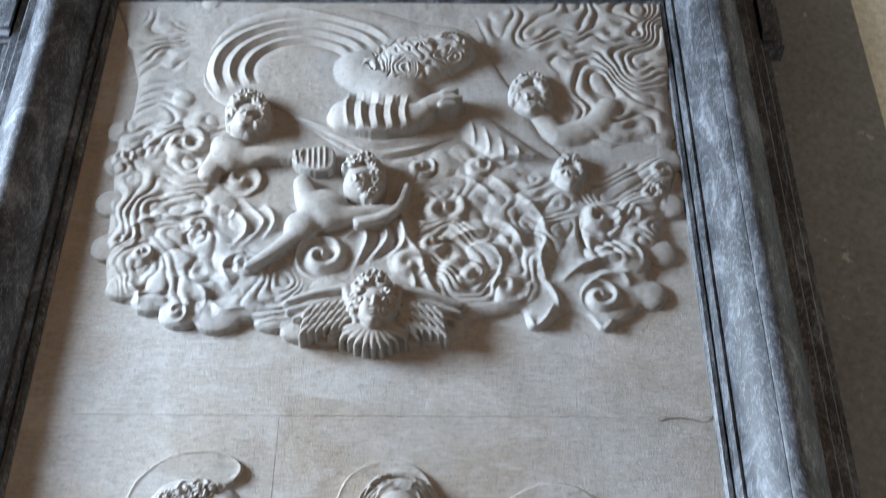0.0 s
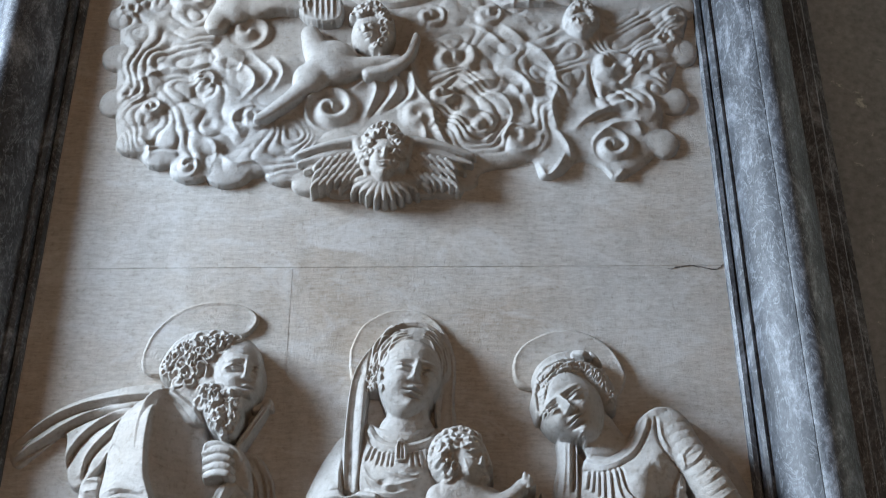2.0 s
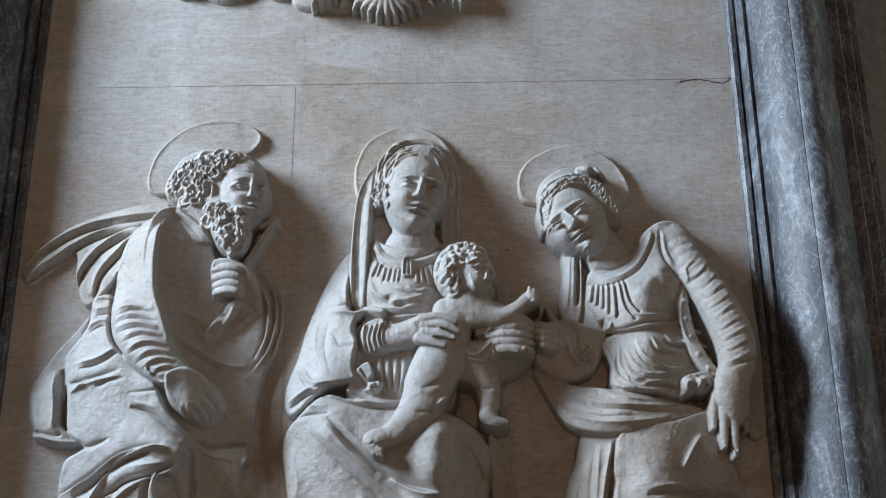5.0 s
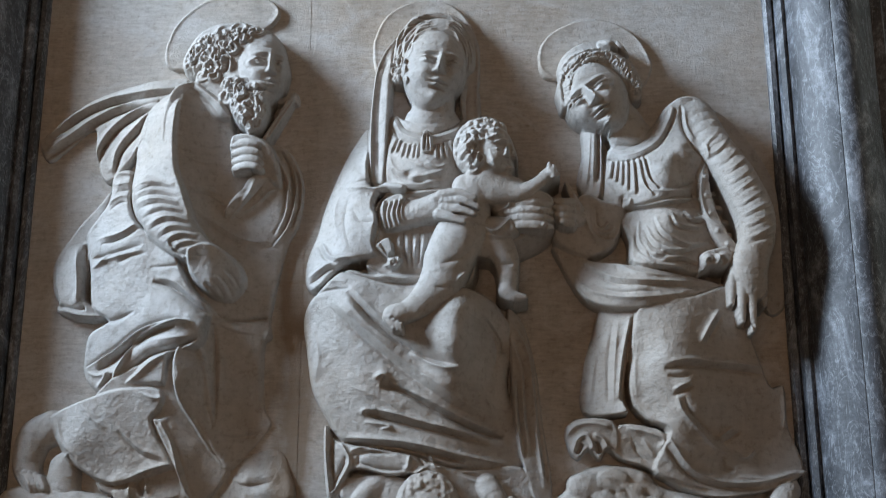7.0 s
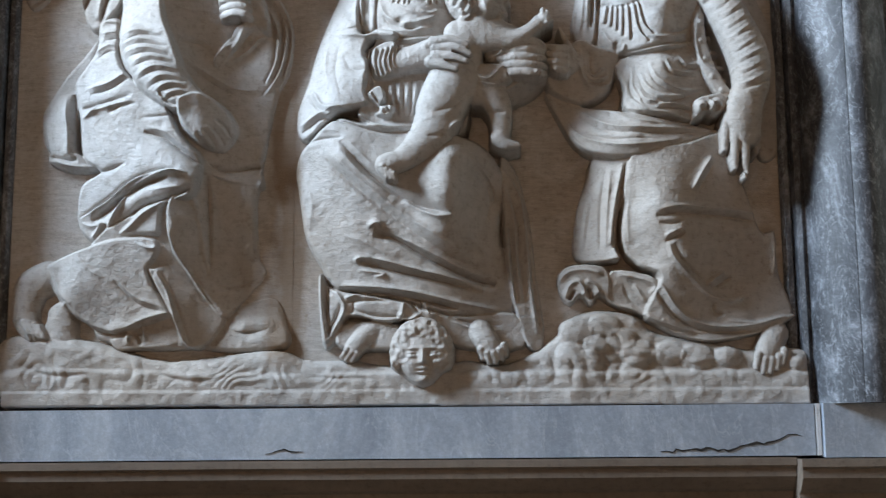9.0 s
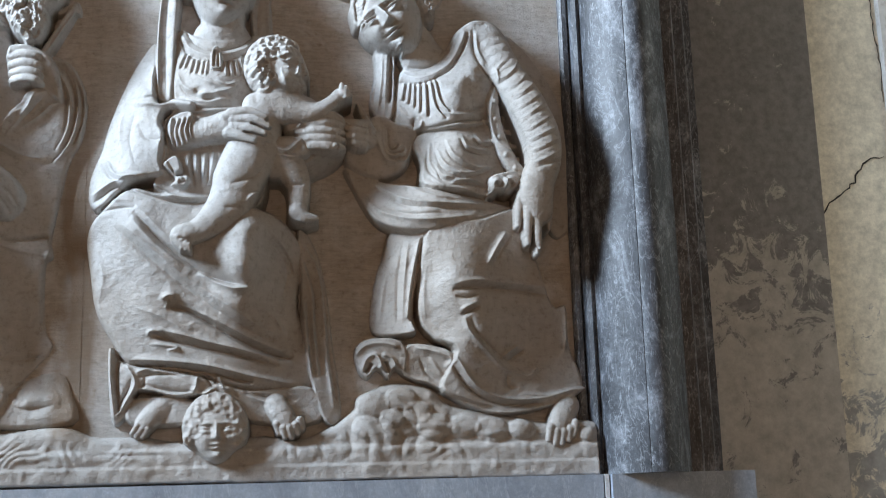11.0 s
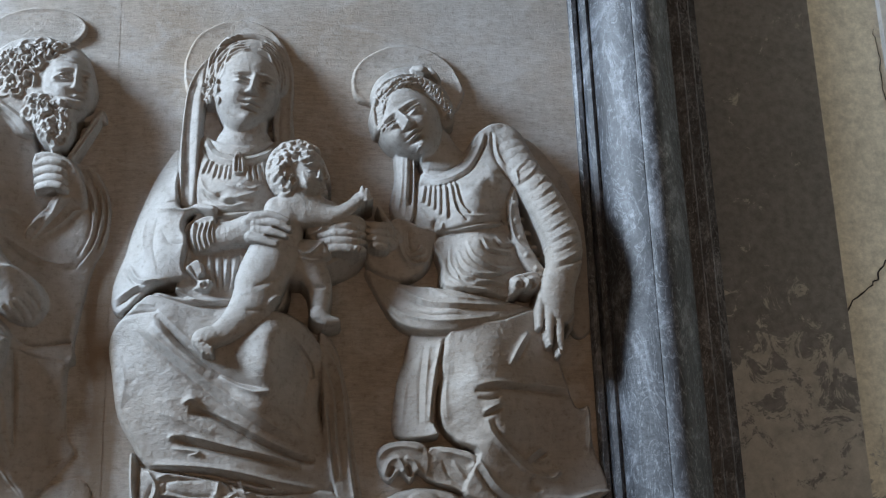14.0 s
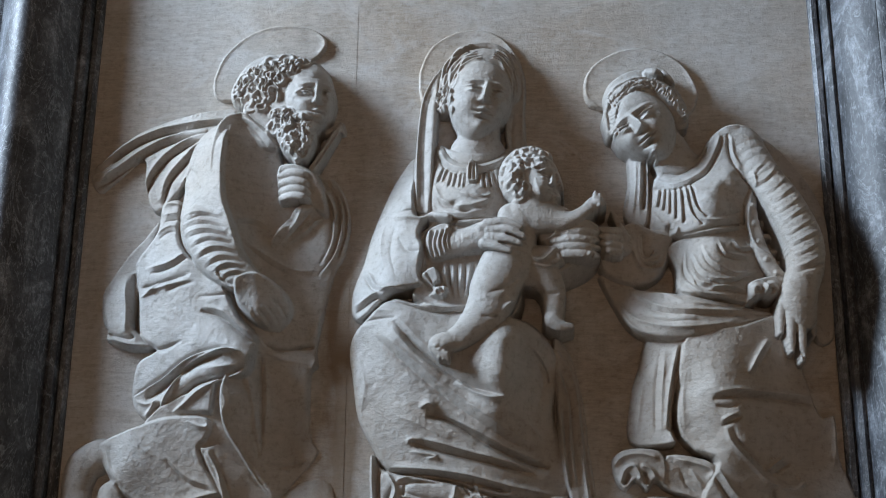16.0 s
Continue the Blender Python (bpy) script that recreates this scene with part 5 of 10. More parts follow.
r.fold([(-.040, 2.181), (.015, 2.165), (.100, 2.114), (.193, 2.071), (.255, 2.058)], 0.0124, -0.0288, 0.12)
r.fold([(-.056, 2.194), (-.033, 2.204), (-.021, 2.194)], 0.0095, 0.012, 0.3)
r.fold([(-.017, 2.186), (.053, 2.153), (.147, 2.104), (.232, 2.073)], 0.0086, 0.012, 0.3)
r.fold([(-.076, 2.116), (-.017, 2.097), (.077, 2.073), (.224, 2.040)], 0.0105, -0.0216, 0.12)
r.fold([(-.085, 2.109), (-.080, 2.121), (-.049, 2.119)], 0.0076, 0.0096, 0.3)
r.fold([(-.064, 2.126), (-.001, 2.109), (.092, 2.083), (.224, 2.054)], 0.0086, 0.012, 0.3)
r.fold([(-.081, 2.094), (-.017, 2.082), (-.041, 2.075)], 0.0057, 0.0096, 0.3)
r.fold([(-.133, 2.058), (-.041, 2.051), (.053, 2.038), (.161, 2.012), (.274, 1.992)], 0.0115, 0.012, 0.1)
r.fold([(-.134, 2.047), (-.041, 2.040), (.053, 2.024), (.161, 1.997)], 0.0086, -0.0288, 0.1)
r.fold([(-.216, 2.341), (-.197, 2.266), (-.204, 2.195)], 0.0153, 0.0048, 0.3)
r.fold([(-.121, 2.181), (-.040, 2.146), (.023, 2.099)], 0.0115, 0.0048, 0.3)
r.fold([(.164, 2.350), (.211, 2.329), (.242, 2.272), (.225, 2.189)], 0.0095, -0.0072, 0.3)
r.fold([(.195, 2.364), (.239, 2.319), (.266, 2.258)], 0.0076, 0.0096, 0.3)
r.fold([(.215, 2.337), (.249, 2.296), (.252, 2.261)], 0.0067, -0.0144, 0.3)
r.fold([(.148, 2.188), (.209, 2.157), (.240, 2.104)], 0.0115, 0.006, 0.3)
r.fold([(-.233, 2.460), (-.168, 2.489), (-.102, 2.490), (-.020, 2.445), (.068, 2.448)], 0.0095, 0.012, 0.12)
r.fold([(-.227, 2.443), (-.167, 2.474), (-.092, 2.451), (-.020, 2.432), (.064, 2.435)], 0.0067, -0.014, 0.12)
r.fold([(-.197, 2.550), (-.168, 2.504), (-.119, 2.492), (-.053, 2.467)], 0.0086, 0.01, 0.15)
r.fold([(-.208, 2.543), (-.176, 2.496), (-.132, 2.486)], 0.0057, -0.01, 0.3)
r.fold([(-.236, 2.418), (-.186, 2.440), (-.124, 2.435)], 0.0095, 0.008, 0.3)
r.fold([(-.232, 2.409), (-.173, 2.418), (-.115, 2.417)], 0.0057, -0.008, 0.3)
r.skin([(-.057, 2.527), (-.021, 2.544), (-.009, 2.510), (-.021, 2.498), (.010, 2.493), (-.004, 2.467), (-.037, 2.475), (-.029, 2.494)], [(-.044, 2.515, .105), (-.019, 2.504, .112), (-.003, 2.479, .110)], 0.0057, 0.6)
r.fold([(-.047, 2.539), (-.026, 2.498), (-.030, 2.476)], 0.0057, -0.012, 0.3)
r.volute(-.011, 2.481, 0.0172, 0.01, 1, 1.0, 0.0)
r.fold([(.002, 2.563), (.004, 2.521), (.013, 2.470)], 0.0076, 0.007, 0.3)
r.fold([(.012, 2.563), (.014, 2.520), (.023, 2.469)], 0.0057, -0.007, 0.3)
r.fold([(.023, 2.562), (.023, 2.520), (.026, 2.469)], 0.0076, 0.007, 0.3)
r.fold([(.033, 2.562), (.033, 2.519), (.035, 2.469)], 0.0057, -0.007, 0.3)
r.fold([(.045, 2.561), (.042, 2.519), (.038, 2.469)], 0.0076, 0.007, 0.3)
r.fold([(.054, 2.561), (.052, 2.518), (.048, 2.468)], 0.0057, -0.007, 0.3)
r.fold([(.066, 2.560), (.061, 2.518), (.051, 2.469)], 0.0076, 0.007, 0.3)
r.fold([(.076, 2.560), (.071, 2.518), (.060, 2.468)], 0.0057, -0.007, 0.3)
r.skin([(.268, 2.380), (.309, 2.341), (.339, 2.219), (.352, 2.091), (.367, 1.982), (.367, 1.905), (.329, 1.905), (.301, 1.990), (.277, 2.124), (.274, 2.269)], [(.291, 2.332, .030), (.321, 2.219, .025), (.342, 2.060, .022), (.294, 2.058, .035), (.347, 1.935, .030)], 0.0067, 0.5)
r.fold([(.275, 2.347), (.316, 2.275), (.330, 2.162), (.340, 2.044), (.354, 1.935)], 0.0076, 0.01, 0.15)
r.fold([(.282, 2.348), (.323, 2.275), (.337, 2.162), (.347, 2.044), (.362, 1.935)], 0.0057, -0.01, 0.15)
r.fold([(.279, 2.298), (.301, 2.218), (.305, 2.122), (.317, 2.012)], 0.0076, 0.01, 0.15)
r.fold([(.286, 2.298), (.308, 2.217), (.312, 2.121), (.324, 2.012)], 0.0057, -0.01, 0.15)
r.fold([(.282, 2.201), (.289, 2.105), (.300, 2.011)], 0.0076, 0.01, 0.15)
r.fold([(.290, 2.201), (.296, 2.105), (.307, 2.011)], 0.0057, -0.01, 0.15)
r.skin([(-.179, 2.093), (-.139, 2.051), (.020, 2.021), (.145, 1.983), (.297, 1.989), (.319, 1.904), (.160, 1.905), (.051, 1.967), (-.019, 1.967), (-.106, 1.983), (-.128, 1.936), (-.166, 1.906), (-.180, 1.998)], [(-.170, 2.060, .035), (-.160, 1.952, .030), (-.080, 2.011, .055), (.037, 1.994, .060), (.161, 1.949, .045), (.285, 1.950, .035), (-.112, 2.019, .050)], 0.0086, 0.5)
r.fold([(-.174, 2.092), (-.173, 2.014), (-.162, 1.918)], 0.0076, 0.012, 0.1)
r.fold([(-.158, 2.077), (-.160, 1.998), (-.151, 1.929)], 0.0067, -0.014, 0.1)
r.fold([(-.140, 2.051), (-.115, 2.004), (-.136, 1.959), (-.162, 1.921)], 0.0067, 0.012, 0.1)
r.fold([(-.123, 2.019), (-.136, 1.982), (-.159, 1.944)], 0.0057, -0.012, 0.3)
r.fold([(-.115, 2.027), (-.074, 2.037), (-.011, 2.032)], 0.0067, 0.01, 0.3)
r.fold([(-.112, 2.015), (-.064, 2.022), (-.002, 2.017)], 0.0048, -0.01, 0.3)
r.fold([(-.108, 1.990), (-.042, 1.972), (.036, 1.969), (.072, 1.987)], 0.0086, 0.014, 0.12)
r.fold([(-.100, 2.002), (-.041, 1.983), (.033, 1.979)], 0.0057, -0.01, 0.3)
r.fold([(.032, 2.027), (.026, 1.987), (.015, 1.980)], 0.0067, 0.01, 0.3)
r.fold([(.043, 2.023), (.068, 1.986)], 0.0057, -0.012, 0.3)
r.fold([(.078, 2.027), (.091, 1.987), (.114, 1.988)], 0.0067, 0.012, 0.3)
r.fold([(.069, 2.030), (.074, 1.994)], 0.0048, -0.01, 0.3)
r.fold([(-.092, 2.019), (-.097, 1.988)], 0.0048, -0.01, 0.3)
r.skin([(-.121, 1.967), (-.019, 1.971), (.036, 1.951), (.036, 1.905), (-.127, 1.906)], [(-.080, 1.935, .040), (.014, 1.934, .045)], 0.0095, 0.4)
r.fold([(.138, 1.980), (.192, 1.965), (.269, 1.957)], 0.0067, -0.01, 0.3)
r.fold([(.149, 1.968), (.207, 1.948), (.262, 1.946)], 0.0067, 0.008, 0.3)
r.limb([(-.052, 1.948, 0.025, 0.047), (-.079, 1.921, 0.025, 0.054), (-.107, 1.887, 0.018, 0.047)], 0.738, 0.010)
r.limb([(-.109, 1.901, 0.008, 0.054), (-.121, 1.885, 0.007, 0.047)], 0.82, 0.003)
r.limb([(-.098, 1.894, 0.008, 0.054), (-.110, 1.878, 0.007, 0.047)], 0.82, 0.003)
r.limb([(-.086, 1.892, 0.008, 0.054), (-.097, 1.876, 0.007, 0.047)], 0.82, 0.003)
r.limb([(0.215, 1.944, 0.028, 0.060), (0.231, 1.916, 0.028, 0.067), (0.248, 1.893, 0.025, 0.064)], 0.738, 0.010)
r.limb([(0.215, 1.899, 0.009, 0.067), (0.221, 1.878, 0.008, 0.060)], 0.82, 0.003)
r.limb([(0.230, 1.890, 0.009, 0.067), (0.235, 1.869, 0.008, 0.060)], 0.82, 0.003)
r.limb([(0.245, 1.890, 0.009, 0.067), (0.250, 1.869, 0.008, 0.060)], 0.82, 0.003)
r.limb([(0.260, 1.898, 0.009, 0.067), (0.265, 1.877, 0.008, 0.060)], 0.82, 0.003)
r.limb([(0.271, 1.909, 0.009, 0.067), (0.276, 1.888, 0.008, 0.060)], 0.82, 0.003)
r.skin([(-.032, 3.034), (-.019, 3.099), (.015, 3.155), (.071, 3.188), (.132, 3.183), (.180, 3.143), (.198, 3.086), (.193, 3.028), (.171, 3.001), (.153, 2.983), (.131, 2.952), (.076, 2.945), (.031, 2.961), (.007, 2.976), (-.022, 2.985)], [(-.027, 3.041, .035), (.009, 3.083, .062), (.072, 3.168, .050), (.078, 3.110, .082), (.102, 3.062, .085), (.101, 3.007, .085), (.032, 3.019, .080), (.057, 3.035, .085), (.150, 3.064, .078), (.190, 3.084, .035), (.141, 3.006, .075), (.159, 2.987, .045), (.078, 2.931, .080), (.036, 2.949, .070), (.120, 2.942, .070), (-.004, 2.987, .050), (.141, 3.141, .055)], 0.0115, 0.45)
r.face(0.086, 3.002, 0.164, 0.227, -9, 0.26, 0.13, 0.066, 1.3)
r.fold([(.095, 3.126), (.061, 3.117), (.034, 3.093), (.029, 3.046), (.016, 3.019), (.016, 2.981)], 0.0048, 0.006, 0.08)
r.fold([(.092, 3.130), (.058, 3.121), (.031, 3.097), (.025, 3.055), (.012, 3.029), (.012, 2.985)], 0.0033, -0.0055, 0.08)
r.fold([(.095, 3.135), (.052, 3.126), (.033, 3.097), (.018, 3.069), (.012, 3.024), (.013, 2.982)], 0.0048, 0.006, 0.08)
r.fold([(.092, 3.139), (.048, 3.130), (.030, 3.099), (.015, 3.072), (.007, 3.036), (.009, 2.987)], 0.0033, -0.0055, 0.08)
r.fold([(.087, 3.146), (.049, 3.132), (.028, 3.103), (.010, 3.077), (.012, 3.018), (.001, 3.002)], 0.0048, 0.006, 0.08)
r.fold([(.084, 3.150), (.046, 3.133), (.024, 3.106), (.006, 3.080), (.006, 3.035), (-.003, 3.006)], 0.0033, -0.0055, 0.08)
r.fold([(.081, 3.152), (.049, 3.136), (.016, 3.114), (.009, 3.077), (.002, 3.033), (-.004, 3.006)], 0.0048, 0.006, 0.08)
r.fold([(.078, 3.156), (.046, 3.138), (.013, 3.117), (.005, 3.082), (-.002, 3.036), (-.007, 3.010)], 0.0033, -0.0055, 0.08)
r.fold([(.083, 3.154), (.042, 3.145), (.011, 3.122), (.005, 3.083), (-.008, 3.039), (-.003, 3.005)], 0.0048, 0.006, 0.08)
r.fold([(.079, 3.157), (.038, 3.148), (.007, 3.125), (.002, 3.083), (-.011, 3.042), (-.007, 3.008)], 0.0033, -0.0055, 0.08)
r.fold([(.080, 3.158), (.033, 3.157), (.010, 3.123), (-.005, 3.087), (-.009, 3.041), (-.009, 3.003)], 0.0048, 0.006, 0.08)
r.fold([(.077, 3.162), (.030, 3.161), (.006, 3.128), (-.008, 3.090), (-.013, 3.046), (-.012, 3.007)], 0.0033, -0.0055, 0.08)
r.fold([(.071, 3.168), (.033, 3.166), (.001, 3.131), (-.011, 3.096), (-.012, 3.040), (-.018, 3.005)], 0.0048, 0.006, 0.08)
r.fold([(.068, 3.172), (.029, 3.169), (-.005, 3.148), (-.015, 3.102), (-.015, 3.045), (-.022, 3.009)], 0.0033, -0.0055, 0.08)
r.fold([(.068, 3.178), (.031, 3.169), (-.013, 3.159), (-.011, 3.099), (-.022, 3.041), (-.020, 3.008)], 0.0048, 0.006, 0.08)
r.fold([(.064, 3.183), (.027, 3.174), (-.017, 3.162), (-.015, 3.110), (-.024, 3.040), (-.023, 3.011)], 0.0033, -0.0055, 0.08)
r.fold([(.116, 3.129), (.143, 3.117), (.155, 3.081), (.167, 3.041), (.159, 2.991)], 0.0048, 0.006, 0.08)
r.fold([(.119, 3.133), (.146, 3.121), (.159, 3.085), (.170, 3.044), (.163, 2.994)], 0.0033, -0.0055, 0.08)
r.fold([(.121, 3.138), (.143, 3.126), (.164, 3.087), (.171, 3.044), (.162, 2.993)], 0.0048, 0.006, 0.08)
r.fold([(.125, 3.142), (.147, 3.128), (.167, 3.091), (.174, 3.047), (.166, 2.999)], 0.0033, -0.0055, 0.08)
r.fold([(.121, 3.148), (.148, 3.133), (.170, 3.092), (.172, 3.046), (.170, 3.012)], 0.0048, 0.006, 0.08)
r.fold([(.125, 3.152), (.152, 3.136), (.174, 3.096), (.176, 3.050), (.174, 3.016)], 0.0033, -0.0055, 0.08)
r.fold([(.123, 3.157), (.156, 3.139), (.172, 3.096), (.179, 3.050), (.176, 3.014)], 0.0048, 0.006, 0.08)
r.fold([(.126, 3.160), (.159, 3.142), (.175, 3.100), (.182, 3.052), (.180, 3.017)], 0.0033, -0.0055, 0.08)
r.fold([(.130, 3.164), (.158, 3.146), (.176, 3.104), (.187, 3.053), (.178, 3.014)], 0.0048, 0.006, 0.08)
r.fold([(.133, 3.167), (.162, 3.148), (.179, 3.106), (.191, 3.057), (.181, 3.017)], 0.0033, -0.0055, 0.08)
r.volute(-.011, 3.045, 0.0143, 0.011, -1, 1.0, 0.0)
r.volute(.003, 3.020, 0.0143, 0.011, 1, 1.0, 1.9)
r.volute(-.013, 3.015, 0.0143, 0.011, -1, 1.0, 3.8)
r.volute(.001, 2.995, 0.0143, 0.011, 1, 1.0, 5.699999999999999)
r.volute(-.015, 2.992, 0.0143, 0.011, -1, 1.0, 7.6)
r.volute(.011, 2.966, 0.0143, 0.011, 1, 1.0, 9.5)
r.volute(-.005, 2.981, 0.0143, 0.011, -1, 1.0, 11.399999999999999)
r.volute(-.022, 3.033, 0.0143, 0.011, 1, 1.0, 13.299999999999999)
r.fold([(.011, 3.034), (.003, 3.028), (.015, 2.988)], 0.0057, 0.009, 0.1)
r.fold([(-.020, 3.095), (.019, 3.145), (.073, 3.181), (.132, 3.177), (.178, 3.144), (.197, 3.088)], 0.0076, 0.008, 0.08)
r.fold([(-.010, 3.082), (.026, 3.132), (.075, 3.166), (.129, 3.162), (.170, 3.130)], 0.0048, -0.009, 0.08)
r.finish(1, 0.0009)
tagged(r.mesh("seated_woman_relief", MARBLE), "carved marble relief of a veiled woman seated in draped robes", "relief figure")

r = Relief(-0.06, 0.52, 2.2, 3.2, 0.0018)
r.limb([(0.183, 2.663, 0.049, 0.127), (0.168, 2.593, 0.061, 0.141), (0.140, 2.520, 0.064, 0.144), (0.120, 2.485, 0.058, 0.141)], 0.738, 0.020)
r.limb([(0.169, 2.671, 0.038, 0.127), (0.232, 2.675, 0.043, 0.134), (0.287, 2.662, 0.038, 0.127)], 0.656, 0.020)
r.limb([(0.238, 2.660, 0.038, 0.134), (0.301, 2.653, 0.025, 0.137), (0.343, 2.672, 0.020, 0.137), (0.371, 2.699, 0.017, 0.134)], 0.82, 0.010)
r.limb([(0.368, 2.694, 0.019, 0.137), (0.382, 2.705, 0.017, 0.137)], 0.82, 0.010)
r.limb([(0.378, 2.700, 0.010, 0.141), (0.376, 2.723, 0.007, 0.137)], 0.82, 0.003)
r.limb([(0.385, 2.700, 0.010, 0.141), (0.388, 2.717, 0.007, 0.137)], 0.82, 0.003)
r.limb([(0.387, 2.692, 0.009, 0.141), (0.399, 2.697, 0.007, 0.134)], 0.82, 0.003)
r.limb([(0.134, 2.506, 0.064, 0.144), (0.106, 2.427, 0.055, 0.147), (0.066, 2.378, 0.039, 0.151), (0.025, 2.350, 0.028, 0.151), (0.005, 2.343, 0.026, 0.151)], 0.779, 0.020)
r.limb([(0.005, 2.348, 0.025, 0.151), (-.013, 2.339, 0.022, 0.151), (-.002, 2.312, 0.014, 0.147)], 0.82, 0.010)
r.limb([(-.014, 2.333, 0.008, 0.154), (-.011, 2.320, 0.007, 0.151)], 0.82, 0.003)
r.limb([(-.006, 2.323, 0.008, 0.154), (-.003, 2.310, 0.007, 0.151)], 0.82, 0.003)
r.limb([(0.004, 2.318, 0.008, 0.154), (0.006, 2.305, 0.007, 0.151)], 0.82, 0.003)
r.limb([(0.012, 2.314, 0.008, 0.154), (0.015, 2.301, 0.007, 0.151)], 0.82, 0.003)
r.limb([(0.202, 2.541, 0.049, 0.121), (0.243, 2.527, 0.043, 0.117), (0.268, 2.485, 0.033, 0.111), (0.270, 2.436, 0.026, 0.107), (0.266, 2.408, 0.023, 0.107)], 0.779, 0.020)
r.limb([(0.266, 2.407, 0.023, 0.111), (0.285, 2.393, 0.017, 0.111), (0.310, 2.391, 0.010, 0.107)], 0.82, 0.010)
r.fold([(0.106, 2.463), (0.161, 2.485), (0.202, 2.525)], 0.0087, -0.0060, 0.3)
r.fold([(0.168, 2.578), (0.209, 2.568)], 0.0087, -0.0050, 0.3)
r.fold([(0.250, 2.473), (0.284, 2.472)], 0.0058, -0.0050, 0.3)
r.fold([(0.093, 2.406), (0.133, 2.408)], 0.0072, -0.0040, 0.3)
r.poly([(0.203, 2.595), (0.280, 2.594), (0.300, 2.550), (0.244, 2.536), (0.209, 2.551)], 0.087, 0.121, 0.017, 0, 0, 0.000, False)
r.fold([(0.209, 2.568), (0.244, 2.555), (0.288, 2.598)], 0.0058, 0.0080, 0.3)
r.fold([(0.216, 2.548), (0.251, 2.539), (0.285, 2.547)], 0.0058, 0.0080, 0.3)
r.fold([(0.147, 2.430), (0.186, 2.450), (0.243, 2.456)], 0.0072, 0.0080, 0.3)
r.fold([(0.140, 2.415), (0.173, 2.447), (0.229, 2.435)], 0.0072, 0.0080, 0.3)
r.limb([(0.211, 2.715, 0.038, 0.127), (0.204, 2.678, 0.041, 0.127)], 0.656, 0.020)
r.blob(0.216, 2.765, 0.072, 0.070, -10.000, 0.144, 0.060, 0.010)
r.face(0.240, 2.757, 0.107, 0.139, -6.000, 0.620, 0.151, 0.059, 1.000)
r.blob(0.282, 2.755, 0.017, 0.023, 0.000, 0.127, 0.034, 0.010)
r.blob(0.271, 2.720, 0.023, 0.020, 0.000, 0.131, 0.034, 0.010)
r.blob(0.291, 2.742, 0.010, 0.009, 0.000, 0.131, 0.020, 0.010)
r.limb([(0.183, 2.717, 0.017, 0.102), (0.163, 2.737, 0.017, 0.102), (0.152, 2.764, 0.017, 0.102), (0.152, 2.793, 0.017, 0.102), (0.162, 2.820, 0.017, 0.102), (0.182, 2.840, 0.017, 0.102), (0.208, 2.849, 0.017, 0.102), (0.235, 2.847, 0.017, 0.102), (0.259, 2.832, 0.017, 0.102)], 0.738, 0.003)
r.volute(0.183, 2.717, 0.0220, 0.0090, 1, 0.8717218293975928, 1.889207829925621)
r.volute(0.163, 2.737, 0.0220, 0.0090, -1, 0.9050118410827613, 1.1053079253355353)
r.volute(0.152, 2.764, 0.0220, 0.0090, 1, 0.8061579793526128, 0.8483198804564742)
r.volute(0.152, 2.793, 0.0220, 0.0090, -1, 0.8475726815736352, 1.9929723709971028)
r.volute(0.163, 2.820, 0.0220, 0.0090, 1, 0.8532110133257551, 1.296549324965687)
r.volute(0.182, 2.840, 0.0220, 0.0090, -1, 0.8421799137850897, 2.736495942226386)
r.volute(0.208, 2.849, 0.0220, 0.0090, 1, 0.8268664101529751, 1.3070497688903702)
r.volute(0.235, 2.847, 0.0220, 0.0090, -1, 0.9345621583451909, 3.866637504366663)
r.volute(0.259, 2.832, 0.0220, 0.0090, 1, 0.9338879860572685, 5.117639189565515)
r.limb([(0.181, 2.733, 0.017, 0.118), (0.168, 2.755, 0.017, 0.118), (0.166, 2.780, 0.017, 0.118), (0.175, 2.805, 0.017, 0.118), (0.193, 2.822, 0.017, 0.118), (0.216, 2.828, 0.017, 0.118), (0.239, 2.821, 0.017, 0.118), (0.257, 2.804, 0.017, 0.118)], 0.738, 0.003)
r.volute(0.181, 2.733, 0.0220, 0.0090, 1, 0.891385416190705, 0.8082257975926384)
r.volute(0.168, 2.755, 0.0220, 0.0090, -1, 0.8500966450888572, 1.2367976003269148)
r.volute(0.166, 2.781, 0.0220, 0.0090, 1, 0.8390449254878857, 1.9297002477735263)
r.volute(0.175, 2.805, 0.0220, 0.0090, -1, 0.8089527149913581, 1.3285254231801706)
r.volute(0.193, 2.822, 0.0220, 0.0090, 1, 0.9445020513402531, 0.41556293009008183)
r.volute(0.216, 2.828, 0.0220, 0.0090, -1, 0.8885607321795294, 3.93072682255403)
r.volute(0.239, 2.821, 0.0220, 0.0090, 1, 0.9110778136898008, 1.2411330657071602)
r.volute(0.257, 2.804, 0.0220, 0.0090, -1, 0.8586501507974656, 5.991597501668351)
r.limb([(0.197, 2.732, 0.017, 0.133), (0.184, 2.748, 0.017, 0.133), (0.180, 2.769, 0.017, 0.133), (0.186, 2.789, 0.017, 0.133), (0.202, 2.803, 0.017, 0.133), (0.222, 2.805, 0.017, 0.133), (0.240, 2.796, 0.017, 0.133)], 0.738, 0.003)
r.volute(0.197, 2.732, 0.0220, 0.0090, 1, 0.8408890516875245, 2.8177014996652705)
r.volute(0.184, 2.748, 0.0220, 0.0090, -1, 0.848036771678655, 5.978820893067366)
r.volute(0.180, 2.769, 0.0220, 0.0090, 1, 0.8957361991794563, 0.7981152411252272)
r.volute(0.186, 2.789, 0.0220, 0.0090, -1, 0.8455574656817167, 5.565456408281838)
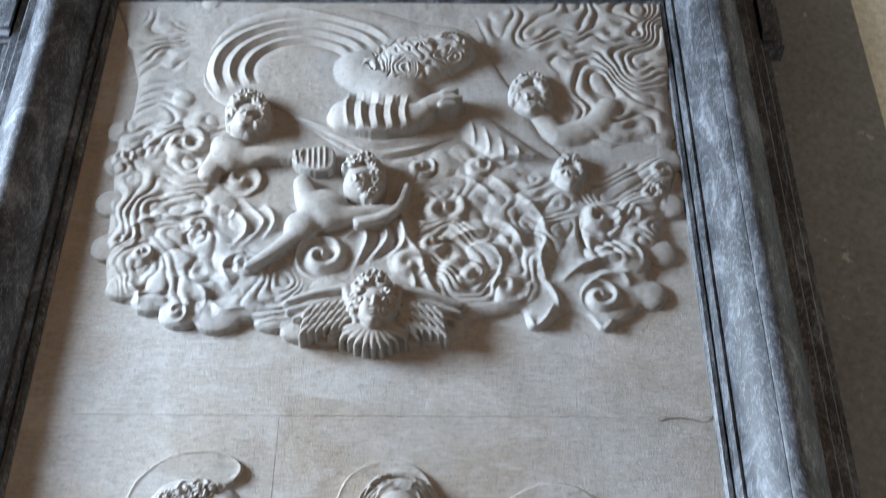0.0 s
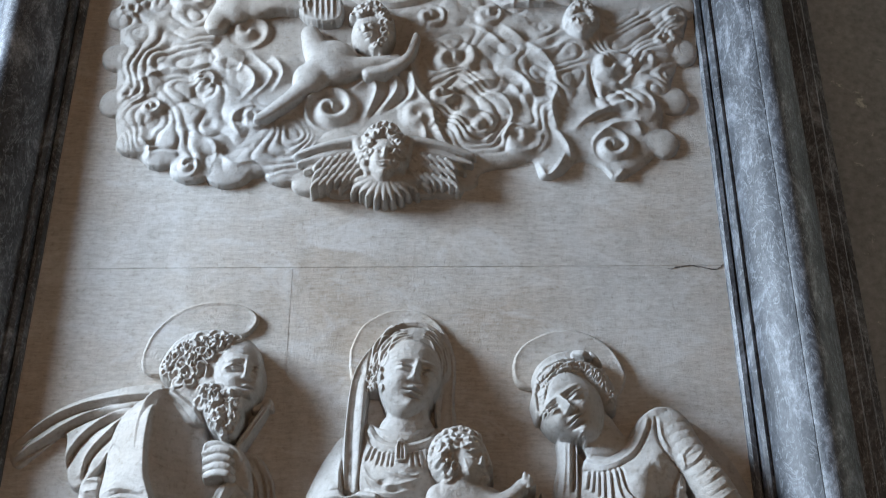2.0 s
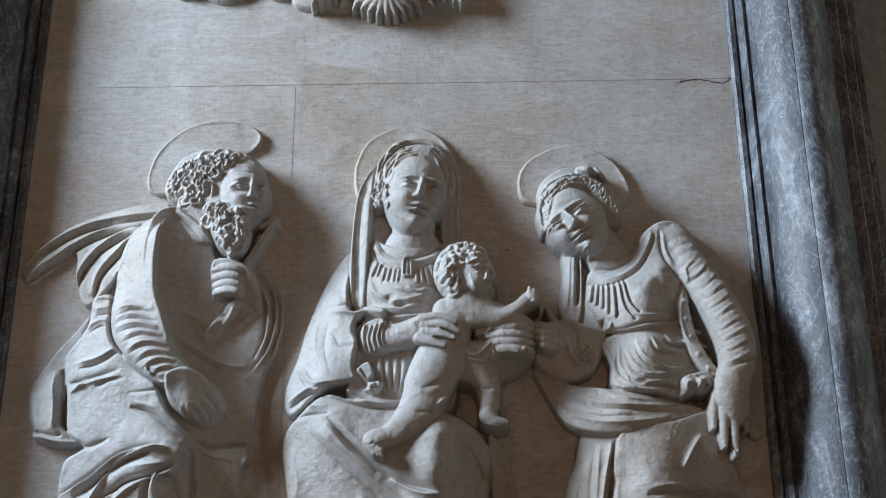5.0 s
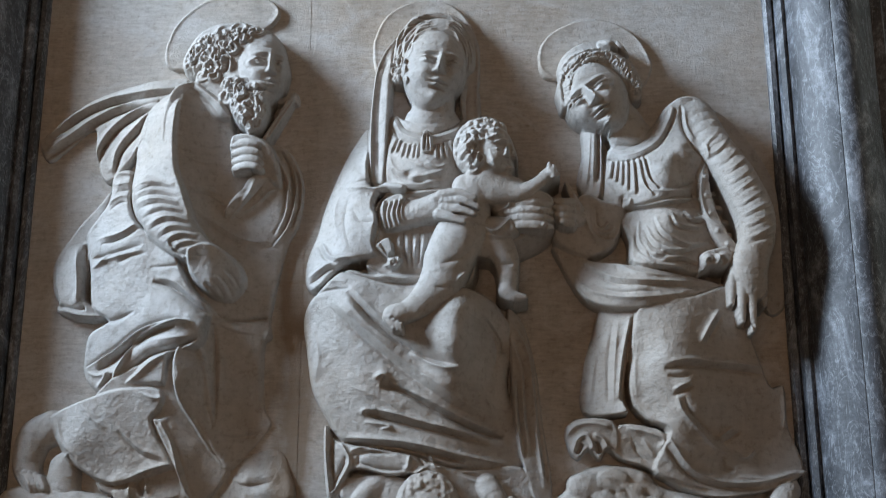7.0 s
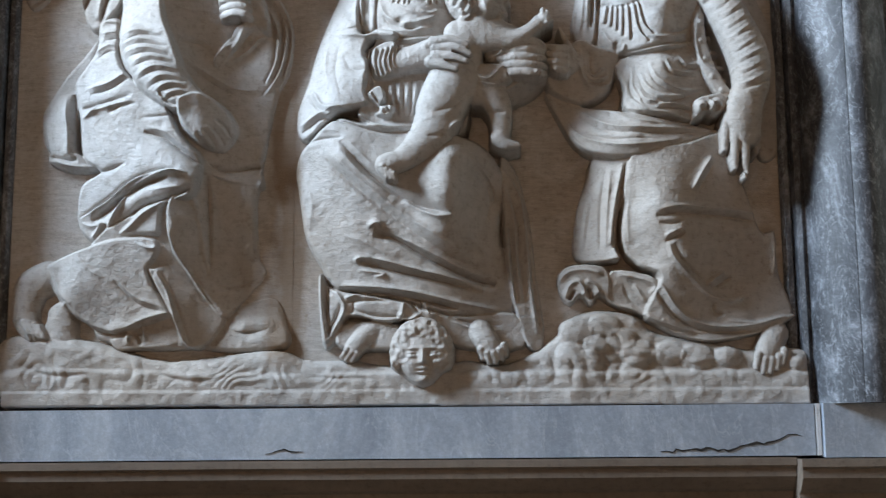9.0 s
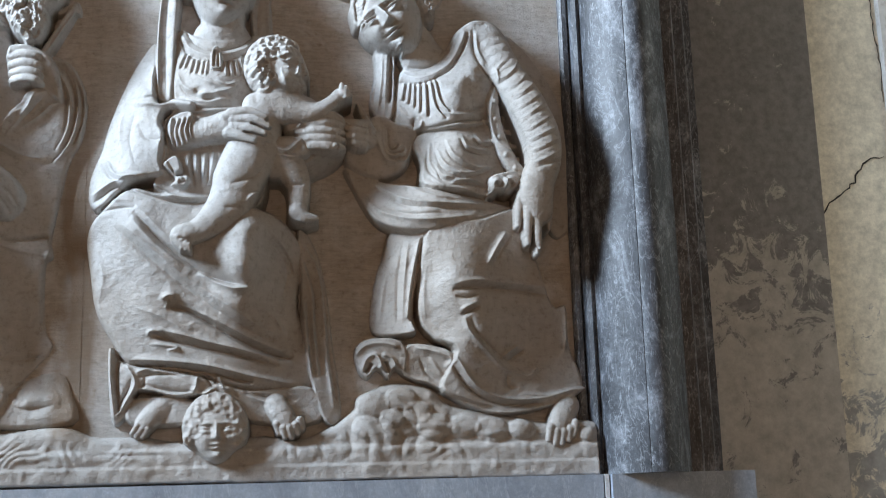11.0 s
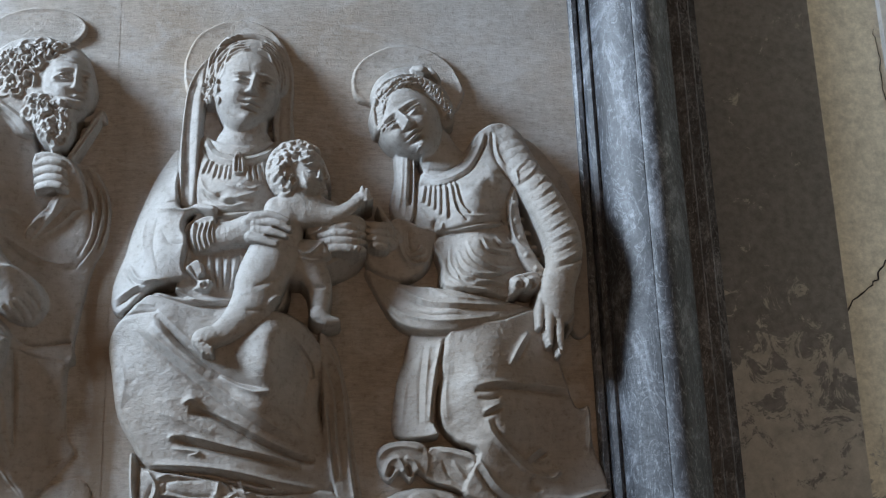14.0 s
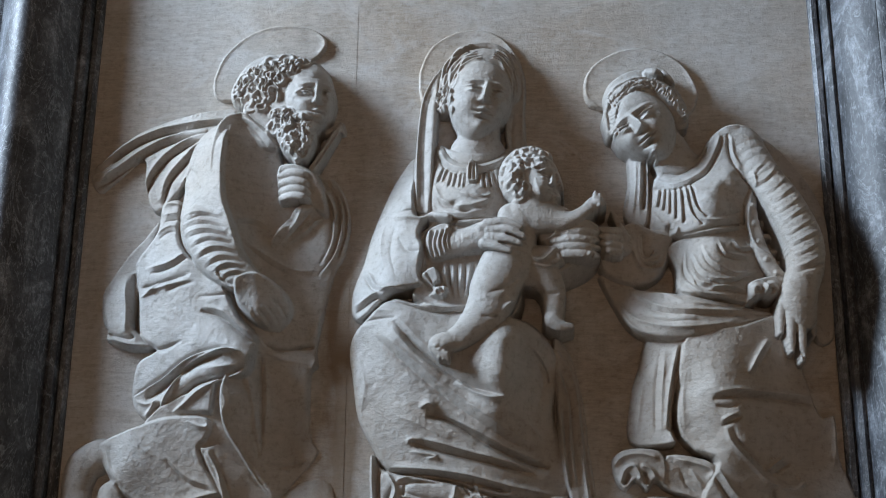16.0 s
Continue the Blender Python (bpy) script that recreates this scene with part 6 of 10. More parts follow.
r.volute(0.202, 2.803, 0.0220, 0.0090, 1, 0.8994518082561309, 5.045573346754479)
r.volute(0.222, 2.805, 0.0220, 0.0090, -1, 0.8574834737863152, 2.274674820363856)
r.volute(0.240, 2.796, 0.0220, 0.0090, 1, 0.91656118397371, 4.587342176869729)
r.skin([(.232, 2.828), (.273, 2.819), (.293, 2.784), (.298, 2.756), (.290, 2.740), (.289, 2.723), (.271, 2.702), (.239, 2.698), (.219, 2.741), (.219, 2.793)], [(.231, 2.785, .145), (.272, 2.779, .135), (.292, 2.748, .125), (.279, 2.707, .120), (.239, 2.723, .150), (.238, 2.693, .125)], 0.0134, 0.5)
r.dent(.257, 2.769, 0.0143, 0.0086, -20, -0.012)
r.dent(.257, 2.770, 0.0086, 0.0057, -20, 0.008)
r.fold([(.241, 2.775), (.259, 2.784), (.278, 2.784)], 0.0057, 0.008, 0.15)
r.fold([(.280, 2.778), (.290, 2.764), (.294, 2.752)], 0.0076, 0.01, 0.15)
r.dent(.292, 2.746, 0.0076, 0.0067, 0, 0.008)
r.fold([(.274, 2.720), (.286, 2.727), (.296, 2.747)], 0.0038, -0.01, 0.15)
r.fold([(.276, 2.726), (.289, 2.735)], 0.0048, 0.006, 0.3)
r.fold([(.276, 2.714), (.287, 2.718)], 0.0048, 0.006, 0.3)
r.dent(.243, 2.720, 0.0229, 0.0191, 0, 0.008)
r.dent(.274, 2.703, 0.0095, 0.0086, 0, 0.006)
r.fold([(.203, 2.751), (.197, 2.736), (.203, 2.721), (.211, 2.731)], 0.0048, 0.01, 0.1)
r.finish(1, 0.0008)
tagged(r.mesh("child_relief", MARBLE), "carved marble relief of a small child held across a lap", "relief figure")

r = Relief(0.28, 1.0, 1.76, 3.3, 0.0018)
r.skin([(.720, 2.920), (.821, 2.909), (.891, 2.836), (.943, 2.746), (.970, 2.641), (.969, 2.538), (.964, 2.464), (.957, 2.380), (.916, 2.364), (.890, 2.448), (.858, 2.712), (.783, 2.838)], [(.783, 2.870, .020), (.911, 2.764, .012), (.968, 2.624, .010), (.945, 2.422, .012), (.867, 2.668, .040)], 0.0095, 0.4)
r.skin([(.469, 2.857), (.517, 2.883), (.519, 2.807), (.511, 2.671), (.474, 2.663), (.453, 2.706), (.468, 2.790)], [(.475, 2.833, .035), (.468, 2.711, .030), (.506, 2.800, .050), (.500, 2.679, .045)], 0.0067, 0.5)
r.fold([(.509, 2.865), (.508, 2.782), (.502, 2.704)], 0.0067, -0.022, 0.1)
r.fold([(.488, 2.848), (.482, 2.760), (.472, 2.684)], 0.0086, 0.008, 0.3)
r.fold([(.475, 2.814), (.467, 2.745), (.461, 2.703)], 0.0057, -0.006, 0.3)
r.fold([(.500, 2.855), (.495, 2.775), (.489, 2.672)], 0.0067, 0.006, 0.3)
r.limb([(.568, 2.868, .0515, .078), (.587, 2.829, .0554, .075), (.607, 2.800, .0668, .070)], 0.5, 0.02)
r.fold([(.608, 2.944), (.645, 2.911), (.705, 2.924)], 0.0076, 0.006, 0.3)
r.skin([(.524, 2.777), (.553, 2.812), (.629, 2.833), (.675, 2.895), (.725, 2.928), (.783, 2.920), (.817, 2.871), (.797, 2.809), (.768, 2.739), (.764, 2.647), (.668, 2.622), (.579, 2.623), (.511, 2.650), (.515, 2.724)], [(.525, 2.740, .045), (.522, 2.661, .045), (.587, 2.741, .088), (.671, 2.801, .088), (.724, 2.888, .088), (.793, 2.879, .065), (.677, 2.692, .125), (.718, 2.765, .112), (.752, 2.723, .085), (.621, 2.649, .105), (.676, 2.616, .100), (.755, 2.650, .070), (.608, 2.809, .068), (.561, 2.630, .060)], 0.0115, 0.45)
r.fold([(.524, 2.792), (.581, 2.763), (.647, 2.794), (.684, 2.854), (.697, 2.894)], 0.0095, 0.007, 0.08)
r.fold([(.526, 2.765), (.584, 2.748), (.653, 2.781), (.691, 2.843), (.703, 2.884)], 0.0048, -0.01, 0.06)
r.fold([(.551, 2.797), (.599, 2.794), (.641, 2.824), (.667, 2.869)], 0.0048, -0.007, 0.1)
r.fold([(.716, 2.893), (.718, 2.830), (.738, 2.780), (.757, 2.755)], 0.0048, -0.01, 0.1)
r.fold([(.725, 2.893), (.728, 2.833), (.749, 2.789)], 0.0067, 0.006, 0.3)
r.fold([(.553, 2.759), (.545, 2.699)], 0.0048, 0.008, 0.12)
r.fold([(.559, 2.755), (.551, 2.696)], 0.0038, -0.01, 0.12)
r.fold([(.563, 2.756), (.559, 2.686)], 0.0048, 0.008, 0.12)
r.fold([(.569, 2.752), (.565, 2.683)], 0.0038, -0.01, 0.12)
r.fold([(.575, 2.754), (.572, 2.670)], 0.0048, 0.008, 0.12)
r.fold([(.581, 2.751), (.578, 2.666)], 0.0038, -0.01, 0.12)
r.fold([(.588, 2.754), (.590, 2.656)], 0.0048, 0.008, 0.12)
r.fold([(.594, 2.753), (.596, 2.653)], 0.0038, -0.01, 0.12)
r.fold([(.600, 2.758), (.610, 2.684), (.635, 2.647)], 0.0048, 0.008, 0.12)
r.fold([(.607, 2.756), (.616, 2.680), (.641, 2.645)], 0.0038, -0.01, 0.12)
r.fold([(.610, 2.762), (.622, 2.694), (.646, 2.662)], 0.0048, 0.008, 0.12)
r.fold([(.617, 2.761), (.628, 2.691), (.652, 2.660)], 0.0038, -0.01, 0.12)
r.fold([(.541, 2.761), (.532, 2.711)], 0.0048, 0.008, 0.12)
r.fold([(.547, 2.758), (.538, 2.708)], 0.0038, -0.01, 0.12)
r.dent(.702, 2.713, 0.0210, 0.0324, 20, -0.01)
r.dent(.728, 2.772, 0.0134, 0.0115, 0, -0.006)
r.fold([(.668, 2.665), (.702, 2.669), (.747, 2.690)], 0.0057, -0.008, 0.3)
r.fold([(.629, 2.660), (.676, 2.654), (.747, 2.674)], 0.0057, 0.006, 0.3)
r.fold([(.524, 2.704), (.546, 2.665), (.576, 2.651)], 0.0067, 0.005, 0.3)
r.dent(.681, 2.749, 0.0134, 0.0115, 0, 0.004)
r.dent(.654, 2.712, 0.0172, 0.0134, 0, 0.004)
r.fold([(.563, 2.632), (.561, 2.654), (.570, 2.656)], 0.0067, -0.016, 0.3)
r.fold([(.575, 2.629), (.581, 2.650)], 0.0057, 0.01, 0.3)
r.fold([(.566, 2.632), (.623, 2.622), (.693, 2.632), (.776, 2.662)], 0.0105, 0.008, 0.06)
r.fold([(.567, 2.631), (.621, 2.630), (.693, 2.643), (.762, 2.655)], 0.0048, -0.01, 0.06)
r.fold([(.571, 2.624), (.629, 2.623), (.697, 2.625), (.774, 2.647)], 0.0048, -0.01, 0.06)
r.skin([(.568, 2.620), (.768, 2.647), (.795, 2.525), (.811, 2.522), (.755, 2.451), (.675, 2.458), (.580, 2.478), (.574, 2.541)], [(.584, 2.596, .060), (.658, 2.581, .105), (.758, 2.588, .080), (.790, 2.534, .060), (.595, 2.523, .075), (.630, 2.491, .105), (.753, 2.482, .075)], 0.0095, 0.5)
r.fold([(.637, 2.601), (.655, 2.552), (.713, 2.524), (.773, 2.539)], 0.0067, 0.008, 0.3)
r.fold([(.633, 2.592), (.652, 2.543), (.709, 2.514), (.769, 2.530)], 0.0048, -0.009, 0.3)
r.fold([(.676, 2.607), (.694, 2.573), (.757, 2.570)], 0.0067, 0.008, 0.3)
r.fold([(.672, 2.596), (.690, 2.564), (.753, 2.560)], 0.0048, -0.009, 0.3)
r.fold([(.613, 2.581), (.633, 2.530), (.686, 2.499)], 0.0067, 0.008, 0.3)
r.fold([(.610, 2.572), (.629, 2.520), (.683, 2.490)], 0.0048, -0.009, 0.3)
r.fold([(.709, 2.610), (.733, 2.590), (.767, 2.595)], 0.0067, 0.008, 0.3)
r.fold([(.705, 2.599), (.728, 2.580), (.763, 2.586)], 0.0048, -0.009, 0.3)
r.fold([(.599, 2.593), (.596, 2.541), (.616, 2.499)], 0.0067, 0.008, 0.3)
r.fold([(.595, 2.584), (.592, 2.531), (.612, 2.490)], 0.0048, -0.009, 0.3)
r.fold([(.647, 2.510), (.687, 2.506), (.755, 2.532)], 0.0067, 0.009, 0.3)
r.fold([(.648, 2.501), (.688, 2.496), (.757, 2.524)], 0.0048, -0.01, 0.3)
r.fold([(.645, 2.483), (.694, 2.490), (.744, 2.481)], 0.0067, 0.009, 0.3)
r.fold([(.646, 2.474), (.695, 2.481), (.745, 2.472)], 0.0048, -0.01, 0.3)
r.fold([(.594, 2.507), (.630, 2.469), (.701, 2.465)], 0.0067, 0.009, 0.3)
r.fold([(.594, 2.496), (.633, 2.464), (.703, 2.458)], 0.0048, -0.01, 0.3)
r.fold([(.611, 2.531), (.623, 2.502), (.653, 2.491)], 0.0067, 0.009, 0.3)
r.fold([(.611, 2.520), (.624, 2.491), (.654, 2.481)], 0.0048, -0.01, 0.3)
r.skin([(.741, 2.497), (.769, 2.510), (.811, 2.513), (.823, 2.480), (.798, 2.460), (.767, 2.464), (.730, 2.440), (.735, 2.464)], [(.757, 2.483, .100), (.795, 2.482, .105), (.741, 2.450, .085)], 0.0076, 0.5)
r.volute(.763, 2.479, 0.0248, 0.016, 1, 1.0, 0.5)
r.volute(.791, 2.478, 0.0229, 0.014, -1, 0.9, 2.0)
r.fold([(.749, 2.461), (.747, 2.455)], 0.0057, 0.008, 0.3)
r.fold([(.816, 2.536), (.841, 2.544)], 0.0057, 0.008, 0.3)
r.skin([(.385, 2.583), (.414, 2.637), (.472, 2.672), (.516, 2.653), (.573, 2.635), (.562, 2.583), (.536, 2.530), (.469, 2.503), (.397, 2.537)], [(.397, 2.567, .050), (.455, 2.630, .065), (.519, 2.612, .065), (.556, 2.599, .050), (.502, 2.540, .050), (.436, 2.532, .050)], 0.0115, 0.4)
r.fold([(.471, 2.647), (.470, 2.596), (.492, 2.552), (.539, 2.553), (.556, 2.591)], 0.0067, 0.009, 0.3)
r.fold([(.479, 2.647), (.479, 2.596), (.498, 2.560), (.536, 2.561)], 0.0048, -0.009, 0.3)
r.fold([(.478, 2.642), (.479, 2.594), (.498, 2.564), (.532, 2.571), (.538, 2.589)], 0.0067, 0.009, 0.3)
r.fold([(.486, 2.641), (.488, 2.592), (.504, 2.570), (.529, 2.578)], 0.0048, -0.009, 0.3)
r.fold([(.485, 2.636), (.488, 2.591), (.503, 2.574), (.525, 2.588), (.519, 2.588)], 0.0067, 0.009, 0.3)
r.fold([(.493, 2.636), (.496, 2.588), (.509, 2.580), (.522, 2.595)], 0.0048, -0.009, 0.3)
r.limb([(.466, 2.628, .0324, .070), (.437, 2.615, .0363, .085), (.412, 2.609, .0344, .090)], 0.7, 0.01)
r.limb([(.432, 2.636, .0124, .095), (.410, 2.636, .0105, .105), (.386, 2.641, .0076, .100)], 0.8, 0.002)
r.limb([(.432, 2.617, .0124, .095), (.410, 2.617, .0105, .105), (.388, 2.623, .0076, .100)], 0.8, 0.002)
r.limb([(.431, 2.598, .0124, .095), (.409, 2.599, .0105, .105), (.392, 2.604, .0076, .100)], 0.8, 0.002)
r.limb([(.431, 2.581, .0124, .095), (.409, 2.582, .0105, .105), (.403, 2.587, .0076, .100)], 0.8, 0.002)
r.limb([(.449, 2.622, .0124, .088), (.433, 2.660, .0095, .090), (.421, 2.690, .0067, .085)], 0.8, 0.003)
r.limb([(.759, 2.867, .0496, .095), (.798, 2.778, .0458, .120), (.844, 2.687, .0477, .146), (.877, 2.595, .0477, .158), (.879, 2.533, .0439, .158), (.870, 2.495, .0410, .150)], 0.9, 0.015)
r.fold([(.764, 2.776), (.784, 2.794), (.807, 2.815)], 0.0057, 0.0022, 0.4)
r.fold([(.767, 2.766), (.786, 2.784), (.809, 2.805)], 0.0043, -0.003, 0.4)
r.fold([(.775, 2.747), (.807, 2.769), (.850, 2.831)], 0.0057, 0.0035, 0.4)
r.fold([(.777, 2.738), (.808, 2.758), (.851, 2.820)], 0.0043, -0.003, 0.4)
r.fold([(.794, 2.718), (.826, 2.740), (.880, 2.804)], 0.0057, 0.0022, 0.4)
r.fold([(.793, 2.708), (.824, 2.729), (.878, 2.792)], 0.0043, -0.003, 0.4)
r.fold([(.801, 2.695), (.841, 2.716), (.901, 2.782)], 0.0057, 0.0035, 0.4)
r.fold([(.803, 2.684), (.841, 2.704), (.902, 2.769)], 0.0043, -0.003, 0.4)
r.fold([(.812, 2.663), (.855, 2.689), (.916, 2.745)], 0.0057, 0.0022, 0.4)
r.fold([(.813, 2.656), (.855, 2.679), (.916, 2.736)], 0.0043, -0.003, 0.4)
r.fold([(.823, 2.637), (.862, 2.662), (.927, 2.714)], 0.0057, 0.0035, 0.4)
r.fold([(.826, 2.627), (.864, 2.652), (.930, 2.704)], 0.0043, -0.003, 0.4)
r.fold([(.834, 2.606), (.868, 2.626), (.943, 2.674)], 0.0057, 0.0022, 0.4)
r.fold([(.835, 2.596), (.868, 2.616), (.944, 2.664)], 0.0043, -0.003, 0.4)
r.fold([(.839, 2.581), (.875, 2.596), (.950, 2.640)], 0.0057, 0.0035, 0.4)
r.fold([(.839, 2.571), (.874, 2.585), (.949, 2.628)], 0.0043, -0.003, 0.4)
r.fold([(.840, 2.553), (.874, 2.563), (.949, 2.607)], 0.0057, 0.0022, 0.4)
r.fold([(.841, 2.544), (.875, 2.554), (.951, 2.598)], 0.0043, -0.003, 0.4)
r.fold([(.842, 2.523), (.875, 2.530), (.944, 2.572)], 0.0057, 0.0035, 0.4)
r.fold([(.842, 2.514), (.876, 2.521), (.944, 2.563)], 0.0043, -0.003, 0.4)
r.fold([(.774, 2.740), (.772, 2.757), (.769, 2.782)], 0.0067, 0.01, 0.3)
r.fold([(.839, 2.508), (.866, 2.512), (.937, 2.541)], 0.0048, -0.01, 0.08)
r.limb([(.868, 2.502, .0420, .150), (.858, 2.454, .0439, .142), (.863, 2.410, .0363, .128)], 0.75, 0.01)
r.limb([(.828, 2.470, .0153, .115), (.816, 2.421, .0115, .115), (.812, 2.374, .0076, .105)], 0.8, 0.003)
r.limb([(.836, 2.419, .0134, .122), (.834, 2.372, .0115, .120), (.835, 2.328, .0076, .108)], 0.8, 0.003)
r.limb([(.859, 2.407, .0134, .122), (.858, 2.352, .0115, .118), (.859, 2.305, .0076, .105)], 0.8, 0.003)
r.limb([(.887, 2.414, .0124, .110), (.890, 2.388, .0105, .100), (.891, 2.370, .0076, .090)], 0.8, 0.003)
r.skin([(.386, 2.543), (.476, 2.502), (.580, 2.480), (.659, 2.461), (.804, 2.437), (.801, 2.425), (.720, 2.391), (.591, 2.359), (.512, 2.368), (.457, 2.398), (.412, 2.475)], [(.401, 2.532, .030), (.443, 2.444, .040), (.511, 2.410, .075), (.586, 2.401, .108), (.571, 2.361, .090), (.706, 2.404, .090), (.794, 2.432, .050), (.552, 2.458, .080)], 0.0086, 0.5)
r.fold([(.460, 2.494), (.536, 2.444), (.628, 2.430), (.786, 2.435)], 0.0076, 0.01, 0.3)
r.fold([(.468, 2.478), (.535, 2.429), (.627, 2.418), (.750, 2.421)], 0.0057, -0.008, 0.3)
r.fold([(.428, 2.471), (.480, 2.414), (.586, 2.387), (.715, 2.404)], 0.0086, 0.008, 0.3)
r.fold([(.481, 2.431), (.541, 2.406), (.634, 2.402)], 0.0057, -0.007, 0.3)
r.fold([(.519, 2.498), (.590, 2.454), (.685, 2.442)], 0.0067, 0.006, 0.3)
r.fold([(.394, 2.532), (.426, 2.442), (.494, 2.375), (.573, 2.360), (.686, 2.381), (.799, 2.429)], 0.0067, 0.008, 0.05)
r.fold([(.397, 2.503), (.420, 2.429), (.493, 2.375), (.579, 2.361), (.699, 2.383), (.799, 2.422)], 0.0067, -0.014, 0.05)
r.skin([(.503, 2.378), (.588, 2.369), (.574, 2.299), (.555, 2.218), (.547, 2.146), (.551, 2.110), (.450, 2.119), (.452, 2.219), (.475, 2.300)], [(.482, 2.300, .018), (.509, 2.293, .050), (.550, 2.289, .068), (.534, 2.147, .062), (.456, 2.155, .018), (.496, 2.150, .045)], 0.0076, 0.45)
r.skin([(.584, 2.367), (.723, 2.399), (.807, 2.429), (.829, 2.402), (.857, 2.336), (.902, 2.188), (.940, 2.183), (.943, 2.087), (.973, 1.975), (.883, 1.945), (.759, 1.926), (.668, 1.945), (.608, 1.980), (.645, 2.065), (.598, 2.095), (.560, 2.143), (.559, 2.232)], [(.578, 2.248, .070), (.615, 2.322, .098), (.643, 2.238, .120), (.700, 2.328, .105), (.826, 2.330, .055), (.753, 2.221, .080), (.866, 2.196, .045), (.935, 2.174, .028), (.598, 2.115, .066), (.666, 2.079, .095), (.727, 2.036, .075), (.810, 2.055, .045), (.937, 2.088, .024), (.757, 1.947, .048), (.956, 1.979, .024), (.853, 1.978, .040), (.698, 2.162, .110)], 0.0095, 0.45)
r.fold([(.577, 2.351), (.556, 2.256), (.544, 2.186), (.542, 2.139)], 0.0057, -0.019, 0.06)
r.fold([(.568, 2.350), (.545, 2.249), (.532, 2.147)], 0.0057, 0.008, 0.1)
r.fold([(.486, 2.273), (.474, 2.201), (.466, 2.137)], 0.0076, 0.006, 0.3)
r.fold([(.529, 2.355), (.513, 2.244), (.508, 2.133)], 0.0086, -0.005, 0.3)
r.fold([(.541, 2.353), (.527, 2.243), (.520, 2.132)], 0.0076, 0.005, 0.3)
r.fold([(.639, 2.210), (.702, 2.218), (.802, 2.218), (.893, 2.207)], 0.0095, -0.016, 0.15)
r.fold([(.639, 2.223), (.711, 2.234), (.811, 2.232), (.900, 2.225)], 0.0105, 0.01, 0.2)
r.fold([(.730, 2.274), (.758, 2.323), (.786, 2.364)], 0.0095, 0.016, 0.2)
r.fold([(.743, 2.271), (.771, 2.316), (.797, 2.357)], 0.0076, -0.008, 0.3)
r.fold([(.646, 2.195), (.676, 2.191), (.709, 2.202)], 0.0067, -0.01, 0.3)
r.fold([(.657, 2.159), (.676, 2.169), (.704, 2.182)], 0.0076, 0.01, 0.3)
r.fold([(.659, 2.148), (.683, 2.160), (.707, 2.170)], 0.0057, -0.012, 0.3)
r.fold([(.668, 2.149), (.679, 2.109), (.728, 2.058), (.776, 2.019), (.852, 2.018)], 0.0095, 0.01, 0.3)
r.fold([(.683, 2.147), (.697, 2.109), (.744, 2.066), (.800, 2.023)], 0.0076, -0.009, 0.3)
r.fold([(.761, 2.046), (.784, 2.065), (.807, 2.080)], 0.0086, 0.011, 0.3)
r.fold([(.773, 2.039), (.802, 2.057), (.823, 2.070)], 0.0057, -0.011, 0.3)
r.fold([(.791, 2.011), (.831, 2.007), (.856, 2.028)], 0.0067, 0.01, 0.3)
r.fold([(.847, 2.328), (.883, 2.275), (.902, 2.208), (.916, 2.192)], 0.0057, -0.016, 0.08)
r.fold([(.850, 2.320), (.892, 2.276), (.908, 2.219)], 0.0076, 0.01, 0.1)
r.fold([(.915, 2.317), (.916, 2.260), (.906, 2.215)], 0.0067, 0.012, 0.3)
r.fold([(.935, 2.178), (.935, 2.119), (.927, 2.064)], 0.0086, 0.006, 0.3)
r.fold([(.775, 2.014), (.778, 1.985), (.805, 1.978)], 0.0076, -0.01, 0.3)
r.fold([(.584, 2.286), (.573, 2.209), (.577, 2.146)], 0.0115, 0.005, 0.3)
r.skin([(.535, 2.089), (.646, 2.065), (.702, 1.980), (.806, 1.947), (.966, 1.980), (.962, 1.962), (.882, 1.930), (.758, 1.911), (.668, 1.938), (.593, 1.984), (.539, 2.002), (.515, 2.027)], [(.547, 2.055, .050), (.630, 2.049, .062), (.614, 1.994, .045), (.696, 1.955, .050), (.803, 1.929, .040), (.954, 1.971, .030)], 0.0076, 0.5)
r.fold([(.549, 2.078), (.600, 2.065), (.636, 2.048), (.624, 2.023)], 0.0086, 0.012, 0.15)
r.fold([(.546, 2.105), (.601, 2.093), (.644, 2.052)], 0.0067, 0.009, 0.3)
r.fold([(.645, 2.053), (.695, 1.983), (.765, 1.951), (.867, 1.951), (.963, 1.979)], 0.0076, 0.01, 0.1)
r.fold([(.636, 2.036), (.684, 1.972), (.757, 1.938), (.866, 1.939)], 0.0076, -0.014, 0.12)
r.fold([(.539, 2.004), (.592, 1.987), (.667, 1.941), (.757, 1.916), (.883, 1.932), (.962, 1.965)], 0.0067, 0.007, 0.08)
r.fold([(.562, 2.055), (.577, 2.017), (.607, 1.994)], 0.0067, -0.006, 0.3)
r.fold([(.585, 2.054), (.604, 2.024), (.615, 2.009)], 0.0067, 0.006, 0.3)
r.fold([(.805, 1.962), (.882, 1.959), (.954, 1.975)], 0.0057, 0.006, 0.3)
r.skin([(.405, 2.079), (.430, 2.102), (.475, 2.106), (.521, 2.096), (.534, 2.058), (.525, 2.016), (.502, 2.027), (.485, 2.003), (.459, 2.028), (.435, 2.006), (.413, 2.028)], [(.416, 2.058, .030), (.463, 2.087, .050), (.512, 2.048, .050), (.438, 2.022, .040), (.484, 2.010, .040)], 0.0076, 0.4)
r.fold([(.406, 2.060), (.428, 2.084), (.467, 2.090), (.515, 2.078)], 0.0067, 0.008, 0.1)
r.fold([(.420, 2.018), (.433, 2.053), (.455, 2.062), (.468, 2.039), (.461, 2.024)], 0.0057, 0.01, 0.12)
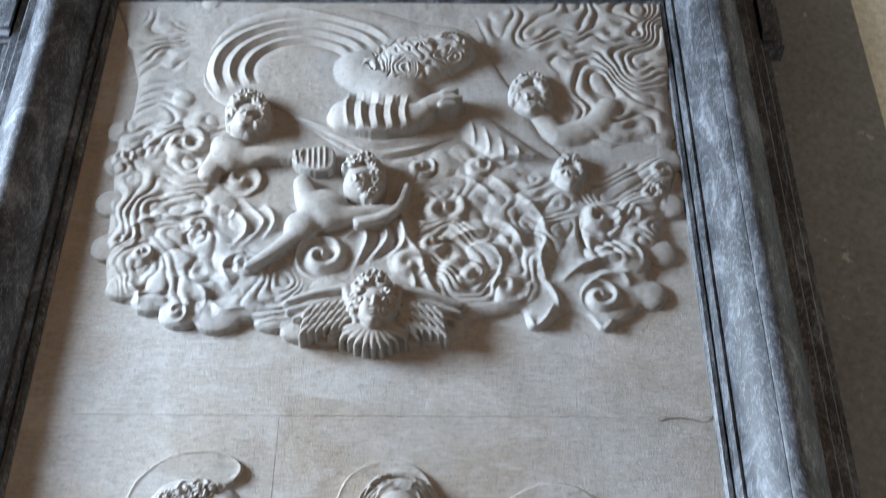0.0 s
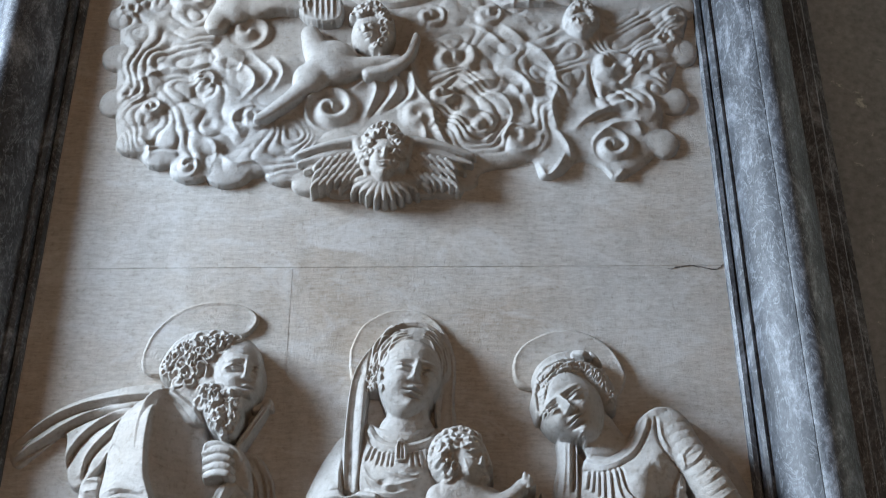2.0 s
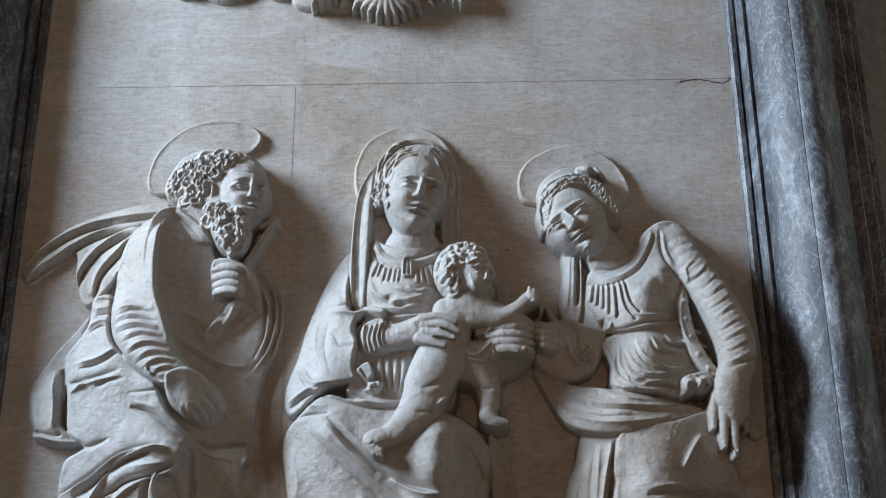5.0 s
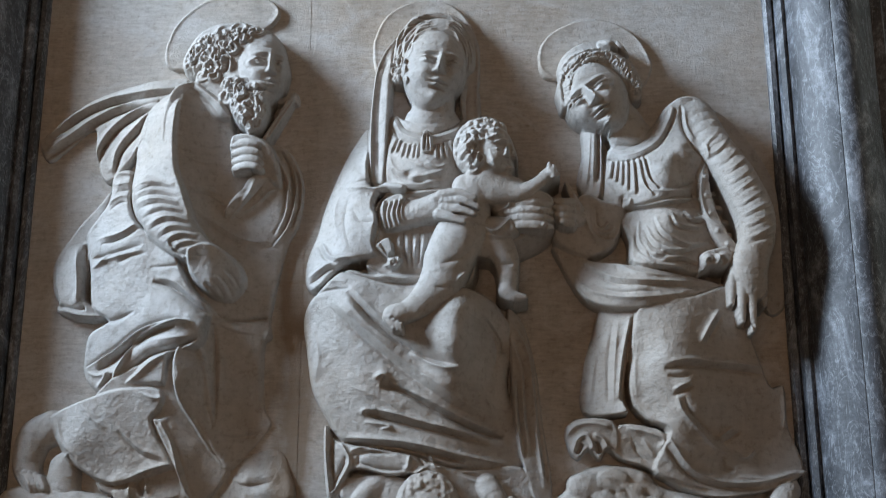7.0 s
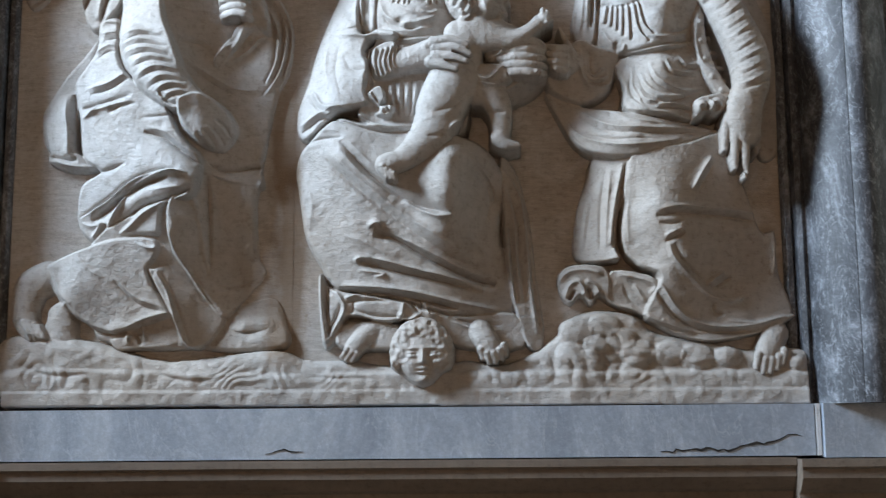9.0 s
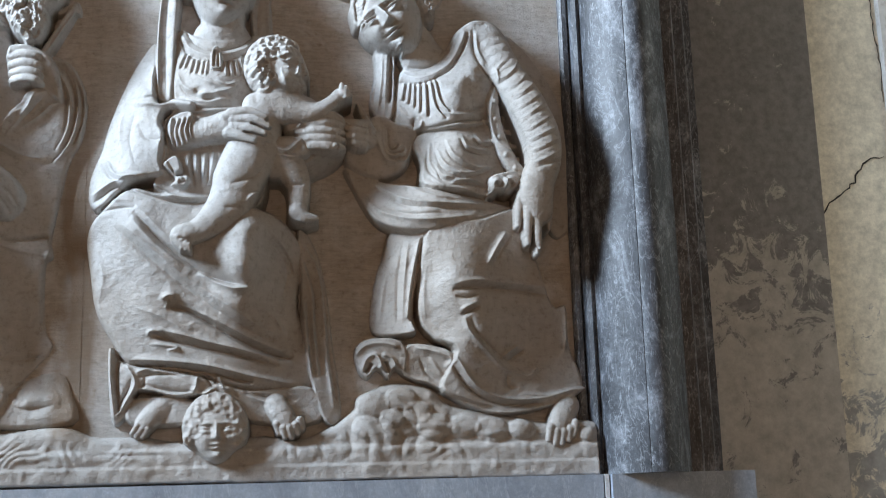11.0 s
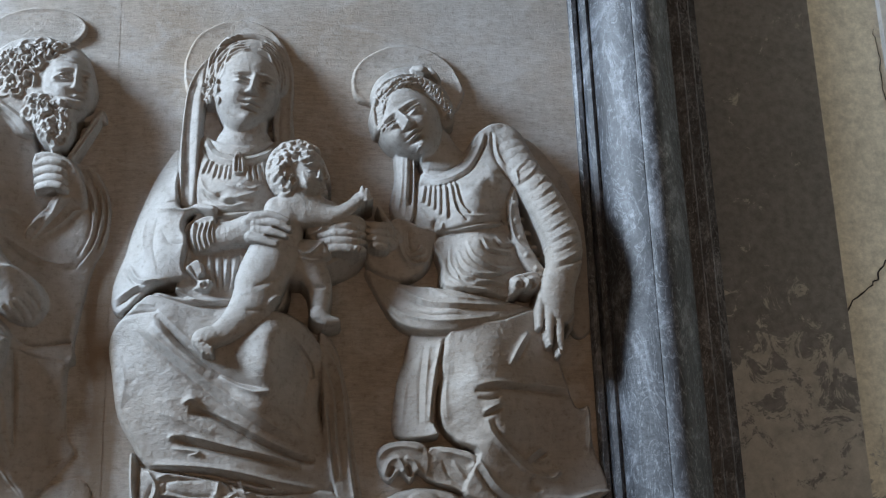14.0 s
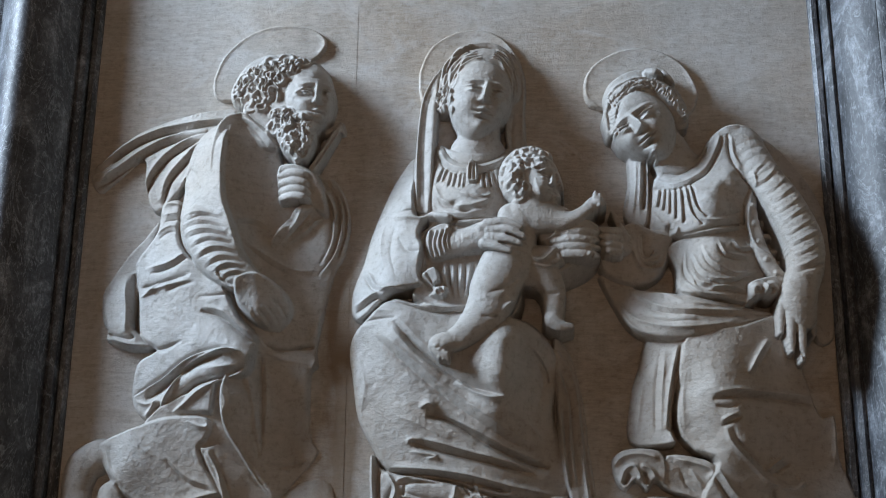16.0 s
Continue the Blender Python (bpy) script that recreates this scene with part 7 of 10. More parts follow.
r.fold([(.432, 2.018), (.445, 2.043)], 0.0057, -0.02, 0.15)
r.fold([(.471, 2.063), (.494, 2.052), (.504, 2.029)], 0.0067, 0.01, 0.12)
r.fold([(.479, 2.046), (.486, 2.018)], 0.0057, -0.018, 0.15)
r.limb([(0.928, 1.932, 0.034, 0.040), (0.909, 1.897, 0.031, 0.054), (0.895, 1.870, 0.025, 0.054)], 0.738, 0.010)
r.limb([(0.880, 1.879, 0.010, 0.057), (0.874, 1.850, 0.009, 0.054)], 0.82, 0.003)
r.limb([(0.895, 1.868, 0.010, 0.057), (0.889, 1.839, 0.009, 0.054)], 0.82, 0.003)
r.limb([(0.911, 1.868, 0.010, 0.057), (0.905, 1.839, 0.009, 0.054)], 0.82, 0.003)
r.limb([(0.928, 1.876, 0.010, 0.057), (0.922, 1.847, 0.009, 0.054)], 0.82, 0.003)
r.limb([(0.942, 1.889, 0.010, 0.057), (0.936, 1.860, 0.009, 0.054)], 0.82, 0.003)
r.skin([(.408, 3.025), (.434, 3.067), (.497, 3.096), (.564, 3.082), (.615, 3.028), (.631, 2.970), (.609, 2.930), (.594, 2.891), (.563, 2.868), (.533, 2.877), (.490, 2.890), (.460, 2.900), (.431, 2.933), (.415, 2.979)], [(.416, 2.996, .048), (.447, 2.974, .075), (.473, 3.021, .082), (.534, 3.050, .065), (.599, 3.010, .040), (.625, 2.976, .022), (.503, 2.964, .085), (.515, 2.915, .085), (.470, 2.906, .075), (.566, 2.923, .075), (.597, 2.910, .040), (.552, 2.859, .075), (.443, 2.924, .055), (.547, 2.984, .080), (.510, 2.872, .080)], 0.0115, 0.5)
r.face(0.506, 2.923, 0.164, 0.212, 33, -0.3, 0.126, 0.066, 1.3)
r.limb([(.528, 3.036, .0172, .090), (.481, 3.025, .0210, .100), (.443, 2.995, .0210, .095), (.423, 2.955, .0191, .085), (.427, 2.912, .0153, .080)], 0.8, 0.004)
r.limb([(.537, 3.037, .0172, .088), (.573, 3.012, .0229, .085), (.601, 2.975, .0229, .070), (.608, 2.938, .0172, .055)], 0.8, 0.004)
r.swirl([(.536, 3.072), (.484, 3.066), (.433, 3.043), (.409, 3.011), (.413, 2.924), (.432, 2.891), (.444, 2.913), (.443, 2.956), (.475, 2.998), (.532, 3.021)], 0.0124, 0.01, None, 1, 81)
r.swirl([(.540, 3.073), (.580, 3.068), (.621, 3.040), (.635, 2.988), (.612, 2.924), (.592, 2.933), (.586, 2.970), (.561, 3.002), (.532, 3.021)], 0.0124, 0.01, None, 1, 83)
r.fold([(.530, 3.023), (.492, 3.018), (.455, 2.990), (.440, 2.946), (.430, 2.910)], 0.0048, -0.007, 0.06)
r.fold([(.533, 3.033), (.486, 3.029), (.455, 2.996), (.430, 2.960), (.425, 2.912)], 0.0048, -0.007, 0.06)
r.fold([(.533, 3.062), (.488, 3.040), (.451, 3.006), (.420, 2.971), (.423, 2.910)], 0.0048, -0.007, 0.06)
r.fold([(.416, 3.012), (.441, 3.038), (.488, 3.057), (.540, 3.065), (.574, 3.053)], 0.0057, 0.007, 0.1)
r.limb([(.521, 3.075, .0086, .085), (.541, 3.068, .0115, .095), (.557, 3.062, .0076, .085)], 0.8, 0.002)
r.dent(.578, 3.055, 0.0086, 0.0076, 0, -0.02)
r.limb([(.565, 3.080, .0067, .070), (.578, 3.061, .0086, .070), (.590, 3.051, .0057, .055)], 0.8, 0.002)
r.volute(.433, 2.897, 0.0124, 0.011, -1, 1.0, 0.0)
r.volute(.528, 2.829, 0.0124, 0.011, 1, 1.0, 1.7)
r.volute(.530, 2.829, 0.0124, 0.011, -1, 1.0, 3.4)
r.volute(.527, 2.812, 0.0124, 0.011, 1, 1.0, 5.1)
r.volute(.613, 2.943, 0.0124, 0.011, -1, 1.0, 6.8)
r.volute(.618, 2.961, 0.0124, 0.011, 1, 1.0, 8.5)
r.finish(1, 0.0009)
tagged(r.mesh("young_woman_relief", MARBLE), "carved marble relief of a young woman beside a spiked wheel", "relief figure")

r = Relief(-1.0, 1.0, 1.755, 2.06, 0.003)
r.poly([(-.283, 1.878), (-.186, 1.877), (-.103, 1.876), (0.007, 1.861), (0.186, 1.873), (0.282, 1.865), (0.393, 1.926), (0.435, 1.974), (0.505, 1.994), (0.587, 1.979), (0.640, 1.937), (0.762, 1.915), (0.870, 1.893), (0.999, 1.892), (1.003, 1.797), (-.282, 1.795)], 0.017, 0.040, 0.025, 0, 0, 0.000, False)
r.poly([(-.960, 1.863), (-.681, 1.864), (-.266, 1.849), (0.145, 1.852), (0.553, 1.848), (1.004, 1.843), (1.001, 1.791), (-.957, 1.798)], 0.034, 0.050, 0.017, 0, 0, 0.000, False)
r.poly([(-.951, 1.808), (1.000, 1.800), (0.998, 1.759), (-.949, 1.770)], 0.050, 0.054, 0.006, 0, 0, 0.000, True)
r.blob(0.446, 1.943, 0.042, 0.032, 0.000, 0.051, 0.016, 0.020)
r.blob(0.514, 1.955, 0.039, 0.029, 0.000, 0.051, 0.016, 0.020)
r.blob(0.492, 1.908, 0.031, 0.023, 0.000, 0.051, 0.016, 0.020)
r.blob(0.554, 1.921, 0.036, 0.027, 0.000, 0.051, 0.016, 0.020)
r.blob(0.593, 1.887, 0.042, 0.032, 0.000, 0.051, 0.016, 0.020)
r.blob(0.667, 1.886, 0.039, 0.029, 0.000, 0.051, 0.016, 0.020)
r.blob(0.734, 1.878, 0.042, 0.032, 0.000, 0.051, 0.016, 0.020)
r.blob(0.808, 1.878, 0.034, 0.025, 0.000, 0.051, 0.016, 0.020)
r.blob(0.431, 1.888, 0.036, 0.027, 0.000, 0.051, 0.016, 0.020)
r.blob(0.471, 1.868, 0.036, 0.027, 0.000, 0.051, 0.016, 0.020)
r.blob(0.969, 1.862, 0.025, 0.019, 0.000, 0.051, 0.016, 0.020)
r.poly([(-.968, 1.926), (-.885, 1.950), (-.730, 1.929), (-.547, 1.880), (-.297, 1.905), (-.186, 1.870), (0.007, 1.861), (0.007, 1.806), (-.962, 1.808)], 0.020, 0.044, 0.035, 0, 0, 0.000, False)
r.swirl([(-.975, 1.921), (-.683, 1.908), (-.293, 1.876), (0.006, 1.862), (0.283, 1.866), (0.419, 1.923), (0.691, 1.914), (1.009, 1.879), (1.005, 1.798), (0.010, 1.799), (-.951, 1.808)], 0.0560, 0.0045, None, 1, 61, 0.8)
r.fold([(0.419, 1.923), (0.498, 1.867), (0.579, 1.867)], 0.0084, -0.0060, 0.3)
r.fold([(0.475, 1.978), (0.541, 1.935), (0.553, 1.894)], 0.0084, -0.0060, 0.3)
r.fold([(0.623, 1.914), (0.687, 1.866), (0.769, 1.852)], 0.0084, -0.0060, 0.3)
r.fold([(-.929, 1.882), (-.828, 1.847), (-.704, 1.852)], 0.0084, -0.0060, 0.3)
r.fold([(-.610, 1.866), (-.496, 1.830), (-.373, 1.842)], 0.0084, -0.0060, 0.3)
r.fold([(-.237, 1.841), (-.127, 1.833), (-.018, 1.835)], 0.0084, -0.0060, 0.3)
r.finish(1, 0.0022)
tagged(r.mesh("rocky_base_relief", MARBLE), "carved marble rocky ground with a plain ledge", "relief base")

r = Relief(-0.97, 0.97, 3.6, 5.04, 0.0034)
r.poly([(-.827, 4.000), (-.839, 4.188), (-.856, 4.350), (-.828, 4.645), (-.949, 5.617), (1.004, 5.585), (0.953, 4.623), (0.947, 4.330), (0.905, 4.125), (0.846, 3.951), (0.804, 3.765), (0.722, 3.682), (0.672, 3.663), (0.633, 3.707), (0.568, 3.727), (0.516, 3.678), (0.458, 3.668), (0.435, 3.728), (0.368, 3.709), (0.285, 3.690), (0.268, 3.641), (0.186, 3.616), (0.104, 3.609), (0.006, 3.590), (-.093, 3.618), (-.191, 3.619), (-.276, 3.659), (-.345, 3.691), (-.409, 3.668), (-.493, 3.681), (-.576, 3.677), (-.630, 3.722), (-.708, 3.738), (-.788, 3.800), (-.817, 3.904)], 0.002, 0.023, 0.048, 0, 0, 0.000, False)
r.blob(-0.742, 3.798, 0.057, 0.042, 0.000, 0.034, 0.017, 0.015)
r.blob(-0.660, 3.747, 0.053, 0.039, 0.000, 0.034, 0.017, 0.015)
r.blob(-0.565, 3.706, 0.064, 0.047, 0.000, 0.034, 0.017, 0.015)
r.blob(-0.456, 3.695, 0.071, 0.052, 0.000, 0.034, 0.017, 0.015)
r.blob(-0.376, 3.724, 0.060, 0.044, 0.000, 0.034, 0.017, 0.015)
r.blob(-0.291, 3.694, 0.060, 0.044, 0.000, 0.034, 0.017, 0.015)
r.blob(-0.215, 3.654, 0.053, 0.039, 0.000, 0.034, 0.017, 0.015)
r.blob(-0.124, 3.637, 0.046, 0.034, 0.000, 0.034, 0.017, 0.015)
r.blob(-0.042, 3.617, 0.046, 0.034, 0.000, 0.034, 0.017, 0.015)
r.blob(0.024, 3.597, 0.039, 0.029, 0.000, 0.034, 0.017, 0.015)
r.blob(0.105, 3.616, 0.043, 0.031, 0.000, 0.034, 0.017, 0.015)
r.blob(0.186, 3.631, 0.046, 0.034, 0.000, 0.034, 0.017, 0.015)
r.blob(-0.746, 3.901, 0.060, 0.044, 0.000, 0.034, 0.017, 0.015)
r.blob(-0.635, 3.817, 0.060, 0.044, 0.000, 0.034, 0.017, 0.015)
r.blob(-0.532, 3.796, 0.064, 0.047, 0.000, 0.034, 0.017, 0.015)
r.blob(-0.433, 3.815, 0.060, 0.044, 0.000, 0.034, 0.017, 0.015)
r.blob(-0.331, 3.794, 0.064, 0.047, 0.000, 0.034, 0.017, 0.015)
r.blob(-0.230, 3.773, 0.064, 0.047, 0.000, 0.034, 0.017, 0.015)
r.blob(-0.131, 3.792, 0.060, 0.044, 0.000, 0.034, 0.017, 0.015)
r.blob(-0.742, 4.006, 0.064, 0.052, 0.000, 0.035, 0.017, 0.012)
r.blob(-0.636, 3.984, 0.058, 0.045, 0.000, 0.035, 0.017, 0.012)
r.blob(-0.554, 4.026, 0.048, 0.045, 0.000, 0.035, 0.017, 0.012)
r.blob(-0.731, 4.205, 0.081, 0.056, 0.000, 0.035, 0.017, 0.012)
r.blob(-0.605, 4.181, 0.074, 0.059, 0.000, 0.035, 0.017, 0.012)
r.blob(-0.493, 4.113, 0.055, 0.045, 0.000, 0.035, 0.017, 0.012)
r.blob(-0.756, 4.116, 0.074, 0.042, 0.000, 0.035, 0.017, 0.012)
r.blob(-0.401, 4.046, 0.055, 0.045, 0.000, 0.035, 0.017, 0.012)
r.blob(-0.315, 4.067, 0.061, 0.052, 0.000, 0.035, 0.017, 0.012)
r.blob(-0.497, 3.961, 0.058, 0.045, 0.000, 0.035, 0.017, 0.012)
r.blob(-0.593, 3.899, 0.058, 0.038, 0.000, 0.035, 0.017, 0.012)
r.blob(-0.697, 3.921, 0.042, 0.038, 0.000, 0.035, 0.017, 0.012)
r.blob(-0.442, 3.918, 0.048, 0.042, 0.000, 0.035, 0.017, 0.012)
r.blob(0.098, 4.265, 0.071, 0.045, 0.000, 0.035, 0.017, 0.010)
r.blob(0.205, 4.287, 0.048, 0.059, 0.000, 0.035, 0.017, 0.010)
r.blob(0.259, 4.309, 0.042, 0.059, 0.000, 0.035, 0.017, 0.010)
r.blob(0.329, 4.262, 0.055, 0.056, 0.000, 0.035, 0.017, 0.010)
r.blob(0.399, 4.216, 0.052, 0.059, 0.000, 0.035, 0.017, 0.010)
r.blob(0.486, 4.192, 0.055, 0.052, 0.000, 0.035, 0.017, 0.010)
r.blob(0.572, 4.169, 0.061, 0.052, 0.000, 0.035, 0.017, 0.010)
r.blob(0.663, 4.213, 0.074, 0.052, 0.000, 0.035, 0.017, 0.010)
r.blob(0.768, 4.212, 0.064, 0.059, 0.000, 0.035, 0.017, 0.010)
r.blob(0.813, 4.121, 0.061, 0.059, 0.000, 0.035, 0.017, 0.010)
r.blob(0.878, 4.256, 0.058, 0.059, 0.000, 0.035, 0.017, 0.010)
r.blob(0.170, 4.128, 0.071, 0.059, 0.000, 0.035, 0.017, 0.010)
r.blob(0.274, 4.105, 0.064, 0.059, 0.000, 0.035, 0.017, 0.010)
r.blob(0.378, 4.082, 0.055, 0.059, 0.000, 0.035, 0.017, 0.010)
r.blob(0.426, 3.995, 0.052, 0.063, 0.000, 0.035, 0.017, 0.010)
r.blob(0.290, 4.018, 0.074, 0.045, 0.000, 0.035, 0.017, 0.010)
r.blob(0.340, 3.932, 0.064, 0.049, 0.000, 0.035, 0.017, 0.010)
r.blob(0.254, 3.849, 0.071, 0.063, 0.000, 0.035, 0.017, 0.010)
r.blob(0.170, 3.965, 0.055, 0.035, 0.000, 0.035, 0.017, 0.010)
r.blob(0.474, 3.909, 0.035, 0.052, 0.000, 0.035, 0.017, 0.010)
r.blob(0.529, 3.994, 0.045, 0.077, 0.000, 0.035, 0.017, 0.010)
r.blob(0.420, 3.807, 0.071, 0.070, 0.000, 0.035, 0.017, 0.010)
r.blob(0.102, 3.892, 0.064, 0.059, 0.000, 0.035, 0.017, 0.010)
r.blob(0.804, 4.012, 0.061, 0.059, 0.000, 0.035, 0.017, 0.010)
r.blob(0.761, 3.907, 0.058, 0.052, 0.000, 0.035, 0.017, 0.010)
r.blob(0.531, 4.819, 0.041, 0.040, 19.075, 0.027, 0.015, 0.012)
r.blob(-0.061, 5.183, 0.058, 0.042, -16.314, 0.030, 0.015, 0.012)
r.blob(-0.274, 5.197, 0.037, 0.058, -24.927, 0.033, 0.015, 0.012)
r.blob(-0.840, 5.150, 0.052, 0.054, 6.213, 0.027, 0.015, 0.012)
r.blob(-0.844, 4.839, 0.051, 0.058, 24.200, 0.029, 0.015, 0.012)
r.blob(0.693, 4.443, 0.032, 0.046, -8.084, 0.033, 0.015, 0.012)
r.blob(0.615, 4.791, 0.055, 0.047, -33.078, 0.027, 0.015, 0.012)
r.blob(-0.670, 5.094, 0.060, 0.050, 5.287, 0.032, 0.015, 0.012)
r.blob(0.790, 4.454, 0.056, 0.037, -37.159, 0.029, 0.015, 0.012)
r.blob(-0.790, 5.160, 0.043, 0.041, -11.832, 0.032, 0.015, 0.012)
r.blob(0.882, 5.221, 0.057, 0.043, -9.327, 0.027, 0.015, 0.012)
r.blob(-0.198, 5.340, 0.057, 0.038, 27.998, 0.030, 0.015, 0.012)
r.blob(0.618, 5.314, 0.049, 0.045, 24.112, 0.033, 0.015, 0.012)
r.blob(-0.785, 5.161, 0.045, 0.052, -11.201, 0.029, 0.015, 0.012)
r.blob(0.778, 4.419, 0.044, 0.056, -33.381, 0.029, 0.015, 0.012)
r.blob(0.729, 4.407, 0.055, 0.053, 16.124, 0.032, 0.015, 0.012)
r.blob(0.515, 4.405, 0.043, 0.037, -22.281, 0.028, 0.015, 0.012)
r.blob(-0.746, 4.902, 0.056, 0.041, -20.631, 0.027, 0.015, 0.012)
r.blob(-0.663, 4.562, 0.037, 0.040, 24.823, 0.032, 0.015, 0.012)
r.blob(-0.692, 4.423, 0.049, 0.042, 12.753, 0.032, 0.015, 0.012)
r.blob(0.961, 5.219, 0.049, 0.046, -20.651, 0.031, 0.015, 0.012)
r.blob(-0.787, 4.809, 0.043, 0.056, -6.508, 0.030, 0.015, 0.012)
r.blob(0.858, 4.561, 0.047, 0.040, 19.886, 0.031, 0.015, 0.012)
r.blob(0.495, 4.387, 0.039, 0.045, -14.508, 0.030, 0.015, 0.012)
r.blob(-0.623, 5.043, 0.036, 0.043, 8.107, 0.031, 0.015, 0.012)
r.blob(0.939, 4.768, 0.048, 0.050, 9.265, 0.032, 0.015, 0.012)
r.blob(-0.435, 5.283, 0.042, 0.036, -35.171, 0.028, 0.015, 0.012)
r.blob(0.283, 5.176, 0.058, 0.052, 11.491, 0.030, 0.015, 0.012)
r.blob(0.067, 5.169, 0.051, 0.058, -25.482, 0.032, 0.015, 0.012)
r.blob(-0.592, 4.453, 0.059, 0.053, -28.570, 0.032, 0.015, 0.012)
r.blob(0.631, 5.141, 0.037, 0.045, 27.641, 0.027, 0.015, 0.012)
r.blob(-0.842, 4.284, 0.045, 0.049, 0.000, 0.024, 0.016, 0.012)
r.blob(-0.838, 4.125, 0.048, 0.052, 0.000, 0.024, 0.016, 0.012)
r.blob(-0.823, 3.951, 0.048, 0.052, 0.000, 0.024, 0.016, 0.012)
r.blob(-0.848, 4.426, 0.048, 0.052, 0.000, 0.024, 0.016, 0.012)
r.blob(0.929, 4.311, 0.045, 0.049, 0.000, 0.024, 0.016, 0.012)
r.blob(0.911, 4.129, 0.048, 0.052, 0.000, 0.024, 0.016, 0.012)
r.blob(0.868, 3.945, 0.048, 0.052, 0.000, 0.024, 0.016, 0.012)
r.blob(0.823, 3.790, 0.048, 0.052, 0.000, 0.024, 0.016, 0.012)
r.blob(0.913, 4.430, 0.048, 0.052, 0.000, 0.024, 0.016, 0.012)
r.volute(-.162, 3.914, 0.0837, 0.0260, 1, 1.5, 0)
r.volute(-.433, 4.212, 0.0708, 0.0180, -1, 1.1, 0)
r.volute(-.635, 4.365, 0.0773, 0.0180, 1, 1.2, 0)
r.volute(0.672, 3.772, 0.0612, 0.0220, 1, 1.3, 0)
r.volute(0.689, 4.062, 0.0708, 0.0200, -1, 1.1, 0)
r.volute(0.204, 4.098, 0.0773, 0.0150, 1, 1.2, 0)
r.volute(-.706, 3.920, 0.0354, 0.0120, 1, 1.2, 0)
r.volute(-.573, 3.706, 0.0354, 0.0120, -1, 1.1, 0)
r.volute(-.390, 3.885, 0.0483, 0.0160, 1, 1.1, 0)
r.volute(0.134, 4.267, 0.0483, 0.0120, 1, 1.1, 0)
r.volute(0.254, 3.839, 0.0741, 0.0140, -1, 0.9, 0)
r.volute(0.321, 3.851, 0.0644, 0.0140, 1, 0.9, 0)
r.volute(-.827, 4.308, 0.0419, 0.0100, 1, 1.1, 0)
r.volute(-.555, 4.026, 0.0386, 0.0100, -1, 1.1, 0)
r.volute(-.774, 3.978, 0.0483, 0.0110, 1, 1, 0)
r.volute(0.312, 4.275, 0.0483, 0.0100, 1, 1, 0)
r.volute(0.854, 4.176, 0.0419, 0.0100, 1, 1.2, 0)
r.volute(0.896, 4.257, 0.0419, 0.0100, -1, 1, 0)
r.volute(0.776, 4.084, 0.0483, 0.0100, -1, 1.1, 0)
r.volute(0.170, 3.965, 0.0419, 0.0120, 1, 1, 0)
r.volute(0.403, 3.807, 0.0644, 0.0120, 1, 0.8, 0)
r.volute(0.102, 3.882, 0.0547, 0.0120, -1, 0.9, 0)
r.swirl([(-.797, 3.819), (-.752, 3.758), (-.627, 3.717), (-.422, 3.669), (-.290, 3.659), (-.195, 3.737), (-.236, 3.877), (-.452, 4.013), (-.506, 4.236), (-.649, 4.420), (-.861, 4.427), (-.830, 4.073)], 0.0580, 0.0150, None, 1, 3, 0.8)
r.swirl([(0.097, 4.322), (0.385, 4.342), (0.560, 4.247), (0.904, 4.335), (0.899, 4.060), (0.760, 3.887), (0.541, 3.876), (0.468, 3.735), (0.302, 3.736), (0.136, 3.797), (0.117, 4.092)], 0.0580, 0.0150, None, 1, 8, 0.8)
r.swirl([(-.853, 4.368), (-.868, 4.864), (-.831, 5.011), (-.673, 4.870), (-.658, 4.598), (-.470, 4.424), (-.676, 4.318)], 0.0692, 0.0160, None, 1, 12, 0.8)
r.swirl([(0.308, 4.877), (0.389, 5.015), (0.994, 5.044), (0.950, 4.439), (0.777, 4.360), (0.596, 4.383), (0.621, 4.507), (0.538, 4.741), (0.364, 4.740)], 0.0692, 0.0170, None, 1, 15, 0.8)
r.fold([(-.105, 3.977), (-.055, 4.019), (-.028, 3.976), (-.067, 3.861)], 0.0161, 0.0200, 0.3)
r.fold([(-.054, 4.011), (0.014, 4.040), (0.032, 3.976), (-.025, 3.891)], 0.0161, 0.0200, 0.3)
r.fold([(-.003, 4.045), (0.066, 4.040), (0.084, 3.964), (0.034, 3.912)], 0.0161, 0.0200, 0.3)
r.fold([(-.072, 4.027), (-.011, 4.024), (0.003, 3.975), (-.047, 3.876)], 0.0080, -0.0160, 0.3)
r.fold([(-.029, 4.038), (0.040, 4.034), (0.060, 3.967), (0.003, 3.901)], 0.0080, -0.0160, 0.3)
r.fold([(0.090, 4.218), (0.055, 4.150), (0.074, 4.072), (0.093, 3.989), (0.136, 3.929), (0.187, 3.916)], 0.0161, 0.0220, 0.3)
r.fold([(0.136, 3.908), (0.153, 3.847), (0.186, 3.775)], 0.0145, 0.0200, 0.3)
r.fold([(0.111, 3.857), (0.123, 3.808), (0.103, 3.757)], 0.0129, 0.0160, 0.3)
r.fold([(-.355, 3.889), (-.291, 3.936), (-.222, 3.946), (-.172, 3.969)], 0.0209, 0.0200, 0.3)
r.fold([(0.555, 3.824), (0.626, 3.885), (0.712, 3.919), (0.796, 3.909)], 0.0193, 0.0240, 0.3)
r.fold([(0.620, 3.790), (0.674, 3.844), (0.742, 3.853), (0.763, 3.812)], 0.0161, 0.0200, 0.3)
r.fold([(0.645, 3.922), (0.733, 3.965), (0.799, 3.942), (0.812, 3.884)], 0.0161, 0.0200, 0.3)
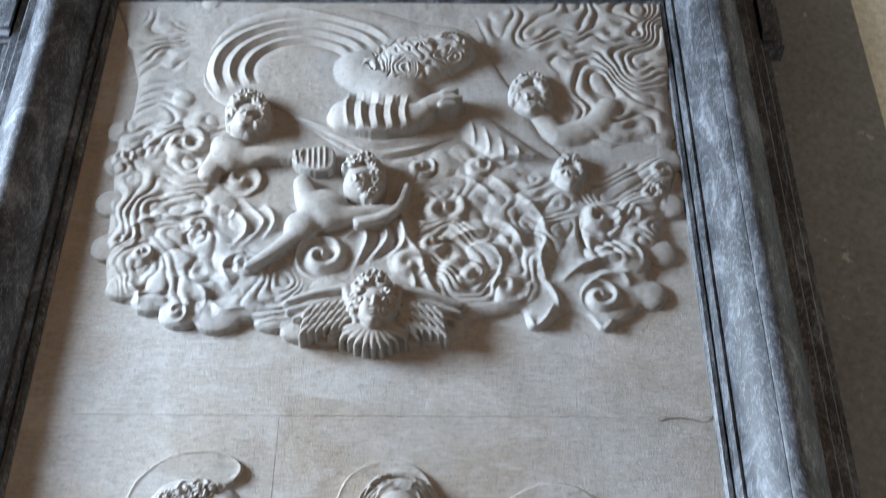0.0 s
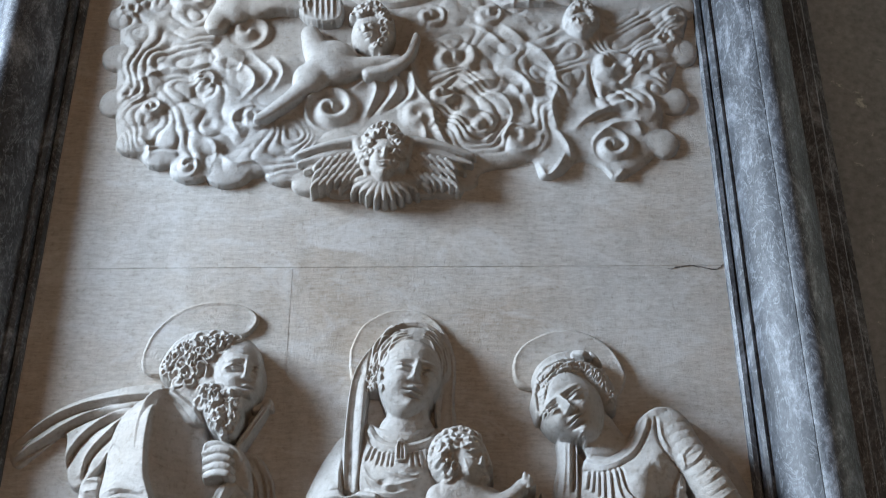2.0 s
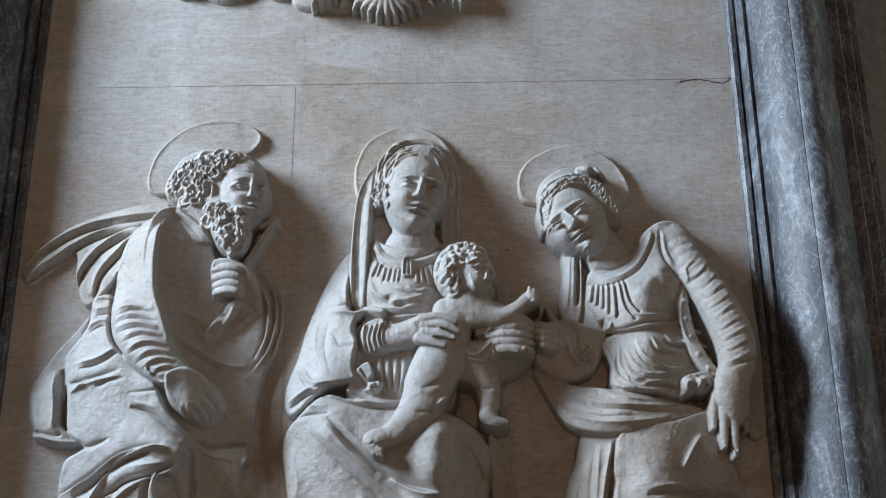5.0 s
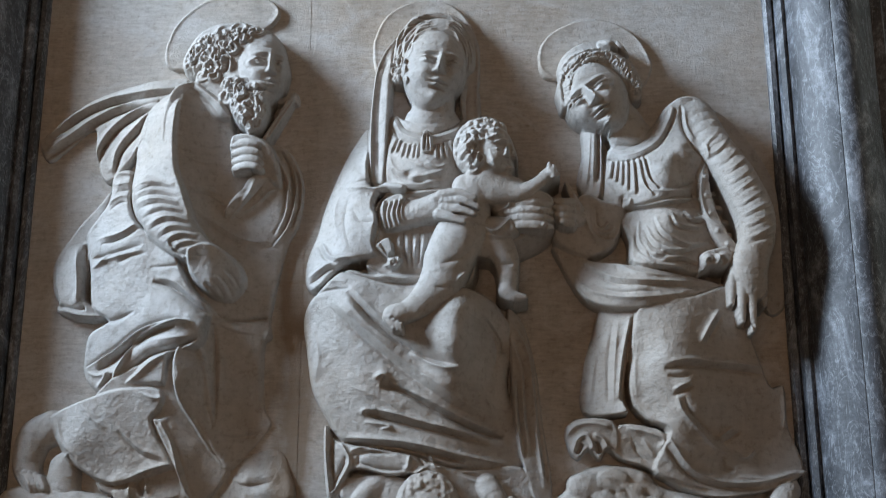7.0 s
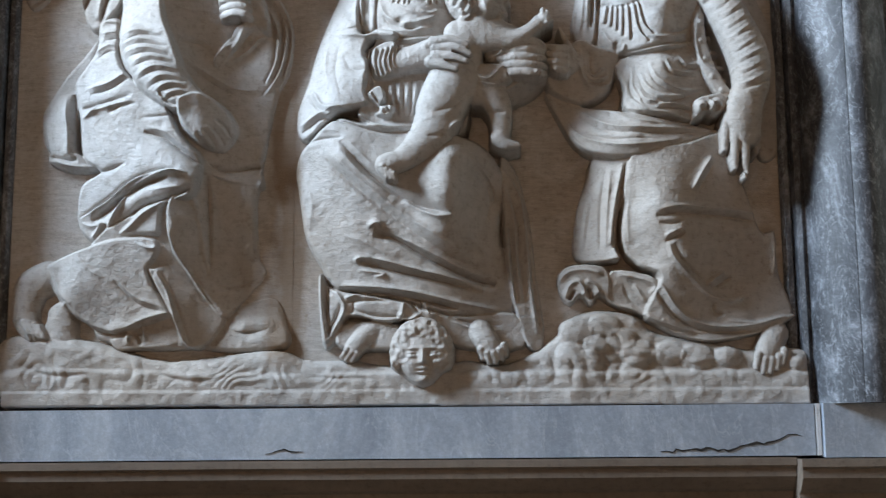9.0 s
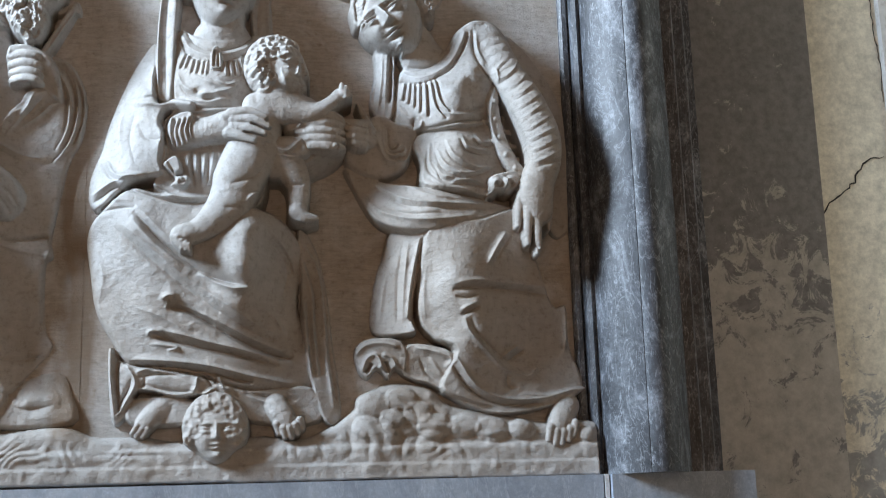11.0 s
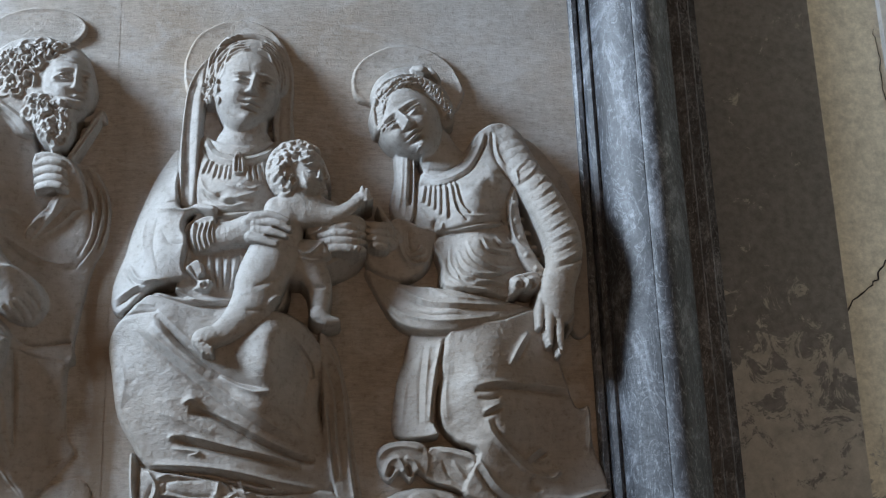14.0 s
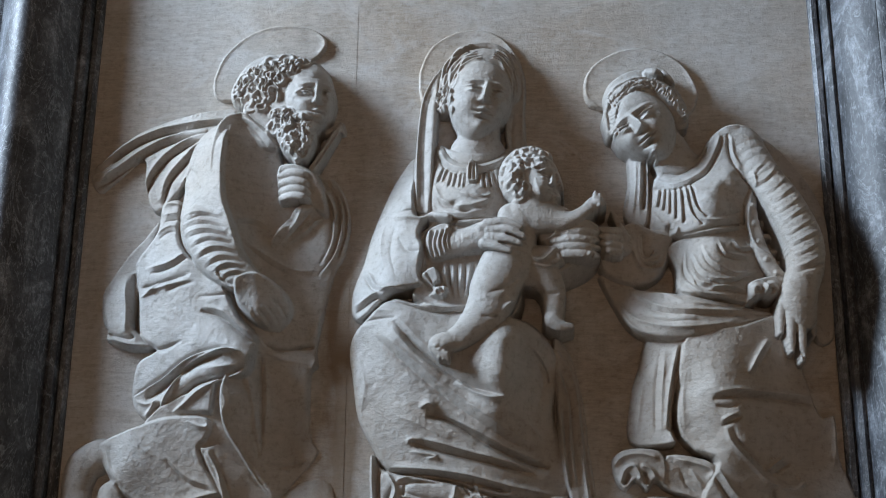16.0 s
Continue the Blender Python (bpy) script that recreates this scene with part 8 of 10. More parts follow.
r.fold([(0.572, 3.839), (0.659, 3.894), (0.743, 3.895)], 0.0097, -0.0180, 0.3)
r.fold([(0.624, 3.857), (0.693, 3.885), (0.758, 3.863)], 0.0097, -0.0160, 0.3)
r.fold([(0.682, 3.966), (0.765, 3.962), (0.804, 3.922)], 0.0080, -0.0140, 0.3)
r.fold([(0.497, 3.844), (0.536, 3.784), (0.551, 3.728)], 0.0145, 0.0180, 0.3)
r.fold([(0.451, 3.720), (0.474, 3.672), (0.508, 3.697), (0.534, 3.751)], 0.0145, 0.0200, 0.3)
r.fold([(0.633, 3.718), (0.671, 3.663), (0.705, 3.695)], 0.0145, 0.0180, 0.3)
r.fold([(0.521, 3.996), (0.500, 3.911), (0.513, 3.830)], 0.0145, 0.0180, 0.3)
r.fold([(0.620, 4.077), (0.624, 3.990), (0.649, 3.944)], 0.0080, -0.0260, 0.3)
r.fold([(0.650, 3.953), (0.718, 3.988), (0.785, 3.989)], 0.0080, -0.0160, 0.3)
r.fold([(-.493, 4.112), (-.419, 4.059), (-.399, 4.008), (-.444, 3.942)], 0.0145, 0.0160, 0.3)
r.fold([(-.427, 4.141), (-.368, 4.071), (-.349, 4.030), (-.411, 3.943)], 0.0145, 0.0150, 0.3)
r.fold([(-.356, 4.121), (-.314, 4.046), (-.346, 3.979)], 0.0145, 0.0150, 0.3)
r.fold([(-.527, 4.078), (-.455, 4.056), (-.434, 4.122)], 0.0113, 0.0120, 0.3)
r.fold([(-.663, 4.056), (-.578, 4.076), (-.492, 4.101)], 0.0145, 0.0120, 0.3)
r.fold([(-.775, 4.002), (-.682, 4.067), (-.610, 4.053)], 0.0145, 0.0130, 0.3)
r.fold([(0.204, 3.971), (0.290, 4.006), (0.376, 3.994), (0.433, 3.917)], 0.0161, 0.0160, 0.3)
r.fold([(0.272, 3.949), (0.340, 3.958), (0.381, 3.897), (0.353, 3.799)], 0.0145, 0.0160, 0.3)
r.fold([(0.360, 4.060), (0.419, 4.015), (0.458, 3.931)], 0.0145, 0.0150, 0.3)
r.fold([(0.433, 4.159), (0.500, 4.091), (0.521, 3.995)], 0.0145, 0.0140, 0.3)
r.fold([(0.170, 4.024), (0.273, 4.027), (0.359, 4.020)], 0.0129, 0.0100, 0.3)
r.fold([(0.100, 4.115), (0.135, 4.052), (0.204, 4.032)], 0.0129, 0.0120, 0.3)
r.fold([(0.240, 4.248), (0.311, 4.204), (0.379, 4.129)], 0.0129, 0.0120, 0.3)
r.fold([(0.347, 4.242), (0.415, 4.174), (0.484, 4.129)], 0.0129, 0.0120, 0.3)
r.fold([(0.448, 4.110), (0.537, 4.147), (0.623, 4.130)], 0.0129, 0.0120, 0.3)
r.fold([(-.637, 3.836), (-.551, 3.817), (-.497, 3.777), (-.500, 3.717)], 0.0145, 0.0140, 0.3)
r.fold([(-.753, 3.818), (-.699, 3.782), (-.690, 3.731)], 0.0129, 0.0140, 0.3)
r.fold([(-.495, 3.771), (-.441, 3.713), (-.376, 3.724)], 0.0129, 0.0120, 0.3)
r.fold([(-.425, 3.918), (-.457, 3.874), (-.424, 3.805)], 0.0129, 0.0120, 0.3)
r.blob(0.490, 4.553, 0.065, 0.076, 0.000, 0.067, 0.040, 0.010)
r.face(0.486, 4.541, 0.100, 0.129, 10.000, -0.200, 0.077, 0.037, 1.000)
r.limb([(0.432, 4.538, 0.015, 0.055), (0.432, 4.584, 0.015, 0.055), (0.445, 4.627, 0.015, 0.055), (0.467, 4.657, 0.015, 0.055), (0.495, 4.668, 0.015, 0.055), (0.521, 4.658, 0.015, 0.055), (0.542, 4.628, 0.015, 0.055), (0.551, 4.585, 0.015, 0.055), (0.548, 4.539, 0.015, 0.055)], 0.738, 0.003)
r.volute(0.432, 4.538, 0.0184, 0.0080, 1, 0.8815762872341144, 2.5026416065472192)
r.volute(0.432, 4.584, 0.0184, 0.0080, -1, 0.8716998689860257, 2.1068018681625436)
r.volute(0.445, 4.627, 0.0184, 0.0080, 1, 0.8230701459422507, 1.8757011823758318)
r.volute(0.467, 4.657, 0.0184, 0.0080, -1, 0.9219159328949718, 1.1159541387361038)
r.volute(0.495, 4.668, 0.0184, 0.0080, 1, 0.8061945228066569, 3.0429824966528516)
r.volute(0.521, 4.658, 0.0184, 0.0080, -1, 0.9123064945516592, 2.4607825894230535)
r.volute(0.542, 4.628, 0.0184, 0.0080, 1, 0.803825199512, 0.12480330864502953)
r.volute(0.551, 4.585, 0.0184, 0.0080, -1, 0.8652158248699465, 0.9356066186439418)
r.volute(0.548, 4.539, 0.0184, 0.0080, 1, 0.8672405854645728, 1.4510158971524851)
r.limb([(0.443, 4.556, 0.015, 0.064), (0.451, 4.596, 0.015, 0.064), (0.469, 4.626, 0.015, 0.064), (0.493, 4.637, 0.015, 0.064), (0.516, 4.626, 0.015, 0.064), (0.533, 4.597, 0.015, 0.064), (0.537, 4.557, 0.015, 0.064), (0.529, 4.517, 0.015, 0.064)], 0.738, 0.003)
r.volute(0.443, 4.556, 0.0184, 0.0080, 1, 0.9204389746467899, 4.986082615143632)
r.volute(0.451, 4.596, 0.0184, 0.0080, -1, 0.8403215405367687, 3.39893051065867)
r.volute(0.469, 4.626, 0.0184, 0.0080, 1, 0.8875097528788641, 3.487213584789)
r.volute(0.493, 4.637, 0.0184, 0.0080, -1, 0.9192556615231485, 0.458262871853385)
r.volute(0.516, 4.626, 0.0184, 0.0080, 1, 0.8964582977438366, 1.031402030664299)
r.volute(0.533, 4.597, 0.0184, 0.0080, -1, 0.8769757552942232, 0.33360808775639317)
r.volute(0.537, 4.557, 0.0184, 0.0080, 1, 0.8071420701718707, 0.7028583884485367)
r.volute(0.529, 4.517, 0.0184, 0.0080, -1, 0.8724690973655147, 0.5555618476263504)
r.blob(-0.430, 4.446, 0.065, 0.076, 0.000, 0.067, 0.040, 0.010)
r.face(-0.432, 4.434, 0.100, 0.129, 10.000, -0.200, 0.077, 0.037, 1.000)
r.limb([(-.487, 4.431, 0.015, 0.055), (-.493, 4.476, 0.015, 0.055), (-.486, 4.517, 0.015, 0.055), (-.468, 4.547, 0.015, 0.055), (-.442, 4.557, 0.015, 0.055), (-.415, 4.547, 0.015, 0.055), (-.391, 4.518, 0.015, 0.055), (-.376, 4.477, 0.015, 0.055), (-.373, 4.432, 0.015, 0.055)], 0.738, 0.003)
r.volute(-.487, 4.431, 0.0184, 0.0080, 1, 0.9216406478856232, 4.684459255847414)
r.volute(-.493, 4.476, 0.0184, 0.0080, -1, 0.8708210638787025, 0.21480409674426681)
r.volute(-.486, 4.517, 0.0184, 0.0080, 1, 0.8788189026888082, 2.8056834351468742)
r.volute(-.468, 4.547, 0.0184, 0.0080, -1, 0.9353761341426878, 1.7803613405143457)
r.volute(-.442, 4.557, 0.0184, 0.0080, 1, 0.8680063634066258, 5.277658494898081)
r.volute(-.415, 4.547, 0.0184, 0.0080, -1, 0.9348544317462792, 0.40614538745606743)
r.volute(-.391, 4.518, 0.0184, 0.0080, 1, 0.8813965311467314, 4.55898793504128)
r.volute(-.376, 4.477, 0.0184, 0.0080, -1, 0.8059500062105719, 3.1832957606158283)
r.volute(-.373, 4.432, 0.0184, 0.0080, 1, 0.9049261493464329, 0.575995997837244)
r.limb([(-.477, 4.448, 0.015, 0.064), (-.475, 4.487, 0.015, 0.064), (-.460, 4.516, 0.015, 0.064), (-.438, 4.527, 0.015, 0.064), (-.414, 4.516, 0.015, 0.064), (-.394, 4.488, 0.015, 0.064), (-.384, 4.449, 0.015, 0.064), (-.387, 4.411, 0.015, 0.064)], 0.738, 0.003)
r.volute(-.477, 4.449, 0.0184, 0.0080, 1, 0.801021456723163, 2.7738660906503374)
r.volute(-.475, 4.488, 0.0184, 0.0080, -1, 0.8153098183836434, 5.917790548456157)
r.volute(-.461, 4.516, 0.0184, 0.0080, 1, 0.934146137371439, 5.660442539293452)
r.volute(-.438, 4.527, 0.0184, 0.0080, -1, 0.8156734620882773, 2.483051711610308)
r.volute(-.414, 4.517, 0.0184, 0.0080, 1, 0.8514467370919225, 4.060134765925181)
r.volute(-.394, 4.488, 0.0184, 0.0080, -1, 0.8504485376169316, 1.5478422059734869)
r.volute(-.384, 4.449, 0.0184, 0.0080, 1, 0.8792729835407169, 3.5625635737096735)
r.volute(-.387, 4.411, 0.0184, 0.0080, -1, 0.844704301210892, 0.1295426738252845)
r.blob(0.602, 4.225, 0.049, 0.058, 0.000, 0.067, 0.040, 0.010)
r.face(0.598, 4.214, 0.076, 0.099, 10.000, -0.200, 0.077, 0.037, 1.000)
r.limb([(0.561, 4.217, 0.011, 0.055), (0.562, 4.249, 0.011, 0.055), (0.571, 4.279, 0.011, 0.055), (0.588, 4.300, 0.011, 0.055), (0.608, 4.307, 0.011, 0.055), (0.627, 4.300, 0.011, 0.055), (0.641, 4.279, 0.011, 0.055), (0.648, 4.250, 0.011, 0.055), (0.645, 4.217, 0.011, 0.055)], 0.738, 0.003)
r.volute(0.561, 4.217, 0.0141, 0.0080, 1, 0.9442337713400584, 1.1162792949109537)
r.volute(0.562, 4.249, 0.0141, 0.0080, -1, 0.8735853950209358, 5.809003392036159)
r.volute(0.571, 4.279, 0.0141, 0.0080, 1, 0.863968168618076, 3.0675504915578573)
r.volute(0.588, 4.300, 0.0141, 0.0080, -1, 0.9490843306090674, 3.2402201168346645)
r.volute(0.608, 4.307, 0.0141, 0.0080, 1, 0.8805746318279215, 5.171198068897502)
r.volute(0.627, 4.300, 0.0141, 0.0080, -1, 0.8517895740012172, 0.9997472396359248)
r.volute(0.641, 4.279, 0.0141, 0.0080, 1, 0.9382111296102756, 0.41315665072761343)
r.volute(0.648, 4.250, 0.0141, 0.0080, -1, 0.8527561856430954, 2.61589582047735)
r.volute(0.645, 4.218, 0.0141, 0.0080, 1, 0.8570471501379222, 4.4681131270962835)
r.limb([(0.569, 4.228, 0.011, 0.064), (0.575, 4.256, 0.011, 0.064), (0.588, 4.276, 0.011, 0.064), (0.606, 4.284, 0.011, 0.064), (0.623, 4.276, 0.011, 0.064), (0.634, 4.256, 0.011, 0.064), (0.637, 4.228, 0.011, 0.064), (0.631, 4.201, 0.011, 0.064)], 0.738, 0.003)
r.volute(0.569, 4.228, 0.0141, 0.0080, 1, 0.9152525224425985, 2.0162498587730884)
r.volute(0.575, 4.256, 0.0141, 0.0080, -1, 0.8408842279907756, 5.55923271625515)
r.volute(0.588, 4.276, 0.0141, 0.0080, 1, 0.9109672394752991, 1.0775290390010124)
r.volute(0.606, 4.284, 0.0141, 0.0080, -1, 0.8837423261919183, 0.6022020302218669)
r.volute(0.623, 4.277, 0.0141, 0.0080, 1, 0.9454597449675961, 4.7410335579242275)
r.volute(0.634, 4.256, 0.0141, 0.0080, -1, 0.9313823232214666, 2.8258851735977126)
r.volute(0.637, 4.229, 0.0141, 0.0080, 1, 0.8585097601945557, 2.5387519814704014)
r.volute(0.631, 4.201, 0.0141, 0.0080, -1, 0.8554775613115639, 0.5078264737593348)
r.limb([(0.526, 4.487, 0.042, 0.044), (0.578, 4.410, 0.048, 0.047), (0.690, 4.447, 0.055, 0.047), (0.752, 4.539, 0.042, 0.044)], 0.656, 0.010)
r.H *= 0.8
r.finish(1, 0.0008)
tagged(r.mesh("cloud_relief", MARBLE), "carved marble clouds in scrolls with small winged figures", "relief clouds")

r = Relief(-0.42, 0.36, 3.55, 4.15, 0.0025)
r.poly([(-.056, 3.803), (-.132, 3.799), (-.198, 3.780), (-.259, 3.748), (-.235, 3.700), (-.175, 3.656), (-.092, 3.624), (-.027, 3.639)], 0.023, 0.040, 0.023, 0, 0, 0.000, False)
r.limb([(-.046, 3.676, 0.010, 0.050), (-.066, 3.644, 0.014, 0.055), (-.086, 3.601, 0.008, 0.047)], 0.738, 0.001)
r.limb([(-.048, 3.690, 0.010, 0.050), (-.084, 3.658, 0.014, 0.055), (-.122, 3.615, 0.008, 0.047)], 0.738, 0.001)
r.limb([(-.050, 3.704, 0.010, 0.050), (-.102, 3.674, 0.014, 0.055), (-.158, 3.631, 0.008, 0.047)], 0.738, 0.001)
r.limb([(-.052, 3.718, 0.010, 0.050), (-.121, 3.690, 0.014, 0.055), (-.195, 3.651, 0.008, 0.047)], 0.738, 0.001)
r.limb([(-.054, 3.732, 0.010, 0.050), (-.137, 3.710, 0.014, 0.055), (-.226, 3.676, 0.008, 0.047)], 0.738, 0.001)
r.limb([(-.056, 3.746, 0.010, 0.050), (-.148, 3.731, 0.014, 0.055), (-.247, 3.704, 0.008, 0.047)], 0.738, 0.001)
r.limb([(-.058, 3.760, 0.010, 0.050), (-.153, 3.751, 0.014, 0.055), (-.257, 3.730, 0.008, 0.047)], 0.738, 0.001)
r.limb([(-.059, 3.732, 0.008, 0.067), (-.076, 3.716, 0.009, 0.064), (-.084, 3.703, 0.006, 0.060)], 0.738, 0.001)
r.limb([(-.063, 3.699, 0.008, 0.067), (-.079, 3.683, 0.009, 0.064), (-.087, 3.670, 0.006, 0.060)], 0.738, 0.001)
r.limb([(-.067, 3.665, 0.008, 0.067), (-.083, 3.650, 0.009, 0.064), (-.091, 3.637, 0.006, 0.060)], 0.738, 0.001)
r.limb([(-.082, 3.727, 0.008, 0.067), (-.098, 3.711, 0.009, 0.064), (-.106, 3.698, 0.006, 0.060)], 0.738, 0.001)
r.limb([(-.086, 3.693, 0.008, 0.067), (-.102, 3.677, 0.009, 0.064), (-.110, 3.664, 0.006, 0.060)], 0.738, 0.001)
r.limb([(-.090, 3.660, 0.008, 0.067), (-.105, 3.644, 0.009, 0.064), (-.113, 3.631, 0.006, 0.060)], 0.738, 0.001)
r.limb([(-.105, 3.721, 0.008, 0.067), (-.121, 3.705, 0.009, 0.064), (-.129, 3.692, 0.006, 0.060)], 0.738, 0.001)
r.limb([(-.109, 3.687, 0.008, 0.067), (-.124, 3.672, 0.009, 0.064), (-.132, 3.659, 0.006, 0.060)], 0.738, 0.001)
r.limb([(-.112, 3.654, 0.008, 0.067), (-.128, 3.639, 0.009, 0.064), (-.136, 3.626, 0.006, 0.060)], 0.738, 0.001)
r.limb([(-.128, 3.715, 0.008, 0.067), (-.144, 3.699, 0.009, 0.064), (-.152, 3.686, 0.006, 0.060)], 0.738, 0.001)
r.limb([(-.131, 3.682, 0.008, 0.067), (-.147, 3.666, 0.009, 0.064), (-.155, 3.653, 0.006, 0.060)], 0.738, 0.001)
r.limb([(-.135, 3.649, 0.008, 0.067), (-.150, 3.633, 0.009, 0.064), (-.158, 3.620, 0.006, 0.060)], 0.738, 0.001)
r.limb([(-.150, 3.709, 0.008, 0.067), (-.166, 3.694, 0.009, 0.064), (-.174, 3.681, 0.006, 0.060)], 0.738, 0.001)
r.limb([(-.154, 3.676, 0.008, 0.067), (-.170, 3.660, 0.009, 0.064), (-.177, 3.648, 0.006, 0.060)], 0.738, 0.001)
r.limb([(-.157, 3.643, 0.008, 0.067), (-.173, 3.627, 0.009, 0.064), (-.181, 3.615, 0.006, 0.060)], 0.738, 0.001)
r.limb([(-.173, 3.704, 0.008, 0.067), (-.189, 3.688, 0.009, 0.064), (-.197, 3.675, 0.006, 0.060)], 0.738, 0.001)
r.limb([(-.176, 3.670, 0.008, 0.067), (-.192, 3.655, 0.009, 0.064), (-.200, 3.642, 0.006, 0.060)], 0.738, 0.001)
r.limb([(-.180, 3.637, 0.008, 0.067), (-.195, 3.622, 0.009, 0.064), (-.203, 3.609, 0.006, 0.060)], 0.738, 0.001)
r.limb([(-.052, 3.772, 0.013, 0.074), (-.118, 3.766, 0.013, 0.070), (-.184, 3.752, 0.011, 0.064), (-.251, 3.729, 0.008, 0.054)], 0.82, 0.003)
r.poly([(0.058, 3.802), (0.133, 3.797), (0.200, 3.776), (0.263, 3.743), (0.241, 3.696), (0.183, 3.653), (0.101, 3.622), (0.036, 3.639)], 0.023, 0.040, 0.023, 0, 0, 0.000, False)
r.limb([(0.056, 3.676, 0.010, 0.050), (0.078, 3.643, 0.014, 0.055), (0.099, 3.600, 0.008, 0.047)], 0.738, 0.001)
r.limb([(0.057, 3.689, 0.010, 0.050), (0.095, 3.656, 0.014, 0.055), (0.134, 3.613, 0.008, 0.047)], 0.738, 0.001)
r.limb([(0.059, 3.703, 0.010, 0.050), (0.113, 3.672, 0.014, 0.055), (0.170, 3.628, 0.008, 0.047)], 0.738, 0.001)
r.limb([(0.060, 3.717, 0.010, 0.050), (0.131, 3.687, 0.014, 0.055), (0.206, 3.647, 0.008, 0.047)], 0.738, 0.001)
r.limb([(0.061, 3.731, 0.010, 0.050), (0.146, 3.707, 0.014, 0.055), (0.235, 3.672, 0.008, 0.047)], 0.738, 0.001)
r.limb([(0.063, 3.745, 0.010, 0.050), (0.155, 3.729, 0.014, 0.055), (0.255, 3.700, 0.008, 0.047)], 0.738, 0.001)
r.limb([(0.064, 3.759, 0.010, 0.050), (0.160, 3.749, 0.014, 0.055), (0.264, 3.725, 0.008, 0.047)], 0.738, 0.001)
r.limb([(0.069, 3.731, 0.008, 0.067), (0.085, 3.715, 0.009, 0.064), (0.093, 3.702, 0.006, 0.060)], 0.738, 0.001)
r.limb([(0.074, 3.698, 0.008, 0.067), (0.090, 3.682, 0.009, 0.064), (0.099, 3.668, 0.006, 0.060)], 0.738, 0.001)
r.limb([(0.079, 3.664, 0.008, 0.067), (0.096, 3.648, 0.009, 0.064), (0.104, 3.635, 0.006, 0.060)], 0.738, 0.001)
r.limb([(0.092, 3.725, 0.008, 0.067), (0.108, 3.709, 0.009, 0.064), (0.116, 3.696, 0.006, 0.060)], 0.738, 0.001)
r.limb([(0.097, 3.691, 0.008, 0.067), (0.113, 3.675, 0.009, 0.064), (0.121, 3.662, 0.006, 0.060)], 0.738, 0.001)
r.limb([(0.102, 3.658, 0.008, 0.067), (0.118, 3.642, 0.009, 0.064), (0.127, 3.629, 0.006, 0.060)], 0.738, 0.001)
r.limb([(0.115, 3.719, 0.008, 0.067), (0.131, 3.703, 0.009, 0.064), (0.139, 3.690, 0.006, 0.060)], 0.738, 0.001)
r.limb([(0.120, 3.685, 0.008, 0.067), (0.136, 3.669, 0.009, 0.064), (0.144, 3.656, 0.006, 0.060)], 0.738, 0.001)
r.limb([(0.125, 3.652, 0.008, 0.067), (0.141, 3.636, 0.009, 0.064), (0.149, 3.623, 0.006, 0.060)], 0.738, 0.001)
r.limb([(0.138, 3.713, 0.008, 0.067), (0.154, 3.697, 0.009, 0.064), (0.162, 3.684, 0.006, 0.060)], 0.738, 0.001)
r.limb([(0.143, 3.679, 0.008, 0.067), (0.159, 3.663, 0.009, 0.064), (0.167, 3.650, 0.006, 0.060)], 0.738, 0.001)
r.limb([(0.148, 3.646, 0.008, 0.067), (0.164, 3.630, 0.009, 0.064), (0.172, 3.617, 0.006, 0.060)], 0.738, 0.001)
r.limb([(0.161, 3.707, 0.008, 0.067), (0.177, 3.691, 0.009, 0.064), (0.185, 3.678, 0.006, 0.060)], 0.738, 0.001)
r.limb([(0.165, 3.673, 0.008, 0.067), (0.182, 3.657, 0.009, 0.064), (0.190, 3.644, 0.006, 0.060)], 0.738, 0.001)
r.limb([(0.170, 3.640, 0.008, 0.067), (0.187, 3.624, 0.009, 0.064), (0.195, 3.612, 0.006, 0.060)], 0.738, 0.001)
r.limb([(0.183, 3.701, 0.008, 0.067), (0.200, 3.684, 0.009, 0.064), (0.208, 3.671, 0.006, 0.060)], 0.738, 0.001)
r.limb([(0.188, 3.667, 0.008, 0.067), (0.204, 3.651, 0.009, 0.064), (0.212, 3.638, 0.006, 0.060)], 0.738, 0.001)
r.limb([(0.193, 3.634, 0.008, 0.067), (0.209, 3.618, 0.009, 0.064), (0.217, 3.606, 0.006, 0.060)], 0.738, 0.001)
r.limb([(0.060, 3.771, 0.013, 0.074), (0.126, 3.764, 0.013, 0.070), (0.192, 3.748, 0.011, 0.064), (0.259, 3.725, 0.008, 0.054)], 0.82, 0.003)
r.limb([(-.016, 3.647, 0.010, 0.070), (-.060, 3.638, 0.011, 0.064), (-.091, 3.636, 0.008, 0.054)], 0.738, 0.001)
r.limb([(-.014, 3.643, 0.010, 0.070), (-.051, 3.625, 0.011, 0.064), (-.079, 3.614, 0.008, 0.054)], 0.738, 0.001)
r.limb([(-.011, 3.639, 0.010, 0.070), (-.041, 3.613, 0.011, 0.064), (-.062, 3.597, 0.008, 0.054)], 0.738, 0.001)
r.limb([(-.006, 3.638, 0.010, 0.070), (-.026, 3.605, 0.011, 0.064), (-.043, 3.585, 0.008, 0.054)], 0.738, 0.001)
r.limb([(0.001, 3.636, 0.010, 0.070), (-.010, 3.600, 0.011, 0.064), (-.018, 3.576, 0.008, 0.054)], 0.738, 0.001)
r.limb([(0.005, 3.635, 0.010, 0.070), (0.006, 3.598, 0.011, 0.064), (0.006, 3.573, 0.008, 0.054)], 0.738, 0.001)
r.limb([(0.010, 3.635, 0.010, 0.070), (0.022, 3.599, 0.011, 0.064), (0.030, 3.575, 0.008, 0.054)], 0.738, 0.001)
